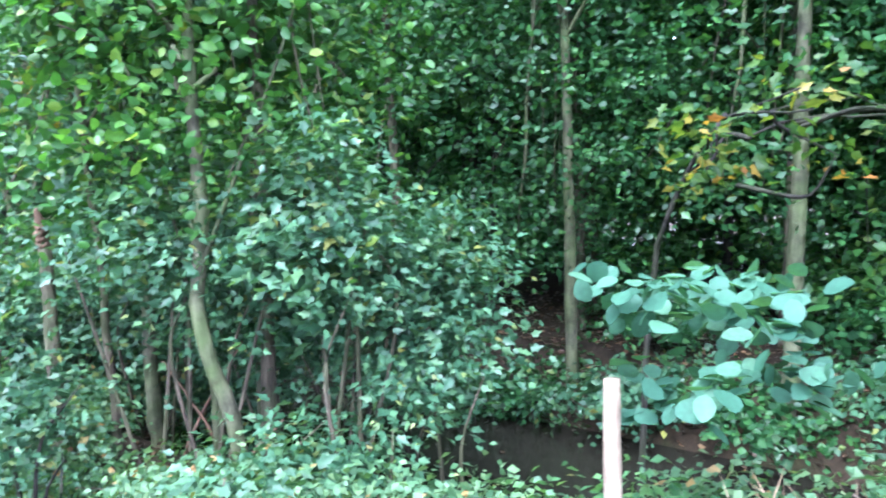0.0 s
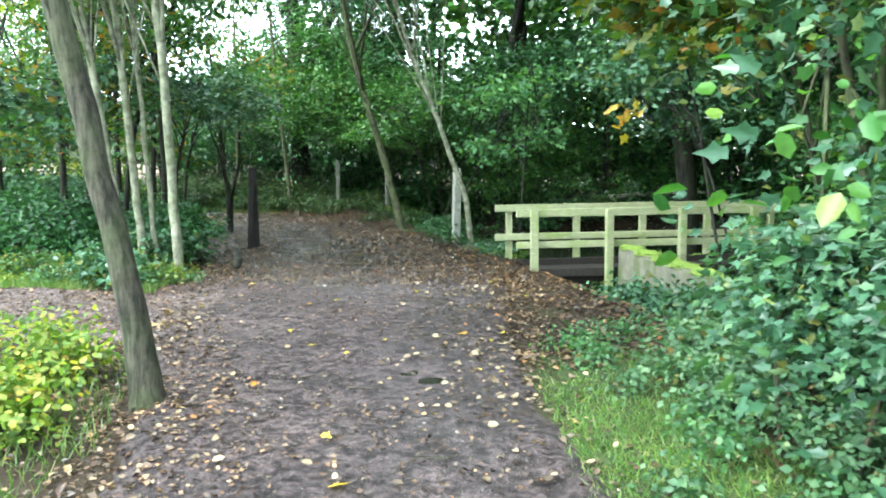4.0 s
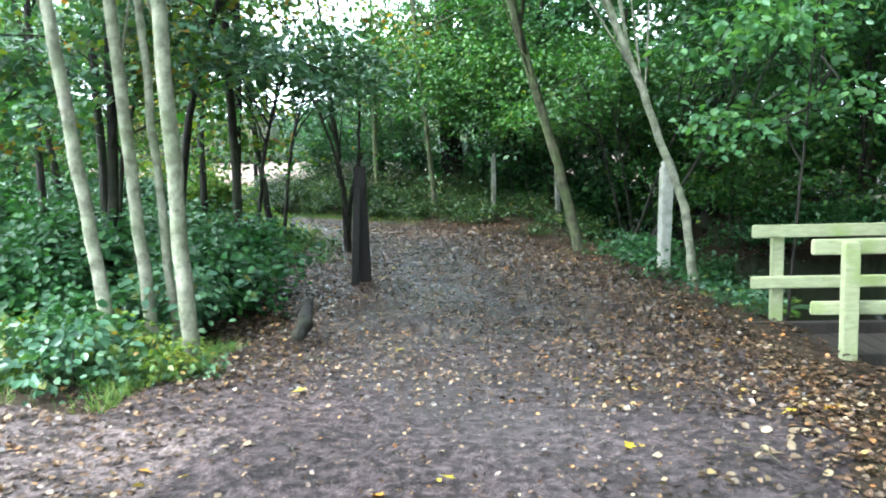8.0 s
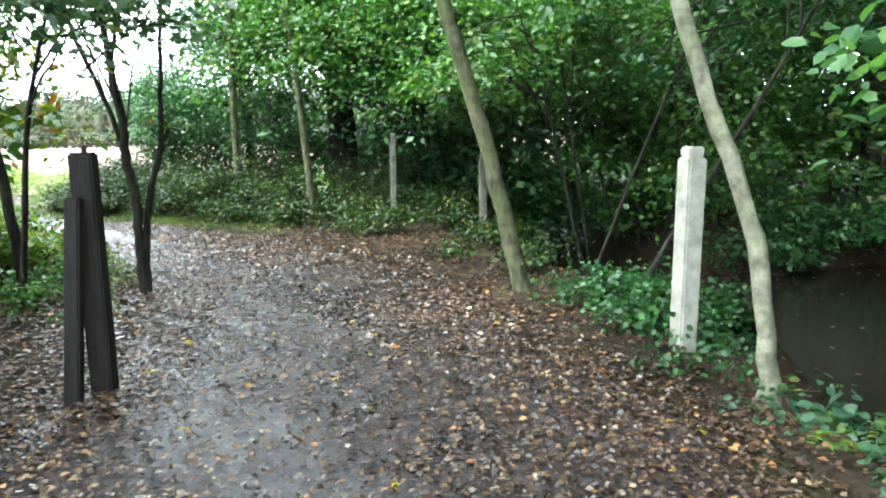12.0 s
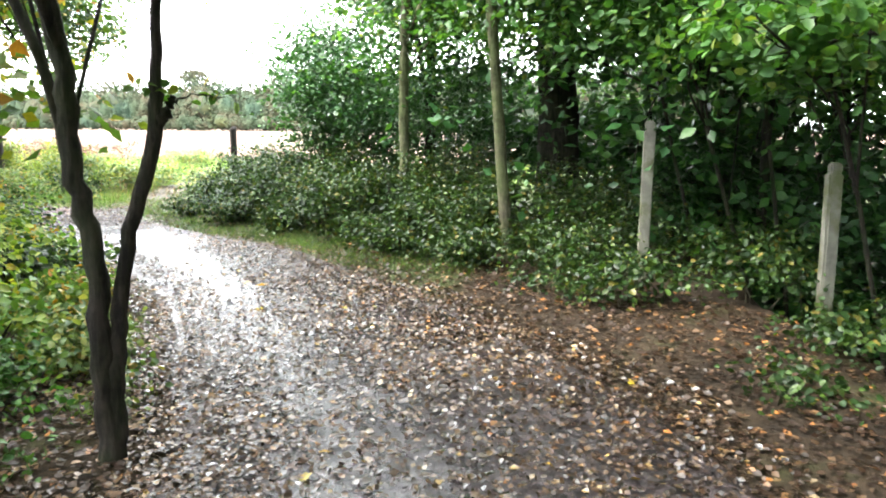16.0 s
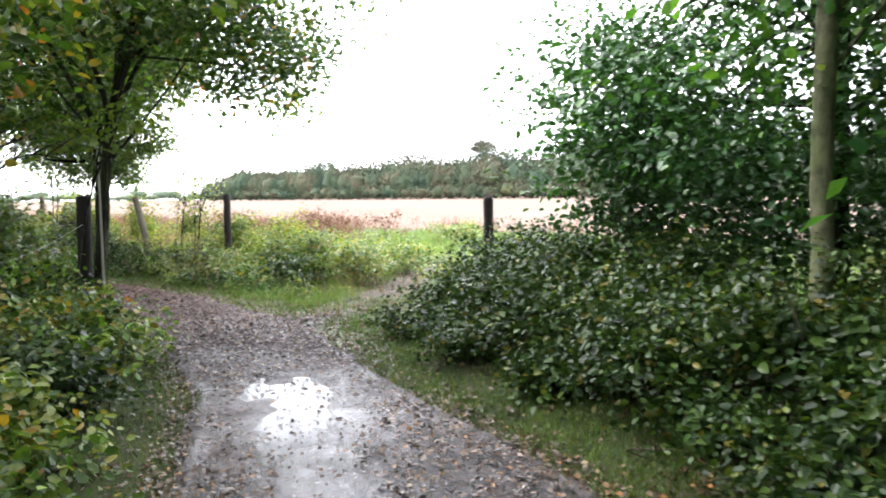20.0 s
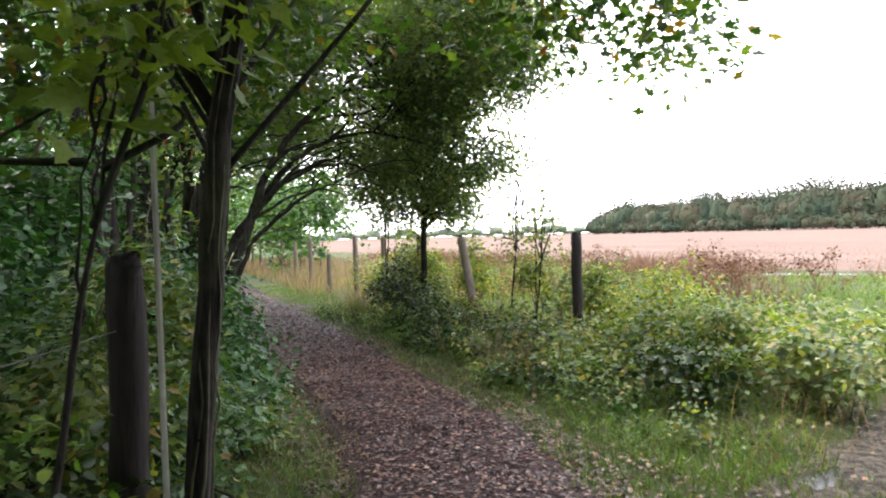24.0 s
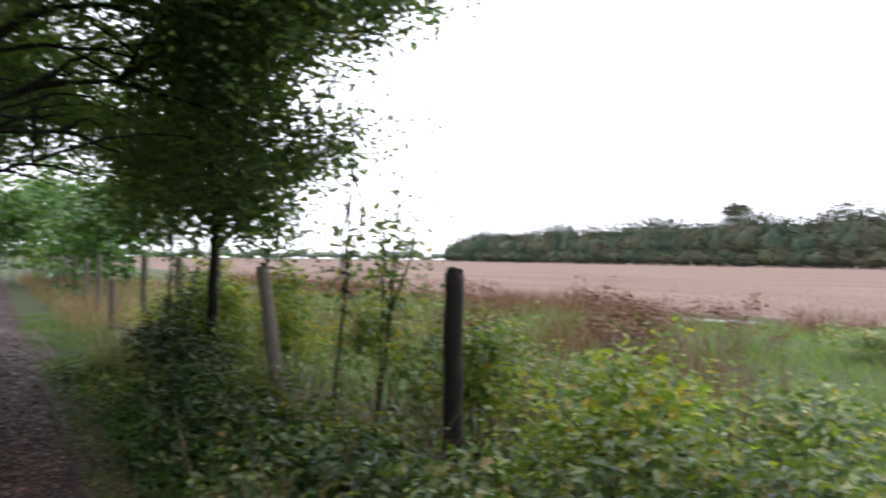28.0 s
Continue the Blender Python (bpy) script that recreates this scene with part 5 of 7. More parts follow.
for x, y, r, h in RIGHT_LOW:
    g = float(land(x, y))
    shrub("bank_plants", "ivy and bramble shoots on the ditch bank", (x, y, g), [((x, y, g + h * 0.4), (r, r, h * 0.55))], int((34 if y < 21 else 60) * r * (h + 0.3)) + 6, 11, 0.056 if y < 21 else 0.045, M_BRAMBLE if y > 21 else M_DEEP if y > 17.5 else M_COOL, M_BARK, "undergrowth", stems=4, spray=0.2, stem_r=0.006, group="bank plants")

for x, y, r, h, m in ((-7.1, 20.9, 0.45, 0.8, M_LIGHT), (-8.2, 21.7, 0.5, 0.8, M_SHOOT), (-8.6, 20.4, 0.8, 1.7, M_SHOOT), (-7.4, 19.9, 0.6, 1.5, M_LIGHT)):
    g = float(land(x, y))
    shrub("hazel_shoots", "fresh green hazel shoots arching over the path edge", (x, y, g), [((x, y, g + h * 0.55), (r, r, h * 0.5))], int(60 * r * h) + 15, 13, 0.07, m, M_BARKDARK, stems=8, spray=0.3, group="hazel shoots")
for x, y, r, h in ((-5.75, 20.0, 0.4, 0.4), (-6.1, 19.5, 0.45, 0.45), (-5.6, 20.75, 0.3, 0.4), (-5.3, 19.2, 0.3, 0.25), (-6.3, 20.4, 0.5, 0.6), (-5.9, 18.7, 0.4, 0.35)):
    g = float(land(x, y))
    shrub("shade_weeds", "green weeds in leaf litter round a twin-stemmed tree", (x, y, g), [((x, y, g + h * 0.3), (r * 0.8, r * 0.8, h * 0.36))], 12, 9, 0.045, (M_WEED, M_GREEN)[int(x * 10) % 2], M_BARK, "weeds", stems=4, spray=0.16, stem_r=0.004, shape="oval", group="shade weeds")
for x, y, r, h in ((1.9, 9.6, 0.5, 0.75), (1.8, 10.6, 0.45, 0.7), (1.65, 11.5, 0.4, 0.65), (1.6, 12.4, 0.35, 0.5), (1.5, 13.2, 0.25, 0.4), (2.6, 9.4, 0.7, 1.0), (3.1, 10.8, 0.5, 0.9), (2.7, 2.2, 0.6, 0.5), (3.0, 3.0, 0.6, 0.5), (3.2, 3.7, 0.6, 0.5), (2.9, 0.4, 0.7, 0.6), (3.4, 1.4, 0.7, 0.5), (3.5, 2.8, 0.7, 0.5), (3.4, 4.2, 0.6, 0.6), (3.2, -0.8, 0.7, 0.6), (3.3, 5.6, 0.6, 0.7), (3.2, 7.2, 0.6, 0.7), (0.9, 4.25, 0.35, 1.45), (0.95, 5.1, 0.3, 0.6)):
    fine = x < 1.2
    g = float(land(x, y))
    shrub("ditch_plants", "ivy and nettles spilling over the ditch edge", (x, y, g), [((x, y, g + h * 0.45), (r, r, h * 0.5))], int(70 * r * h) + 20, 13, 0.052 if fine else 0.07, M_COOL, M_BARKDARK, "undergrowth", stems=5, spray=0.24, shape="lobed" if fine else "oval", group="ditch plants")
# bramble bank on the right of the bend
BANK = [(-7.0, 25.8, 0.4, 0.38), (-8.2, 26.25, 0.4, 0.38), (-9.4, 26.8, 0.42, 0.4), (-6.1, 25.2, 0.38, 0.33), (-5.2, 24.85, 0.4, 0.36), (-10.4, 27.3, 0.38, 0.36), (-6.0, 25.6, 0.7, 0.6), (-6.6, 26.3, 0.9, 0.9), (-7.6, 26.4, 0.8, 0.8), (-7.7, 27.2, 1.0, 1.05), (-8.8, 27.0, 0.8, 0.85), (-8.8, 27.9, 1.0, 1.1), (-9.7, 27.6, 0.7, 0.75), (-9.9, 28.5, 0.9, 1.0), (-10.6, 28.2, 0.5, 0.55), (-6.3, 27.6, 1.0, 1.1), (-5.3, 26.4, 0.9, 0.8), (-4.5, 27.2, 1.0, 0.9), (-10.8, 29.2, 0.7, 0.8), (-9.0, 29.2, 1.0, 1.0)]
for x, y, r, h in BANK:
    g = float(land(x, y))
    shrub("bramble", "glossy dark green bramble bush in a sprawling bank", (x, y, g), [((x, y, g + h * 0.42), (r, r, h * 0.58))], int(170 * r * h) + 40, 13, 0.05, M_BRAMBLE, M_BARK, "bramble", stems=9, shape="oval" if y < 26.5 else "kite", spray=0.2, stem_r=0.007, tilt=0.85, group="bramble bank")
LEFT_BRAMBLE = [(-8.3, 22.4, 0.6, 0.6), (-9.0, 23.0, 0.6, 0.65), (-9.7, 23.4, 0.6, 0.7), (-10.4, 23.9, 0.6, 0.75), (-11.2, 24.2, 0.6, 0.8), (-11.6, 24.8, 0.45, 0.55), (-12.1, 24.4, 0.7, 0.9), (-9.6, 22.4, 0.8, 0.9), (-11.0, 23.2, 0.9, 1.1), (-12.4, 23.6, 0.9, 1.2), (-7.3, 21.8, 0.5, 0.5), (-6.5, 21.3, 0.4, 0.35)]
for k, (x, y, r, h) in enumerate(LEFT_BRAMBLE):
    g = float(land(x, y))
    shrub("bramble", "bramble and nettle bank with yellowing leaves beside the path", (x, y, g), [((x, y, g + h * 0.42), (r, r, h * 0.58))], int(130 * r * h) + 30, 13, 0.055, (M_BRAMBLE, M_TURN, M_SCRUB)[k % 3], M_BARK, "bramble", stems=8, spray=0.22, stem_r=0.006, tilt=0.5, group="left brambles", tips=M_LIGHT)


# ---- posts and fences ----
def round_post(name, label, base, top, r, material, group="", sides=10, sink=0.25):
    a, b = np.array(base, float), np.array(top, float)
    root = thing(name, base, label, "post", group)
    o = np.array(base, float)
    d = (b - a) / np.linalg.norm(b - a)
    v, s, l = tube([a - d * sink, (a + b) / 2, b - d * 0.015, b], [r * 1.05, r, r * 0.97, r * 0.8], sides, 0.002)
    hang("shaft", mesh_of("shaft", v - o, s, l, material, True), root)
    return root


def concrete_post(x, y, z0, z1, w, d, lean, stuff=M_CONC):
    root = thing("concrete_post", (x, y, z0), "pale weathered square concrete fence post", "post", "concrete posts")
    beam("shaft", (x, y, z0 - 0.3), (x + lean, y, z1 - 0.05), w, d, stuff, root, up=(1, 0.3, 0), bevel=0.015)
    beam("tapered_top", (x + lean, y, z1 - 0.055), (x + lean * 1.05, y, z1 + 0.02), w * 0.82, d * 0.82, stuff, root, up=(1, 0.3, 0), bevel=0.012)


concrete_post(-0.35, 18.55, -0.2, 1.13, 0.19, 0.13, 0.04)
concrete_post(-3.5, 24.6, -0.2, 1.3, 0.09, 0.09, 0.02, M_OLDCONC)
concrete_post(-2.1, 23.95, -0.3, 1.0, 0.1, 0.1, 0.0, M_OLDCONC)
gp = thing("gate_post", at(-4.0, 17.25), "black weathered timber gate post with a slanting brace", "post")
g = gp.location.z
beam("post", (-3.93, 17.25, g - 0.3), (-3.97, 17.27, 1.2), 0.125, 0.13, M_POSTWOOD, gp, up=(1, 0.2, 0), bevel=0.012)
beam("brace", (-3.99, 16.98, g - 0.15), (-3.965, 17.14, 0.95), 0.08, 0.09, M_POSTWOOD, gp, up=(1, 0.2, 0), bevel=0.01)
RIGHT_POSTS = [(-11.18, 29.26, 0, 1.24), (-17.4, 29.7, 0, 1.32), (-19.6, 29.28, 0.3, 1.3), (-22.8, 29.65, 0, 1.36), (-26.0, 29.9, 0, 1.35), (-27.7, 29.7, 0.05, 1.4), (-29.3, 29.4, 0, 0.97), (-32.8, 29.6, 0, 1.38)]
RIGHT_POSTS += [(-36 - 3.1 * k, 29.7 + 0.02 * k, 0.02 * (k % 3 - 1), 1.3 + 0.05 * (k % 2)) for k in range(9)]
for x, y, lean, top in RIGHT_POSTS:
    round_post("fence_post", "weathered dark round timber fence post at the field edge", at(x + lean, y), (x - lean, y, top), 0.062, M_POSTWOOD if x > -18 else M_GREYPOST, "field fence posts")
LEFT_POSTS = [(-12.42, 25.04, 0.064, 1.28, M_POSTWOOD), (-15.2, 25.05, 0.06, 1.2, M_POSTWOOD), (-18.0, 24.9, 0.06, 1.2, M_GREYPOST), (-21.0, 24.9, 0.06, 1.2, M_GREYPOST), (-13.6, 23.2, 0.06, 1.2, M_GREYPOST)]
for x, y, r, top, m in LEFT_POSTS:
    round_post("hedge_post", "dark old timber fence post in the hedge", at(x, y), (x + 0.02, y + 0.01, top), r, m, "hedge fence posts")
stake = thing("stake", at(-15.12, 25.13), "thin pale stake tied against a dark post", "stake")
beam("shaft", (-15.12, 25.13, -0.2), (-15.12, 25.14, 1.16), 0.025, 0.022, M_PLASTIC, stake, up=(1, 0, 0), bevel=0.003)
stake2 = thing("stake", at(-12.3, 25.15), "thin pale metal strip against a dark post", "stake")
beam("shaft", (-12.3, 25.16, -0.15), (-12.31, 25.15, 1.9), 0.02, 0.012, M_PLASTIC, stake2, up=(1, 0, 0), bevel=0.003)


def wire(points, label):
    v, s, l = tube(points, [0.002, 0.002], 4)
    tagged(hang("fence_wire", mesh_of("fence_wire", v, s, l, M_WIRE, True)), label, "wire", "fence wires")


for z in (0.5, 1.05):
    for a, b in zip(LEFT_POSTS[:3], LEFT_POSTS[1:4]):
        wire([(a[0], a[1], z), ((a[0] + b[0]) / 2, a[1], z - 0.06), (b[0], b[1], z)], "sagging fence wire in the hedge")
    wire([(-12.4, 25.05, z), (-10.6, 23.9, z - 0.15), (-8.6, 22.3, z - 0.2)], "slack fence wire through the brambles")

# ---- the hedge trees that arch over the path ----
def multi_stem(name, label, x, y, fan, blobs, count, leaf, mat, per=15, twigs=120):
    """Stems that fan out of one stool and arch over, each with branches and side shoots. fan: heading, reach, rise, radius."""
    g = float(land(x, y))
    ex = []
    for k, (head, reach, rise, r) in enumerate(fan):
        a = radians(head)
        bx, by = x + 0.34 * math.cos(k * 2.4) * (0.4 + 0.6 * (k % 2)), y + 0.26 * math.sin(k * 2.4)
        pts = []
        for f in np.linspace(0, 1, 8):
            j = 0.0 if f == 0 else 0.05 + 0.05 * f
            out = reach * (0.3 * f + 0.7 * f ** 1.8)
            up = rise * (1 - (1 - f) ** 1.7) - 0.2 * reach * f ** 4
            pts.append((bx + math.cos(a) * out + rnd.uniform(-j, j), by + math.sin(a) * out + rnd.uniform(-j, j), g - 0.12 + up))
        ex.append((pts, [r * 1.1, r * 0.82, r * 0.74, r * 0.64, r * 0.53, r * 0.4, r * 0.25, 0.008]))
        for q in range(9):
            p = pts[rnd.choice((2, 3, 4, 5, 6))]
            b, ln = a + rnd.uniform(-1.5, 1.5), rnd.uniform(0.6, 1.7)
            c, d = math.cos(b) * ln, math.sin(b) * ln
            lift = rnd.uniform(0.05, 0.5) * ln
            rr = r * rnd.uniform(0.16, 0.32)
            side = [p, (p[0] + c * 0.35 + rnd.uniform(-0.06, 0.06), p[1] + d * 0.35, p[2] + lift * 0.7), (p[0] + c * 0.7, p[1] + d * 0.7 + rnd.uniform(-0.08, 0.08), p[2] + lift), (p[0] + c, p[1] + d, p[2] + lift * 0.75)]
            ex.append((side, [rr, rr * 0.75, rr * 0.5, 0.004]))
    stem0, rad0 = ex[0]
    return tree(name, label, stem0, rad0, blobs, count, per, leaf, mat, M_BARKDARK, limbs=4, twigs=twigs, extra=ex[1:], shape="kite", spray=0.3, inner=1.15, gap=-0.6)


multi_stem("hedge_tree", "many-stemmed dark hedge tree arching over the footpath", -20.2, 25.7,
           [(88, 1.0, 6.2, 0.12), (92, 1.5, 5.4, 0.09), (82, 2.0, 4.7, 0.09), (96, 2.6, 4.1, 0.085), (86, 3.2, 3.5, 0.075), (99, 2.7, 3.0, 0.065), (80, 2.0, 2.6, 0.05), (60, 1.2, 5.2, 0.07), (128, 1.3, 5.0, 0.07), (-85, 0.9, 6.0, 0.08), (-50, 1.4, 5.2, 0.06), (30, 1.2, 5.6, 0.055)],
           [((-20.0, 27.4, 5.0), (2.4, 2.2, 1.3)), ((-20.2, 29.1, 3.9), (1.9, 1.2, 1.5)), ((-21.0, 29.3, 2.6), (1.4, 0.75, 1.0)), ((-20.0, 29.4, 2.55), (0.8, 0.55, 0.85)), ((-22.6, 28.6, 3.6), (1.8, 1.3, 1.2)), ((-22.6, 27.4, 4.4), (1.8, 1.6, 1.2)), ((-18.6, 26.4, 4.9), (2.0, 1.4, 1.1)), ((-20.4, 27.3, 3.6), (1.2, 1.2, 0.45)), ((-19.1, 29.1, 4.5), (1.1, 1.0, 1.3)), ((-24.0, 27.2, 3.3), (1.6, 1.2, 0.7)), ((-20.6, 25.2, 3.6), (1.2, 0.7, 1.6))], 2700, 0.062, M_HAW)
multi_stem("hedge_tree", "many-stemmed dark hedge tree with sparse leaves", -18.2, 24.6,
           [(95, 0.4, 6.8, 0.085), (-85, 0.9, 6.4, 0.08), (60, 0.8, 6.2, 0.06), (-60, 1.3, 5.8, 0.06), (110, 0.8, 5.4, 0.055), (-100, 1.4, 5.2, 0.05), (30, 1.4, 4.4, 0.045), (5, 1.9, 3.6, 0.035), (150, 0.8, 5.8, 0.06)],
           [((-17.6, 24.8, 5.6), (2.6, 1.9, 1.6)), ((-16.4, 24.6, 3.9), (1.5, 1.0, 1.1)), ((-17.6, 25.1, 2.4), (1.2, 0.7, 0.9))], 420, 0.066, M_HAW, twigs=170)
multi_stem("hedge_tree", "dark hedge tree with yellowing leaves", -14.8, 23.5,
           [(95, 0.4, 6.0, 0.085), (60, 0.8, 5.4, 0.06), (20, 1.5, 4.6, 0.045), (75, 1.3, 3.9, 0.035), (110, 1.3, 4.8, 0.05), (140, 1.0, 5.8, 0.07), (-120, 0.9, 5.6, 0.06), (-10, 1.9, 3.8, 0.035)],
           [((-14.4, 23.8, 4.7), (2.2, 1.6, 1.7)), ((-14.2, 24.4, 2.7), (1.3, 0.7, 1.1)), ((-13.6, 23.4, 3.5), (1.8, 1.3, 1.7))], 420, 0.068, M_TURN, twigs=170)
multi_stem("hedge_tree", "leafy hedge tree further along the footpath", -25.0, 25.0,
           [(80, 0.5, 7.0, 0.13), (70, 1.6, 5.0, 0.1), (130, 1.6, 5.4, 0.1), (-30, 1.2, 6.0, 0.09)],
           [((-25, 25.6, 5), (3.0, 2.0, 2.2)), ((-26, 26.9, 3.9), (2.6, 1.6, 1.2)), ((-29, 26.4, 4.4), (2.4, 1.8, 1.4)), ((-25.4, 28.1, 3.1), (1.7, 1.1, 0.95)), ((-28.2, 27.7, 3.0), (2.0, 1.3, 0.95)), ((-24.6, 26.6, 3.0), (1.4, 0.8, 0.8))], 900, 0.085, M_GREEN, twigs=60)
HEDGE = [(-13.3, 24.75, 0.6, 1.2), (-14.2, 24.95, 0.55, 1.4), (-13.9, 25.25, 0.35, 0.7), (-14.75, 25.5, 0.36, 1.0), (-15.55, 25.45, 0.45, 1.35), (-16.3, 25.5, 0.42, 1.5), (-14.5, 25.1, 0.4, 1.8), (-15.9, 25.2, 0.5, 1.5), (-16.8, 25.3, 0.55, 1.2), (-17.8, 25.3, 0.6, 1.3), (-18.8, 25.4, 0.7, 1.5), (-20.4, 25.3, 0.8, 1.7), (-22, 25.2, 0.9, 1.8), (-23.8, 25.2, 0.9, 1.7), (-15.2, 24.2, 0.9, 1.2), (-16.6, 24.0, 1.0, 1.4), (-18.2, 23.6, 1.1, 1.6), (-13.9, 24.0, 0.8, 1.4), (-20.2, 23.8, 1.2, 1.8)]
for k, (x, y, r, h) in enumerate(HEDGE):
    g = float(land(x, y))
    shrub("hedge_shrub", "leafy hedge shrub crowding the footpath", (x, y, g), [((x, y, g + h * 0.45), (r, r * 0.8, h * 0.58))], int(95 * r * h) + 26, 13, 0.062, (M_WEED, M_GREEN, M_NETTLE)[k % 3] if y > 24.7 and x > -14.6 else M_DEEP, M_BARKDARK, stems=9, shape="lobed" if y > 24.7 and x > -17.0 else "kite", spray=0.27, tilt=0.5, group="hedge shrubs")
for k in range(13):
    x, y, r, h = -14.9 - k * 0.75, 25.78 + rnd.uniform(-0.08, 0.1), rnd.uniform(0.28, 0.42), rnd.uniform(0.3, 0.7)
    g = float(land(x, y))
    shrub("edge_weeds", "low weeds and ivy spilling from the hedge to the path", (x, y, g), [((x, y, g + h * 0.42), (r, r * 0.8, h * 0.55))], int(70 * r * h) + 26, 11, 0.046, (M_WEED, M_DEEP, M_NETTLE)[k % 3], M_BARK, "weeds", stems=5, spray=0.16, stem_r=0.004, shape="oval", group="hedge edge weeds")
for x, y, z, dx, dy, dz in ((-13.4, 24.75, 0.5, 0.35, 0.1, 0.45), (-13.7, 24.9, 0.25, -0.3, 0.15, 0.4), (-14.0, 24.85, 0.9, 0.4, 0.1, 0.25), (-13.1, 24.7, 1.7, 0.3, 0.12, 0.18), (-13.5, 24.95, 2.0, -0.35, 0.05, 0.1), (-14.4, 25.0, 0.7, 0.2, 0.1, 0.5), (-14.9, 25.1, 1.3, 0.3, 0.05, 0.4)):
    v, s_, l_ = tube([(x, y, z), (x + dx * 0.5 + 0.03, y + dy * 0.5, z + dz * 0.6), (x + dx, y + dy, z + dz)], [0.007, 0.005, 0.002], 5, 0.006)
    tagged(hang("dead_twig", mesh_of("dead_twig", v, s_, l_, M_CUT, True)), "bare pale dead twig caught in the hedge", "twig", "dead twigs")
for k, (x, y, r, h) in enumerate(((-16.6, 24.2, 1.1, 2.8), (-14.9, 23.4, 1.1, 2.8), (-19.0, 23.6, 1.3, 3.2), (-13.2, 22.6, 1.0, 2.4), (-21.5, 24.0, 1.4, 3.4), (-17.5, 22.0, 1.4, 3.2))):
    g = float(land(x, y))
    shrub("hedge_shrub", "tall leafy hedge bush behind the fence", (x, y, g), [((x, y, g + h * 0.5), (r, r * 0.8, h * 0.52))], int(30 * r * h) + 15, 13, 0.085, M_DEEP, M_BARKDARK, stems=7, spray=0.36, shape="kite", group="hedge shrubs")
for k in range(12):
    x, y, r, h = -26.5 - k * 3.2, 24.6 - 0.1 * k, 1.8, 4.0 + (k % 3) * 0.7
    g = float(land(x, y))
    shrub("hedge_shrub", "tall leafy hedge bush further along the footpath", (x, y, g), [((x, y, g + h * 0.48), (r, r * 0.75, h * 0.55))], 150, 14, 0.14, (M_GREEN, M_TURN)[k % 2], M_BARKDARK, stems=5, spray=0.5, shape="kite", group="far hedge bushes")
for k, (x, y, r, h) in enumerate(((-46, 30.8, 1.6, 4), (-50, 31.2, 2.0, 5), (-56, 29.8, 2.4, 6), (-62, 29.6, 2.6, 6), (-64, 27.6, 2.6, 7), (-66, 25, 3.2, 8), (-58, 24.6, 2.8, 7), (-72, 31, 3.4, 8), (-52, 24.4, 2.6, 7), (-34, 25.0, 2.0, 6), (-38, 30.6, 2.0, 5), (-54, 28.6, 2.4, 5.5), (-43, 30.8, 2.2, 5.5))):
    g = float(land(x, y))
    shrub("path_end_bush", "leafy bush closing the far end of the path", (x, y, g), [((x, y, g + h * 0.48), (r, r, h * 0.55))], 120, 14, 0.18, M_GREEN if k < 2 or k > 8 else M_LIGHT, M_BARKDARK, stems=4, spray=0.6, shape="kite", group="far hedge bushes")

# scrub along the field fence
SCRUB = [(-14.6, 29.0, 0.6, 0.6, 0), (-15.4, 28.7, 0.6, 0.5, 1), (-15.6, 29.6, 0.7, 0.75, 2), (-16.3, 29.1, 0.7, 0.7, 2), (-17.1, 28.9, 0.6, 0.6, 0), (-17.9, 29.0, 0.6, 0.65, 1), (-18.6, 28.8, 0.6, 0.6, 0), (-19.3, 29.0, 0.55, 0.6, 1), (-20.6, 28.7, 0.7, 0.55, 1), (-21.4, 29.3, 0.6, 0.8, 2), (-22.4, 29.5, 0.6, 0.9, 2), (-15.0, 29.7, 0.55, 0.95, 2), (-23.5, 29.6, 0.7, 1.1, 0), (-25.0, 29.7, 0.7, 1.0, 2), (-14.9, 30.2, 0.7, 0.6, 2), (-16.6, 30.4, 0.8, 0.8, 2), (-18.3, 30.3, 0.8, 0.8, 2), (-15.9, 28.4, 0.45, 0.35, 0), (-17.2, 28.4, 0.45, 0.35, 1), (-18.5, 28.4, 0.45, 0.3, 0)]
for x, y, r, h, k in SCRUB:
    g = float(land(x, y))
    h *= rnd.uniform(0.95, 1.4) if y > 29.2 else rnd.uniform(0.7, 1.0)
    shrub("scrub", "tangled brambles and weeds along the field fence", (x, y, g), [((x, y, g + h * 0.44), (r, r, h * 0.6))], int(80 * r * h) + 22, 12, 0.052, (M_BRAMBLE, M_WEED, M_SHOOT if rnd.random() < 0.4 else M_WEED)[k], M_BARK, "scrub", stems=8, spray=0.22, stem_r=0.005, tilt=0.5, group="fence scrub", shape="lobed" if k == 2 else "oval", tips=M_SHOOT if k else M_WEED)
for x, y, dx, h in ((-23.6, 29.2, 0.3, 3.0), (-23.9, 29.3, -0.2, 2.6), (-18.5, 29.7, 0.2, 2.2), (-18.9, 29.9, -0.1, 1.8), (-18.2, 29.2, 0.15, 2.3) ):
    tree("fence_sapling", "thin self-sown sapling by the field fence", lean_stem(x, y, dx, 0.1, h), [0.014, 0.01, 0.004], [((x + dx, y, h * 0.75), (0.35, 0.3, h * 0.3))], 22, 8, 0.048, M_SCRUB, M_BARKDARK, limbs=2, twigs=3, sides=6, spray=0.22, group="fence saplings")

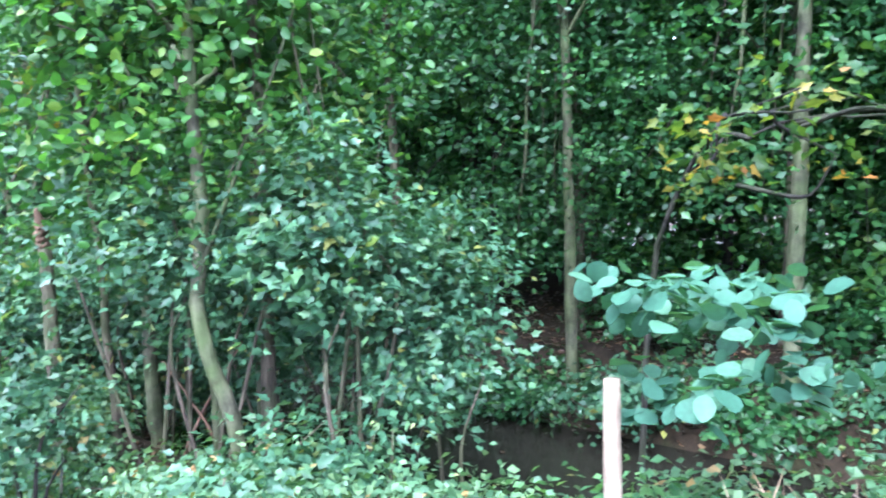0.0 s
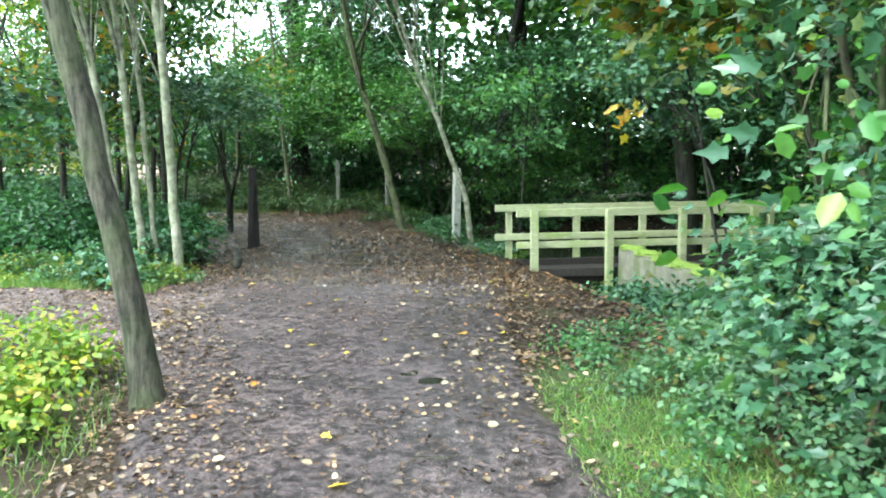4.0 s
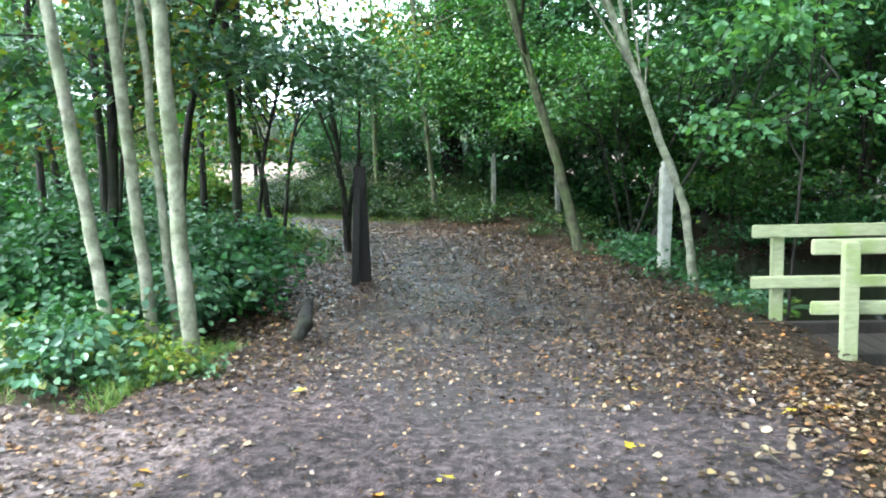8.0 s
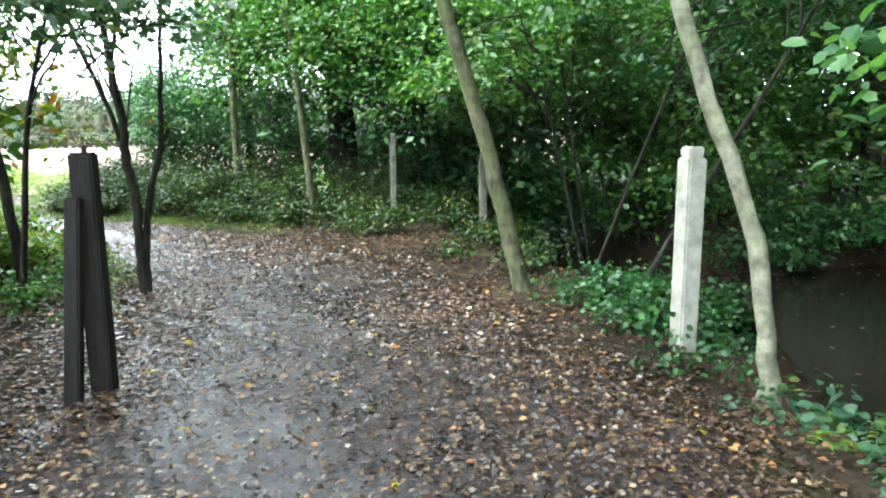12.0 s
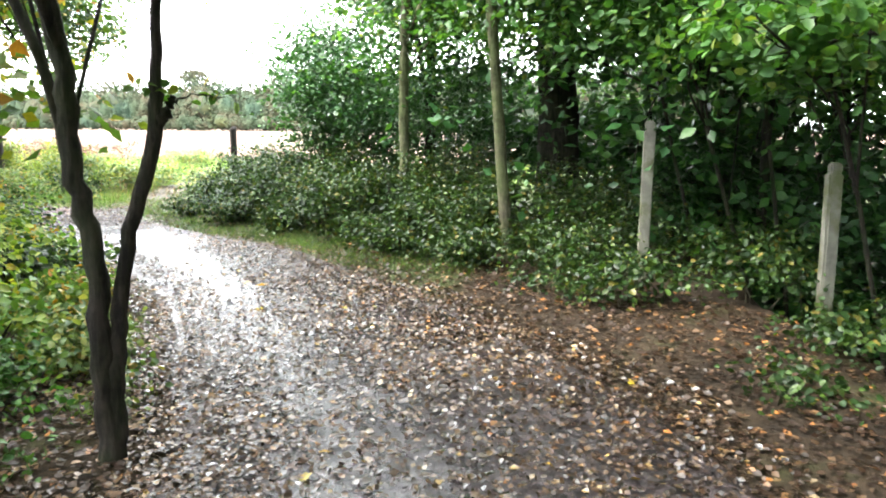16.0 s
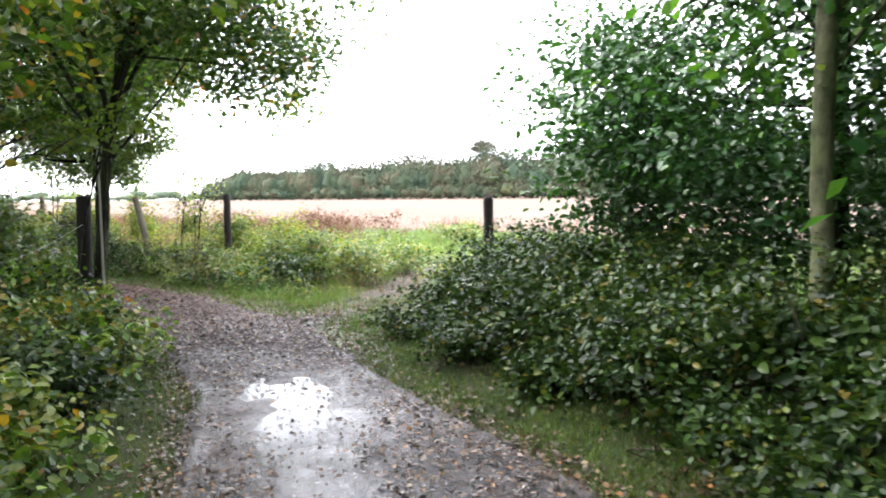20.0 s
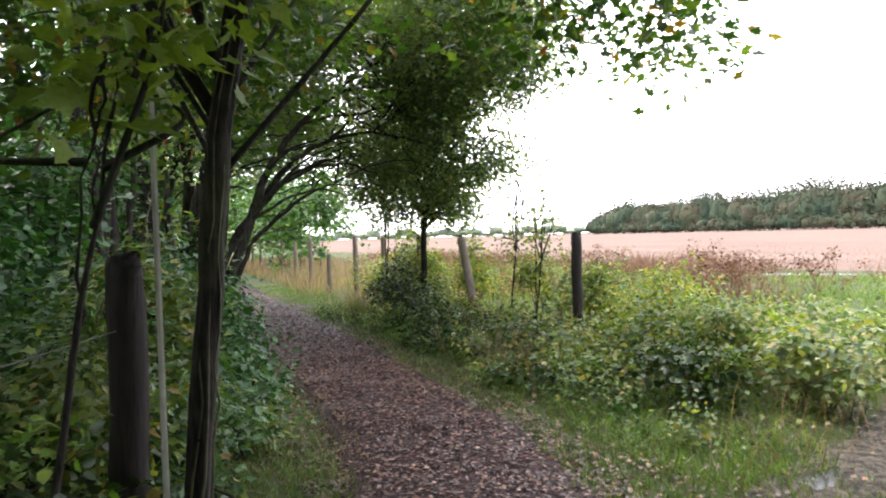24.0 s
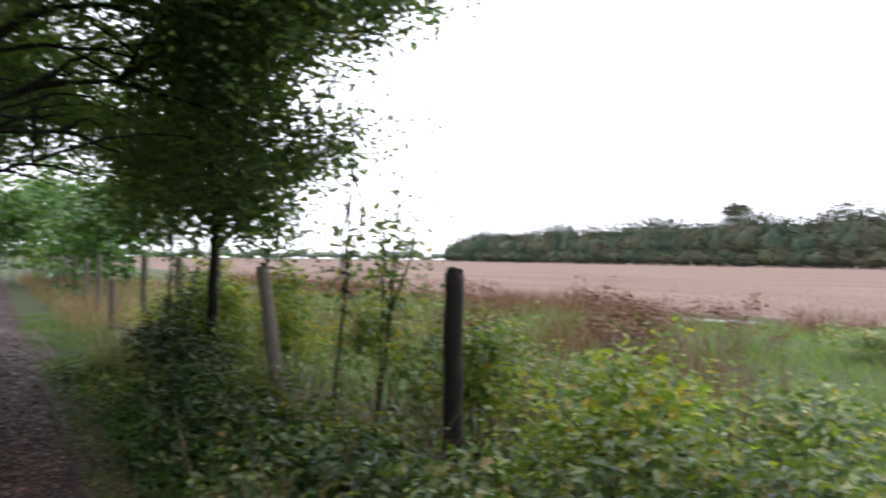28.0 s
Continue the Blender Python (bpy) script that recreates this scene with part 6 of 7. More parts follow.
tree("fence_tree", "small tree with grey-green drooping leaves on the fence line", [at(-21.57, 29.28), (-21.55, 29.28, 1.0), (-21.5, 29.3, 2.0), (-21.3, 29.4, 3.4)], [0.06, 0.052, 0.045, 0.02],
     [((-19.5, 29.4, 2.9), (0.95, 0.65, 1.0)), ((-20.3, 29.6, 3.6), (1.3, 0.8, 1.3)), ((-20.6, 29.4, 2.3), (1.3, 0.6, 0.75)), ((-22.0, 29.4, 2.6), (1.3, 0.7, 1.0)), ((-21.3, 29.0, 4.4), (1.8, 1.3, 1.3)), ((-19.3, 29.2, 4.0), (1.0, 0.9, 1.0)), ((-23.4, 29.0, 2.9), (1.2, 0.8, 1.0)), ((-21.3, 28.6, 2.2), (1.2, 0.5, 0.7)), ((-22.6, 29.2, 1.9), (1.0, 0.5, 0.5)), ((-20.2, 29.3, 1.75), (0.7, 0.4, 0.4)), ((-24.2, 29.0, 2.1), (0.9, 0.6, 0.6)), ((-18.95, 29.65, 3.4), (0.7, 0.5, 1.1)), ((-19.5, 29.9, 4.3), (1.2, 0.7, 1.1))], 1900, 13, 0.06, M_HAW, M_BARKDARK, limbs=9, twigs=70, spray=0.26, shape="kite", inner=1.2, gap=-0.95)
for x, y, r, h in ((-19.0, 30.0, 0.45, 1.2), (-20.5, 29.75, 0.5, 1.2), (-22.4, 29.7, 0.5, 1.4), (-23.2, 29.8, 0.45, 1.4), (-17.8, 30.2, 0.4, 1.1), (-24.4, 29.9, 0.5, 1.5), (-21.2, 30.0, 0.4, 1.6), (-16.0, 29.9, 0.5, 1.0)):
    g = float(land(x, y))
    shrub("fence_shrub", "loose yellow-green shrub with thin stems between fence posts", (x, y, g), [((x, y, g + h * 0.55), (r, r * 0.7, h * 0.5))], int(34 * r * h) + 10, 11, 0.06, M_SHOOT, M_BARKDARK, stems=9, spray=0.2, stem_r=0.007, shape="lobed", group="fence shrubs")
for x, y, r, h in ((-19.0, 28.55, 0.5, 0.6), (-18.2, 28.75, 0.45, 0.55), (-19.9, 28.65, 0.5, 0.6), (-20.8, 28.85, 0.5, 0.75), (-21.7, 29.0, 0.5, 0.9), (-22.7, 29.1, 0.5, 0.9), (-17.4, 28.65, 0.4, 0.5)):
    g = float(land(x, y))
    shrub("dark_bramble", "dark low bramble clump at the grass edge", (x, y, g), [((x, y, g + h * 0.45), (r, r * 0.8, h * 0.55))], 60, 12, 0.05, M_BRAMBLE, M_BARK, "bramble", stems=6, spray=0.2, stem_r=0.005, shape="oval", group="dark brambles")
for k in range(26):
    x, y, r, h = -13.4 - k * 0.42 + rnd.uniform(-0.2, 0.2), 28.25 + rnd.uniform(-0.2, 0.35), rnd.uniform(0.16, 0.34), rnd.uniform(0.12, 0.42)
    g = float(land(x, y))
    shrub("verge_weed", "small weed in the grass below the field fence", (x, y, g), [((x, y, g + h * 0.45), (r, r, h * 0.5))], 12, 9, 0.045, (M_SCRUB, M_HAW, M_GREEN)[k % 3], M_BARK, "weeds", stems=3, spray=0.12, stem_r=0.004, shape="kite", group="verge weeds by the fence")

# added trees: their unseen crowns keep sky light off the pond and bank
for gx0, gy0, cx, cy in ((10.1, 17.2, 6.2, 18.4), (1.0, 26.2, 2.6, 22.8), (3.8, 17.0, 1.2, 18.2)):
    tree("shading_oak", "added oak whose crown, out of view, shades the pond and bank", [at(gx0, gy0), (gx0 * 0.9 + cx * 0.1, gy0 * 0.9 + cy * 0.1, 3.0), (gx0 * 0.6 + cx * 0.4, gy0 * 0.6 + cy * 0.4, 6.5), (cx, cy, 8.6)], [0.2, 0.17, 0.13, 0.05], [((cx, cy, 8.4), (3.8, 3.8, 1.5)), ((cx + 0.5, cy + 0.8, 6.4), (2.6, 2.6, 0.8))], 230, 15, 0.24, M_DEEP, M_BARKDARK, limbs=9, twigs=20, spray=0.6, group="pond oaks")
# ---- background woods: a few kinds of tree, repeated ----
def wood_kind(name, label, h, low, r, count, per, leaf, mat, bark, trunk_r, spray=0.75):
    return tree(name, label, [(0, 0, 0), (0.05, 0.05, h * 0.25), (-0.05, 0.1, h * 0.6), (0.1, 0, h)], [trunk_r, trunk_r * 0.85, trunk_r * 0.6, 0.04],
                [((0, 0, low + (h - low) * 0.35), (r, r, (h - low) * 0.4)), ((0.3, -0.2, low + (h - low) * 0.75), (r * 0.75, r * 0.75, (h - low) * 0.33))], count, per, leaf, mat, bark, limbs=7, twigs=14, spray=spray, group="background woodland trees")


DENSE, INNER = 1.35, 1.2
KINDS = [wood_kind("woodland_tree", "tall woodland tree with a deep green crown", 15, 4.5, 3.6, 260, 15, 0.31, M_DEEP, M_BARK, 0.2),
         wood_kind("woodland_tree", "tall woodland tree with a green crown", 13, 3.0, 3.2, 260, 15, 0.3, M_GREEN, M_BARKDARK, 0.16),
         wood_kind("understorey_tree", "low spreading understorey tree with layered leaves", 6, 0.7, 2.6, 240, 17, 0.125, M_DEEP, M_BARKDARK, 0.07, 0.6),
         wood_kind("understorey_tree", "low understorey tree with fresh green leaves", 5, 0.5, 2.1, 210, 17, 0.118, M_GREEN, M_BARKDARK, 0.06, 0.55)]
SPOTS = []


def plant(k, x, y):
    SPOTS.append((x, y))
    g = float(land(x, y)) - 0.05
    s = rnd.uniform(0.85, 1.2)
    m = Matrix.Translation((x, y, g)) @ pose(0, 0, 0, rnd.uniform(-3, 3), rnd.uniform(-3, 3), rnd.uniform(0, 360)) @ Matrix.Scale(s, 4)
    if k in unplaced:
        unplaced.discard(k)
        KINDS[k].matrix_basis = m
    else:
        copy = copy_thing(KINDS[k], m)
        copy.matrix_basis = m


KINDS.append(wood_kind("edge_tree", "dense leafy tree closing off the wood", 11, 0.4, 3.4, 300, 12, 0.42, M_DEEP, M_BARKDARK, 0.14, 1.0))
KINDS.append(wood_kind("beech_tree", "slender grey beech with layered fine leaves in the wood", 8, 1.5, 1.7, 420, 16, 0.075, M_DEEP, M_GREY, 0.07, 0.5))
KINDS.append(wood_kind("beech_tree", "slender beech with fresh fine leaves in the wood", 7, 1.1, 1.6, 380, 16, 0.07, M_DEEP, M_BARK, 0.055, 0.5))
unplaced = set(range(7))
for x, y in ((15, -4), (17.5, 1), (14.5, 3.5), (17, 7), (14.5, 12.5), (18.5, 12), (14.8, 18), (18, 19.5), (14, 24.5), (17.5, 26), (13, 29), (15, 33), (9, 35), (4, 35.5), (12, -6), (8, -8), (20, -3), (22, 8), (22, 22), (-4, -24), (-26, -10)):
    plant(4, x + rnd.uniform(-0.5, 0.5), y + rnd.uniform(-0.5, 0.5))
for x, y in ((8.8, 9.2), (9.6, 2.2), (7.4, 12), (11.2, 18.5), (10.6, 22.5), (4.4, 27.0), (8.5, 7), (11.5, 15.0), (12.5, 21), (7.5, 26.5), (1.5, 30), (10.5, 2), (12, 11), (11.5, 20), (6, 31), (7, -5), (-1, 34)):
    plant(rnd.choice((0, 1)), x + rnd.uniform(-0.6, 0.6), y + rnd.uniform(-0.6, 0.6))
for x, y in ((6.2, 2.9), (5.9, 4.9), (5.6, 7.2), (6.8, 0.7), (7.3, 5.9), (7.6, 3.6)):
    plant(rnd.choice((5, 6)), x, y)
plant(5, -2.6, 31.8)
plant(6, -4.2, 32.6)
plant(5, -3.0, 29.4)
for k, x, y in ((2, -3.9, 30.4), (2, -2.2, 32.2), (3, -4.6, 33.0), (3, -1.4, 30.6)):
    plant(k, x, y)
for x, y in ((7.6, 7.6), (5.8, 10.4), (5.4, 12.8), (10.6, 19.4), (4.2, 25.6), (2.2, 27.4), (8.6, 14.2), (7.4, 9.4), (9.2, 23.4), (6.4, 16.4), (7.6, 20.6), (9.6, 9.6), (4.6, 28.4), (9.4, 12.2), (10.8, 17), (0.2, 26.8), (-0.9, 28.4), (-2.2, 27.6), (-2.8, 30.4), (8.6, 2.6), (10.5, -0.6), (9.6, 5.2), (12.4, 3.4), (0.8, 32), (1.6, 25.6), (7.2, 24.8), (10.4, 15.6), (11.0, 21.4), (6.2, 27)):
    plant(rnd.choice((2, 3)), x + rnd.uniform(-0.4, 0.4), y + rnd.uniform(-0.4, 0.4))
for x, y in ((-11.5, 20.5), (-13.6, 20.6), (-15.6, 20.8), (-17.6, 20.6), (-19.4, 22.2), (-21.4, 21.6), (-15.0, 22.0), (-24, 22.8)):
    plant(rnd.choice((2, 3)), x, y)
for x, y in ((-16, 21.5), (-20, 21), (-24, 21.8), (-29, 22), (-34, 21.5), (-40, 21), (-47, 22), (-55, 22)):
    plant(1 if x % 2 else 3, x, y)

# ---- far woods, hedges and a lone tall tree ----
def far_crowns(name, label, spots, mat, leaves_per):
    """Rounded crowns side by side: a lumpy body each, with a ragged coat of leaves."""
    bm = bmesh.new()
    bmesh.ops.create_icosphere(bm, subdivisions=2, radius=1)
    ball = np.array([v.co[:] for v in bm.verts])
    tri = np.array([[v.index for v in f.verts] for f in bm.faces])
    bm.free()
    V, F, o = [], [], 0
    Ps, Ns, Ls = [], [], []
    for x, y, h, r in spots:
        size = np.array([r, r, h * 0.48])
        full = lambda d: np.stack([d[:, 0], d[:, 1], np.sign(d[:, 2]) * np.abs(d[:, 2]) ** 0.88], 1)
        lump = 1 + 0.16 * np.sin(ball[:, :1] * 4.3 + x) + 0.14 * np.sin(ball[:, 1:2] * 5.1 + y) + 0.12 * np.sin(ball[:, 2:] * 6.3 + h)
        V.append(np.array([x, y, h * 0.42]) + full(ball) * size * lump * 0.56)
        F.append(tri + o)
        o += len(ball)
        d = rand_dirs(leaves_per)
        lump = 1 + 0.12 * np.sin(d[:, :1] * 4.3 + x) + 0.1 * np.sin(d[:, 1:2] * 5.1 + y) + 0.08 * np.sin(d[:, 2:] * 6.3 + h)
        Ps.append(np.array([x, y, h * 0.52]) + full(d) * size * lump * rng.uniform(0.5, 1.05, (leaves_per, 1)))
        Ns.append(d + np.array([0, 0, 0.5]) + rng.normal(size=(leaves_per, 3)) * 0.25)
        Ls.append(np.full(leaves_per, r * 0.1 + 0.32) * rng.uniform(0.5, 1.3, leaves_per))
    F = np.concatenate(F)
    root = tagged(hang(name, mesh_of(name, np.concatenate(V), [3] * len(F), F.ravel(), mat, True)), label, "woods", kind="stuff")
    P, N, L = np.concatenate(Ps), np.concatenate(Ns), np.concatenate(Ls)
    tagged(hang("outer_leaves", leaf_mesh("outer_leaves", P, rand_dirs(len(P)), N, L, L * 0.8, mat, "kite"), root), kind="stuff")


def polar(yaw, d):
    return -11 - math.sin(radians(yaw)) * d, 25 + math.cos(radians(yaw)) * d


spots = []
for k in range(290):
    f = k / 290
    yaw = 58.6 - f * 62
    d0 = np.interp(yaw, [-5, 10, 30, 45, 58.6], [230, 240, 275, 350, 480])
    for row in range(2):
        x, y = polar(yaw + rnd.uniform(-0.12, 0.12), d0 + row * 14 + rnd.uniform(-4, 4))
        spots.append((x, y, (rnd.uniform(17.0, 21.5) + row * 3.0 + 1.4 * math.sin(k * 0.21)) * min(1, 0.55 + k / 24), rnd.choice((3.8, 5.0, 6.4, 8.0))))
    x, y = polar(yaw + rnd.uniform(-0.15, 0.15), d0 - 5 + rnd.uniform(-4, 4))
    spots.append((x, y, rnd.uniform(4, 9), rnd.uniform(4.0, 5.8)))
far_crowns("far_woods", "long dark belt of mixed autumn woodland beyond the field", spots, M_FAR, 250)
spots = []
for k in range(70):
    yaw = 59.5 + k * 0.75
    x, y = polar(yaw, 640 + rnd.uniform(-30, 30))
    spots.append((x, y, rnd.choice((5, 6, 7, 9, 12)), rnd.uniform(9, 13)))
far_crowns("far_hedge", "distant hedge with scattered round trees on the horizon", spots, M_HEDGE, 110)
lx, ly = polar(38.8, 352)
tree("lone_tree", "tall sparse tree rising above the far woods", [(lx, ly, 0), (lx, ly, 12), (lx + 0.5, ly, 23)], [0.6, 0.45, 0.2], [((lx + 3.6, ly, 23.6), (3.4, 2.6, 2.4)), ((lx - 3.4, ly, 23.4), (3.6, 2.6, 2.2)), ((lx, ly, 25), (3.6, 2.6, 1.8)), ((lx + 1, ly, 20.5), (2.8, 2.4, 2.4))], 260, 14, 0.55, M_FAR, M_BARK, limbs=9, spray=1.2, twigs=30, gap=-1.5)


# low growth on the far bank of the ditch
for x, y, h, m in ((5.9, 0.6, 0.5, M_DEEP), (6.2, 1.8, 0.6, M_COOL), (6.0, 3.0, 0.5, M_DEEP), (5.8, 4.2, 0.7, M_COOL), (5.6, 5.6, 0.6, M_DEEP), (5.5, 6.8, 0.7, M_COOL), (7.0, 2.4, 0.7, M_DEEP), (6.8, 4.4, 0.8, M_DEEP), (7.6, 0.6, 0.8, M_DEEP), (8.2, 3.2, 0.9, M_DEEP), (6.6, -0.6, 0.6, M_COOL), (5.2, 2.4, 0.35, M_DEEP), (5.1, 4.9, 0.35, M_DEEP), (7.8, 5.4, 0.8, M_DEEP)):
    g = float(land(x, y))
    shrub("far_bank_plants", "dark ivy and ferns on the far bank of the ditch", (x, y, g), [((x, y, g + h * 0.4), (0.75, 0.75, h * 0.55))], 55, 12, 0.075, m, M_BARKDARK, "undergrowth", stems=5, spray=0.28, stem_r=0.006, shape="kite", group="far bank plants")
for x, y, h, m in ((2.35, 0.75, 0.6, M_NETTLE), (2.75, 0.95, 0.75, M_NETTLE), (2.2, 1.15, 0.5, M_NETTLE), (3.0, 0.6, 0.8, M_FRESH), (2.6, 1.5, 0.8, M_NETTLE), (1.9, 2.2, 0.5, M_NETTLE), (2.15, 1.75, 0.5, M_FRESH), (1.6, 2.6, 0.45, M_NETTLE), (3.3, 1.0, 0.9, M_NETTLE)):
    g = float(land(x, y))
    shrub("bank_nettles", "nettles and young leaves on the near bank of the ditch", (x, y, g), [((x, y, g + h * 0.5), (0.34, 0.34, h * 0.5))], 60, 12, 0.05, m, M_BARK, "weeds", stems=7, spray=0.16, stem_r=0.005, shape="kite", group="bank nettles")
# bushes closing the wood's far edge and the field's near corner
for x, y, r, h in ((6.0, 28.0, 1.3, 2.2), (7.6, 29.2, 1.4, 2.6), (4.8, 29.8, 1.4, 2.4), (9.2, 28.4, 1.4, 2.4), (8.2, 31.2, 1.5, 2.8), (11.2, 26.4, 1.4, 2.4), (-6.3, 29.9, 1.1, 2.3), (-4.8, 30.3, 1.2, 2.4), (-3.5, 29.6, 1.1, 2.0), (-2.3, 30.8, 1.2, 2.4), (-1.0, 29.6, 1.2, 2.2), (0.5, 31.5, 1.6, 3.0), (2.2, 30.6, 1.5, 2.8), (3.6, 31.6, 1.6, 3.0), (5.4, 32.6, 1.6, 3.0), (1.2, 33.6, 1.8, 3.4), (7.0, 33.6, 1.8, 3.2), (-3.4, 28.2, 0.9, 1.4), (-2.2, 26.9, 0.9, 1.3)):
    g = float(land(x, y))
    shrub("edge_bush", "dark leafy bush at the edge of the wood", (x, y, g), [((x, y, g + h * 0.42), (r, r, h * 0.56))], 95, 13, 0.115, M_DEEP, M_BARKDARK, stems=5, spray=0.42, shape="kite", group="wood edge bushes")
# low growth on the far bank of the pond
for k in range(15):
    a = 0.35 + k * 0.155
    x, y = 5.0 + 5.35 * math.cos(a), 19.5 + 5.6 * math.sin(a)
    g = float(land(x, y))
    shrub("far_bank_plants", "dark ivy and ferns on the far bank of the pond", (x, y, g), [((x, y, g + 0.12), (0.85, 0.6, 0.5))], 42, 12, 0.1, M_DEEP, M_BARKDARK, "undergrowth", stems=4, spray=0.32, stem_r=0.006, shape="kite", group="far bank plants")
# dry seed heads and docks between the fence and the field
for k, (x, y, r, h) in enumerate(((-20.6, 34.2, 0.8, 1.0), (-21.4, 37.5, 1.0, 1.0), (-21.6, 35.6, 0.9, 1.1), (-24.5, 37.4, 1.1, 1.2), (-26.4, 39.8, 0.9, 0.8), (-22.4, 33.2, 0.7, 0.9), (-28, 36, 1.2, 1.2), (-31, 38.5, 1.2, 1.0))):
    g = float(land(x, y))
    shrub("dry_weed_clump", "brown seeded dock and dead weeds in the meadow", (x, y, g), [((x, y, g + h * 0.5), (r, r, h * 0.5))], 26, 8, 0.05, M_DOCK, M_RODBARK, "weeds", stems=22, spray=0.12, stem_r=0.006, shape="kite", group="dry weed clumps")
for k, (x, y, r, h) in enumerate(((-14.6, 31.2, 0.7, 0.7), (-16.8, 32.4, 0.8, 0.6), (-18.8, 32.0, 0.7, 0.6), (-19.6, 38.6, 1.2, 0.6), (-12.6, 31.4, 0.6, 0.6), (-13.9, 29.6, 0.5, 0.8), (-12.9, 30.6, 0.5, 0.55))):
    g = float(land(x, y))
    shrub("meadow_bush", "yellow-green leafy bush standing in the meadow", (x, y, g), [((x, y, g + h * 0.42), (r, r, h * 0.55))], int(90 * r * h) + 20, 12, 0.062, M_SCRUB, M_BARK, stems=8, spray=0.22, stem_r=0.005, shape="kite", group="meadow bushes")


for k in range(30):
    x, y, r, h = -3.75 - k * 0.12, 12.45 + rnd.uniform(0, 0.8), rnd.uniform(0.12, 0.28), rnd.uniform(0.12, 0.4)
    g = float(land(x, y))
    shrub("verge_weed", "small leafy weed in the grass below the pale trees", (x, y, g), [((x, y, g + h * 0.45), (r, r, h * 0.5))], 14, 9, 0.05, (M_NETTLE, M_SHOOT, M_WEED)[k % 3], M_BARK, "weeds", stems=3, spray=0.12, stem_r=0.003, shape="oval", group="verge weeds by the track")
for k in range(22):
    x, y, r, h = rnd.uniform(0.45, 1.25), 4.6 + k * 0.24, rnd.uniform(0.12, 0.26), rnd.uniform(0.1, 0.26)
    g = float(land(x, y))
    shrub("verge_weed", "small leafy weed in the grass beside the thicket", (x, y, g), [((x, y, g + h * 0.45), (r, r, h * 0.5))], 12, 9, 0.04, (M_NETTLE, M_FRESH)[k % 2], M_BARK, "weeds", stems=3, spray=0.1, stem_r=0.003, shape="kite", group="verge weeds by the thicket")


# ---- ferns, a fallen log and a dry tuft ----
def fern(x, y, r, n):
    z = float(land(x, y))
    root = thing("fern", (x, y, z), "arching green fern on the ditch bank", "fern", "ferns")
    for k in range(n):
        a = k / n * 6.283 + rnd.uniform(-0.3, 0.3)
        f = np.linspace(0.12, 1, 15)
        px = np.stack([np.cos(a) * r * f, np.sin(a) * r * f, r * (1.15 * f - 0.85 * f * f)], 1)
        P = np.repeat(px, 2, axis=0)
        side = np.tile([1, -1], 15)[:, None] * np.array([[-math.sin(a), math.cos(a), -0.15]]) + np.array([[math.cos(a), math.sin(a), 0]]) * 0.35
        L = np.repeat(r * 0.3 * np.sin(np.pi * (0.12 + 0.86 * (1 - f))) + 0.01, 2)
        hang("frond", leaf_mesh("frond", P, side, np.tile([[0, 0, 1.0]], (30, 1)) + rng.normal(size=(30, 3)) * 0.12, L, L * 0.42, M_LIGHT if k % 2 else M_COOL, "kite"), root)


for x, y, r, n in ((0.55, 16.25, 0.42, 9), (0.25, 16.9, 0.35, 8), (2.5, 2.4, 0.5, 9), (3.0, 1.7, 0.5, 9), (2.9, 3.2, 0.45, 8), (0.1, 18.2, 0.35, 7), (3.2, 2.3, 0.45, 8), (3.5, 2.9, 0.5, 8), (3.6, 3.8, 0.45, 8)):
    fern(x, y, r, n)
v, s_, l_ = tube([(-3.36, 13.8, -0.06), (-3.42, 14.1, -0.03), (-3.56, 14.5, 0.06)], [0.055, 0.06, 0.05], 10, 0.008)
tagged(hang("fallen_log", mesh_of("fallen_log", v, s_, l_, M_BARKDARK, True)), "short dark log lying at the path edge", "log")
tuft = thing("dry_tuft", at(2.2, 0.86), "bleached tuft of dry grass on the bank", "grass")
n = 500
P = np.array([0, 0, 0.34]) + rng.normal(size=(n, 3)) * np.array([0.16, 0.12, 0.05])
tagged(hang("straw", leaf_mesh("straw", P, rand_dirs(n, 0.3), rand_dirs(n), 0.3, 0.012, M_STRAW, "blade"), tuft), kind="stuff")


# ---- grass, dry stalks and fallen leaves ----
def scatter(n, x0, x1, y0, y1, keep):
    x, y = rng.uniform(x0, x1, n), rng.uniform(y0, y1, n)
    k = keep(x, y)
    return x[k], y[k]


def blades(name, label, x, y, h, w, mat, lean=0.35, tuft=0.0, category="grass"):
    n = len(x)
    P = np.stack([x, y, land(x, y) - 0.01], 1)
    D = np.stack([rng.normal(size=n) * lean, rng.normal(size=n) * lean, np.ones(n)], 1)
    a = rng.uniform(0, 6.283, n)
    N = np.stack([np.cos(a), np.sin(a), np.zeros(n)], 1)
    H = h * rng.uniform(0.45, 1.3, n)
    return tagged(hang(name, leaf_mesh(name, P, D, N, H, np.full(n, w), mat, "blade")), label, category, kind="stuff")


def clumped(x, y, k=2.3, t=0.0):
    return wave(x, y, k, 0.7) + 0.6 * wave(x, y, k * 2.7, 2.2) + rng.normal(size=len(x)) * 0.25 > t


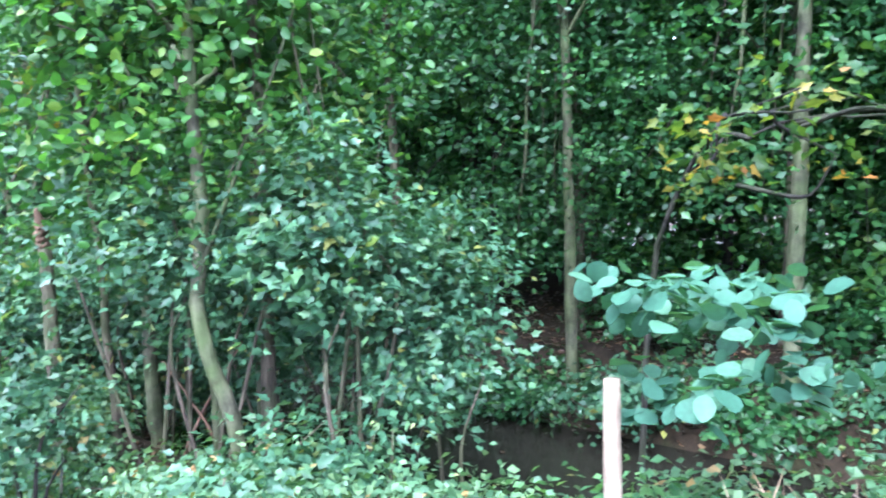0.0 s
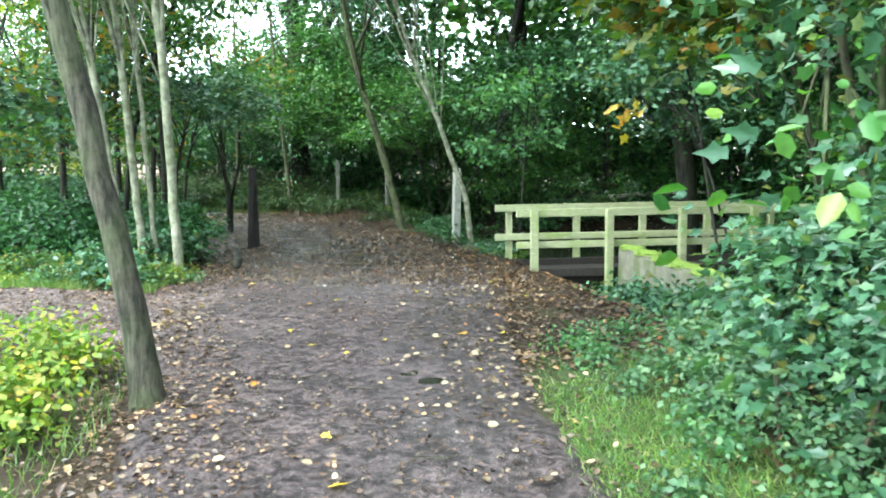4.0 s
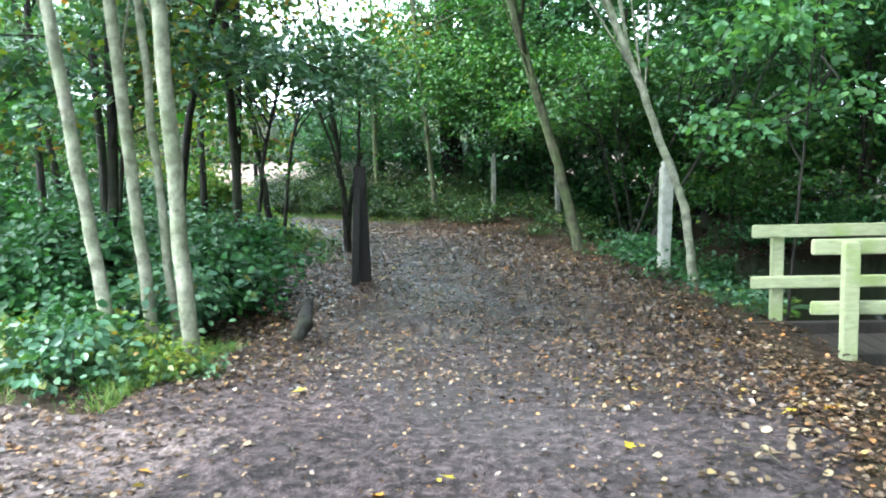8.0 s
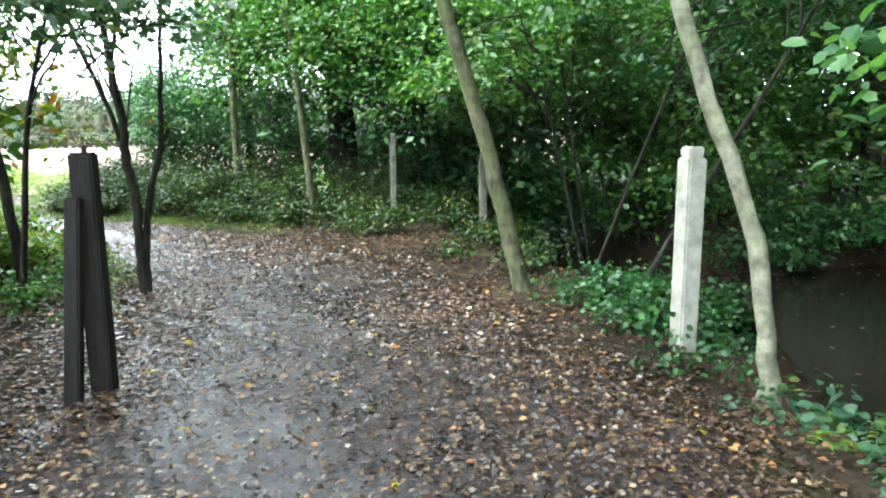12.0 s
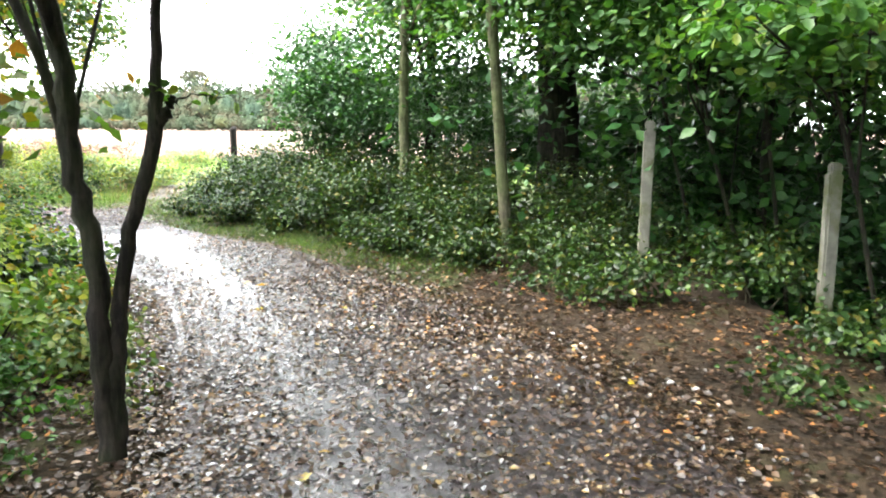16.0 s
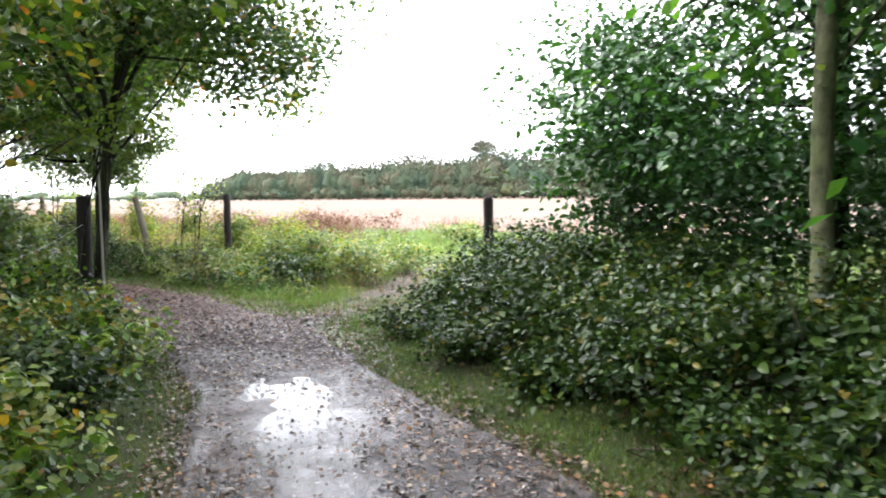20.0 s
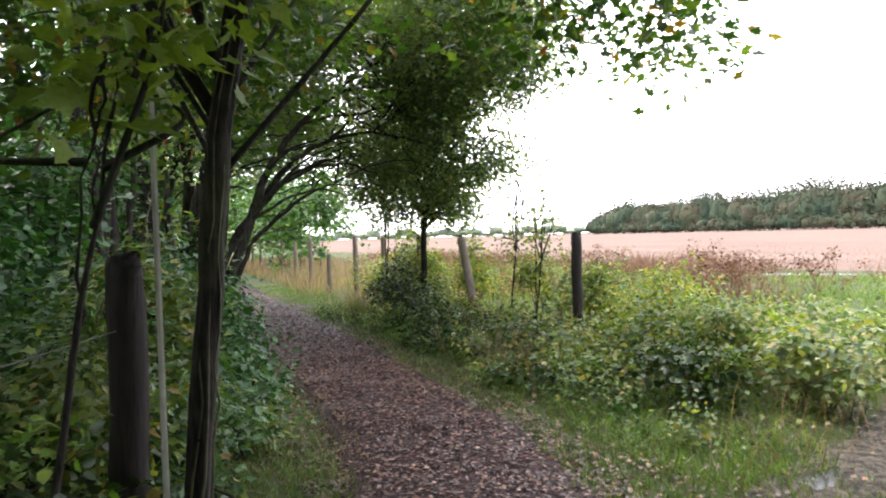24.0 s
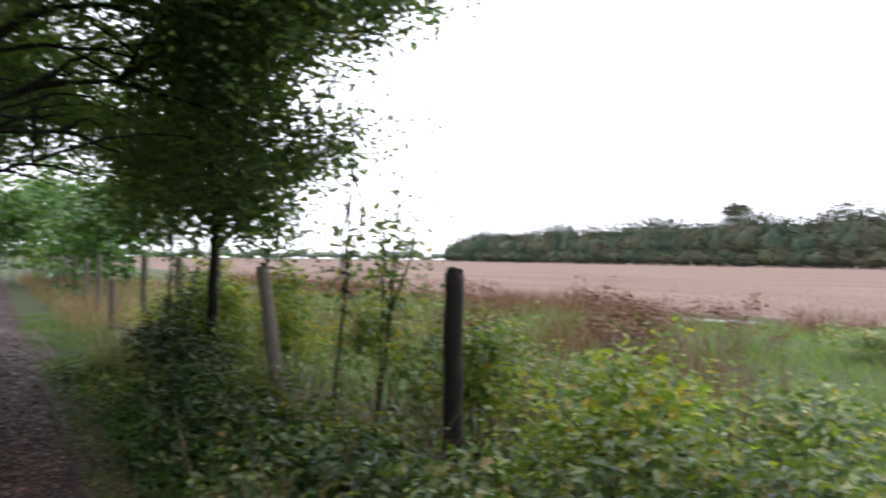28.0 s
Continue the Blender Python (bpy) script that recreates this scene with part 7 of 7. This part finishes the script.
x, y = scatter(40000, 0.1, 1.6, 1.0, 9.0, lambda x, y: (off_path(x, y) > -0.05 + rng.uniform(-0.12, 0.2, len(x))) & (off_path(x, y) < 0.95) & clumped(x, y, 1.7, -0.55))
blades("verge_grass", "bright green verge grass beside the path", x, y, 0.075, 0.007, M_VERGE, 0.8)
x, y = scatter(26000, -7.5, -3.8, 12.0, 13.9, lambda x, y: (off_path(x, y) > -0.05) & (y > 12.1 + wave(x, y, 2.0) * 0.15) & clumped(x, y, 1.9, -0.5))
blades("track_grass", "grass fringe below the pale trees", x, y, 0.13, 0.007, M_VERGE, 0.6)
x, y = scatter(9000, -6, -2.3, 5.5, 9.3, lambda x, y: (off_path(x, y) > 0.1) & clumped(x, y, 2.1, -0.1))
blades("corner_grass", "sparse sunlit grass round the tree foot", x, y, 0.14, 0.008, M_GRASS)
x, y = scatter(120000, -15, -5, 23.2, 29.5, lambda x, y: (off_path(x, y) > rng.uniform(-0.22, 0.1, len(x))) & (off_path(x, y) < 1.1) & ((x > -10.2) | (rng.uniform(size=len(x)) < 0.35)) & (y > level(y) + 24.5 + (x + 5) * -0.05) & (seg_dist(x, y, [(-11.8, 26.6), (-12.6, 28.3), (-13.0, 29.5), (-14.2, 31.2)]) > 0.33) & clumped(x, y, 2.0, -0.8))
blades("bend_grass", "damp green grass along the outer bend of the path", x, y, 0.085, 0.006, M_GRASS, 0.5)
x, y = scatter(30000, -15, -5, 20.5, 26.3, lambda x, y: (off_path(x, y) > rng.uniform(-0.15, 0.15, len(x))) & (off_path(x, y) < 0.6) & (x < -5.4 - (y - 20.5) * 0.4) & clumped(x, y, 2.2, -0.2))
blades("inner_grass", "grass and seedlings along the inner bend of the path", x, y, 0.085, 0.006, M_GRASS, 0.5)
x, y = scatter(55000, -34, -12.2, 24.9, 29.3, lambda x, y: (off_path(x, y) > rng.uniform(-0.25, 0.05, len(x))) & (off_path(x, y) < 1.4) & clumped(x, y, 1.8, -0.6))
blades("straight_grass", "grass verges of the straight footpath", x, y, 0.1, 0.008, M_GRASS, 0.5)
x, y = scatter(60000, -44, -7, 27.9, 42, lambda x, y: (off_path(x, y) > 0.8) & ((y > 30.4) | (rng.uniform(size=len(x)) < 0.25)) & (seg_dist(x, y, [(-11.8, 26.6), (-12.6, 28.3), (-13.0, 29.5), (-14.2, 31.2), (-15.7, 34)]) > 0.35) & clumped(x, y, 0.9, -0.5))
blades("meadow_grass", "rough bright green meadow grass between fence and field", x, y, 0.22, 0.012, M_VERGE, 0.5)
x, y = scatter(60000, -60, -2, 32, 43, lambda x, y: ((y > 40.9 + wave(x, y, 0.4) * 0.6) & clumped(x, y, 0.9, 0.3)) | ((y > 38) & (x < -28) & clumped(x, y, 0.7, -0.1)) | ((y < 38) & (x < -22) & clumped(x, y, 0.8, 0.85)))
blades("dry_stalks", "tall red-brown dead dock stalks at the field edge", x, y, 0.55, 0.014, M_DOCK, 0.3)
x, y = scatter(36000, -17, -9.5, 26.6, 33, lambda x, y: (off_path(x, y) > 0.1) & (seg_dist(x, y, [(-11.7, 26.6), (-12.6, 28.3), (-13.0, 29.5), (-14.2, 31.2), (-15.7, 34)]) > rng.uniform(0.1, 0.3, len(x))) & clumped(x, y, 2.4, -0.15))
blades("junction_grass", "short damp grass where the tracks meet", x, y, 0.065, 0.007, M_GRASS, 0.55)
x, y = scatter(14000, -60, -24, 28.6, 34, lambda x, y: (off_path(x, y) > 0.7) & clumped(x, y, 0.8, -0.2))
blades("dry_verge", "pale dry grass along the far verge", x, y, 0.6, 0.014, M_STRAW, 0.28)
x, y = scatter(6000, -28, -17, 29.6, 36, lambda x, y: (off_path(x, y) > 0.6) & clumped(x, y, 1.4, 0.35))
blades("dock_stalks", "scattered brown seed stalks among the scrub", x, y, 0.85, 0.009, M_DOCK, 0.2)
x, y = scatter(26000, -90, 60, 42, 70, lambda x, y: rng.uniform(size=len(x)) < np.clip((72 - y) / 34, 0, 1))
blades("stubble", "short dry stubble on the field", x, y, 0.2, 0.02, leaf_material("stubble_straw", [(0.0, (0.13, 0.085, 0.065)), (1.0, (0.26, 0.18, 0.14))], 0.8, 0.2, 0.3), 0.35)


TRACK_POLY = [(-1.8, 9.7), (-6, 10.0), (-12, 9.7), (-22, 8.1), (-22, 9.9), (-12, 11.5), (-6, 12.1), (-1.8, 11.9)]


def off_way(x, y):
    return np.where(inside(x, y, TRACK_POLY), -0.5, off_path(x, y))


def fallen(name, label, x, y, size, mat, lift=0.042, shape="oval", curl=0.35):
    dry = np.ones(len(x), bool)
    for cx, cy, a_, b_, turn in PUDDLES:
        u, v_ = (x - cx) * math.cos(turn) + (y - cy) * math.sin(turn), (y - cy) * math.cos(turn) - (x - cx) * math.sin(turn)
        dry &= (np.hypot(u / a_, v_ / b_) > 0.95) | (rng.uniform(size=len(x)) < 0.25)
    x, y = x[dry], y[dry]
    n = len(x)
    o = off_way(x, y)
    P = np.stack([x, y, land(x, y) + np.where(o < -0.12, lift, 0.016) + rng.uniform(0, 0.012, n)], 1)
    a = rng.uniform(0, 6.283, n)
    D = np.stack([np.cos(a), np.sin(a), rng.normal(size=n) * curl * 0.4], 1)
    N = np.stack([rng.normal(size=n) * curl, rng.normal(size=n) * curl, np.ones(n)], 1)
    L = size * rng.uniform(0.5, 1.3, n)
    return tagged(hang(name, leaf_mesh(name, P, D, N, L, L * 0.7, mat, shape)), label, "leaves", kind="stuff")


edge_r = lambda x, y: seg_dist(x, y, EDGE_R)
edge_l = lambda x, y: seg_dist(x, y, EDGE_L)
x, y = scatter(105000, -13, 1.2, 0, 27.8, lambda x, y: (off_way(x, y) < 0.3) & (rng.uniform(size=len(x)) < np.where(y > 13, 0.55, 0.04) + 0.6 * np.exp(-np.minimum(edge_r(x, y), edge_l(x, y)) / 0.4) + 0.3 * clumped(x, y, 1.3, 0.35)))
fallen("path_litter", "brown and pale fallen leaves scattered over the path", x, y, 0.04, M_LITTER, shape="kite")
x, y = scatter(70000, -7, 1.8, 12.6, 26, lambda x, y: (rng.uniform(size=len(x)) < np.clip(1.15 + off_path(x, y) * 0.6, 0, 1) * np.clip((y - 12) / 4, 0.15, 1)) & (off_path(x, y) < 1.8) & (edge_r(x, y) < edge_l(x, y)) & (land(x, y) > -0.6) & (rng.uniform(size=len(x)) < 0.5 + 0.5 * clumped(x, y, 1.5, -0.3)))
fallen("bank_litter", "deep brown leaf litter along the ditch side of the path", x, y, 0.046, M_BANKLEAF, shape="kite")
x, y = scatter(14000, -7.5, -3.6, 14, 21.5, lambda x, y: (off_path(x, y) > -0.5) & (off_path(x, y) < 1.5) & (edge_l(x, y) < edge_r(x, y)))
fallen("gate_litter", "orange and brown leaf litter round the gate post", x, y, 0.05, M_BANKLEAF, shape="kite")
x, y = scatter(20000, -8, -1.8, 3, 22, lambda x, y: (off_path(x, y) > -0.6) & (off_path(x, y) < 1.6) & (edge_l(x, y) < edge_r(x, y)))
fallen("left_litter", "leaf litter under the trees beside the path", x, y, 0.046, M_SCRAP)
x, y = scatter(4500, 0, 2.6, 8.6, 14, lambda x, y: off_path(x, y) > -0.3)
fallen("bridge_litter", "leaf litter on the bare ground before the footbridge", x, y, 0.05, M_SCRAP)
x, y = scatter(16000, 1, 10, -2, 28, lambda x, y: seg_dist(x, y, DITCH) > 1.4)
fallen("wood_litter", "leaf litter on the woodland floor beyond the ditch", x, y, 0.08, M_SCRAP)
x, y = scatter(44000, -30, -12, 25.6, 28.3, lambda x, y: off_path(x, y) < 0.25)
fallen("straight_litter", "reddish-brown leaves trodden into the straight footpath", x, y, 0.036, M_REDLEAF, shape="kite")
x, y = scatter(76000, -13, 1.2, 0, 25, lambda x, y: (off_way(x, y) < 0.1) & (rng.uniform(size=len(x)) < np.clip(y / 16, 0.2, 1)) & clumped(x, y, 1.6, np.where(y < 13, 0.15, -0.5)))
fallen("path_fragments", "small leaf fragments and grit trodden into the path", x, y, 0.027, M_LITTER, 0.044, "kite", 0.5)
x, y = scatter(60000, -13, -4, 19.5, 27, lambda x, y: (off_path(x, y) < 0.15) & (rng.uniform(size=len(x)) < 0.45 + 0.55 * np.exp(off_path(x, y) / 0.35)))
fallen("bend_litter", "wet brown leaf scraps over the path at the bend", x, y, 0.03, M_SCRAP, 0.046, "kite", 0.45)
x, y = scatter(125000, -9, 1.0, 3, 26, lambda x, y: (off_way(x, y) < 0.15) & (rng.uniform(size=len(x)) < np.where(y > 13, 0.55, 0.08 + 0.3 * (edge_l(x, y) < 0.8)) + np.where(y > 13, 0.4, 0.2) * clumped(x, y, 1.9, 0.0)))
fallen("trodden_scraps", "trodden brown leaf scraps over the path", x, y, 0.031, M_SCRAP, 0.045, "kite", 0.6)
x, y = scatter(9000, -3.2, 1.2, 2.5, 13, lambda x, y: (off_path(x, y) > -1.1) & (off_path(x, y) < 0.9) & (rng.uniform(size=len(x)) < 0.75 * np.exp(-np.abs(off_path(x, y) + 0.15) / 0.35)) & clumped(x, y, 2.3, -0.3))
fallen("pale_litter", "pale tan fallen leaves drifted along the path edges", x, y, 0.05, M_PALELEAF, 0.045, "oval", 0.5)
x, y = scatter(60000, -8, 1.0, 12.5, 24, lambda x, y: (off_path(x, y) < 0.3) & (rng.uniform(size=len(x)) < np.clip(0.45 + off_path(x, y) * 0.25 + 0.3 * clumped(x, y, 1.7, 0.1) + 0.35 * (edge_r(x, y) < 1.3), 0.12, 1)))
fallen("wet_leaf_carpet", "wet dark leaves plastered over the path at the bend", x, y, 0.043, M_WETLEAF, 0.046, "kite", 0.5)
x, y = scatter(260, -10, 1.0, 2, 25, lambda x, y: off_path(x, y) < 0.2)
fallen("bright_leaves", "bright yellow and orange fresh fallen leaves", x, y, 0.085, M_YELLOW, 0.045, "lobed", 0.25)
x, y = scatter(420, 0.4, 9, -1, 24, lambda x, y: land(x, y) < -0.68)
n = len(x)
a = rng.uniform(0, 6.283, n)
tagged(hang("floating_leaves", leaf_mesh("floating_leaves", np.stack([x, y, np.full(n, -0.655)], 1), np.stack([np.cos(a), np.sin(a), a * 0], 1), np.stack([a * 0, a * 0, a * 0 + 1], 1), 0.06, 0.045, M_LITTER, "oval")), "leaves floating on the ditch water", "leaves", kind="stuff")
x, y = scatter(30000, -15, -5, 20.5, 29.5, lambda x, y: (off_path(x, y) > -0.1) & (rng.uniform(size=len(x)) < 0.7 * np.exp(-off_path(x, y) / 0.45)))
fallen("verge_litter", "brown leaves caught in the grass beside the path", x, y, 0.04, M_SCRAP, 0.03, "kite", 0.6)
x, y = scatter(20000, -18, -6, 25, 31, lambda x, y: (off_path(x, y) > 0.15) & clumped(x, y, 2.6, 0.75))
blades("straw_tufts", "small bleached grass tufts in the verge", x, y, 0.13, 0.006, M_STRAW, 0.8)
x, y = scatter(9000, -24, -12.8, 27.9, 29.6, lambda x, y: (off_path(x, y) > 0.35) & clumped(x, y, 2.1, 0.0))
blades("fence_grass", "rough grass growing through the fence scrub", x, y, 0.2, 0.007, M_VERGE, 0.7)
x, y = scatter(5000, -24, -12.8, 28.1, 29.8, lambda x, y: (off_path(x, y) > 0.5) & clumped(x, y, 1.7, 0.45))
blades("fence_straw", "bleached dead stalks growing through the fence scrub", x, y, 0.6, 0.007, M_STRAW, 0.3)
x, y = scatter(16000, -17, -9.5, 26.4, 31.5, lambda x, y: (off_path(x, y) > 0.05) & (rng.uniform(size=len(x)) < 0.35 + 0.5 * clumped(x, y, 2.0, 0.2)))
fallen("junction_litter", "wet brown leaves trodden into the ground where the tracks meet", x, y, 0.036, M_SCRAP, 0.03, "kite", 0.6)
# twigs on the path
tw = []
for k in range(130):
    x, y = rnd.uniform(-6, 1), rnd.uniform(2, 24)
    if float(off_path(np.array(x), np.array(y))) < 0.4:
        a, ln = rnd.uniform(0, 6.28), rnd.uniform(0.08, 0.35)
        z = float(land(x, y)) + 0.045
        tw.append(tube([(x, y, z), (x + math.cos(a) * ln / 2, y + math.sin(a) * ln / 2, z + 0.012), (x + math.cos(a + 0.3) * ln, y + math.sin(a + 0.3) * ln, z)], [0.004, 0.003, 0.002], 4))
v, s, l = joined(tw)
tagged(hang("fallen_twigs", mesh_of("fallen_twigs", v, s, l, M_BARK)), "small fallen twigs on the path", "twigs", kind="stuff")
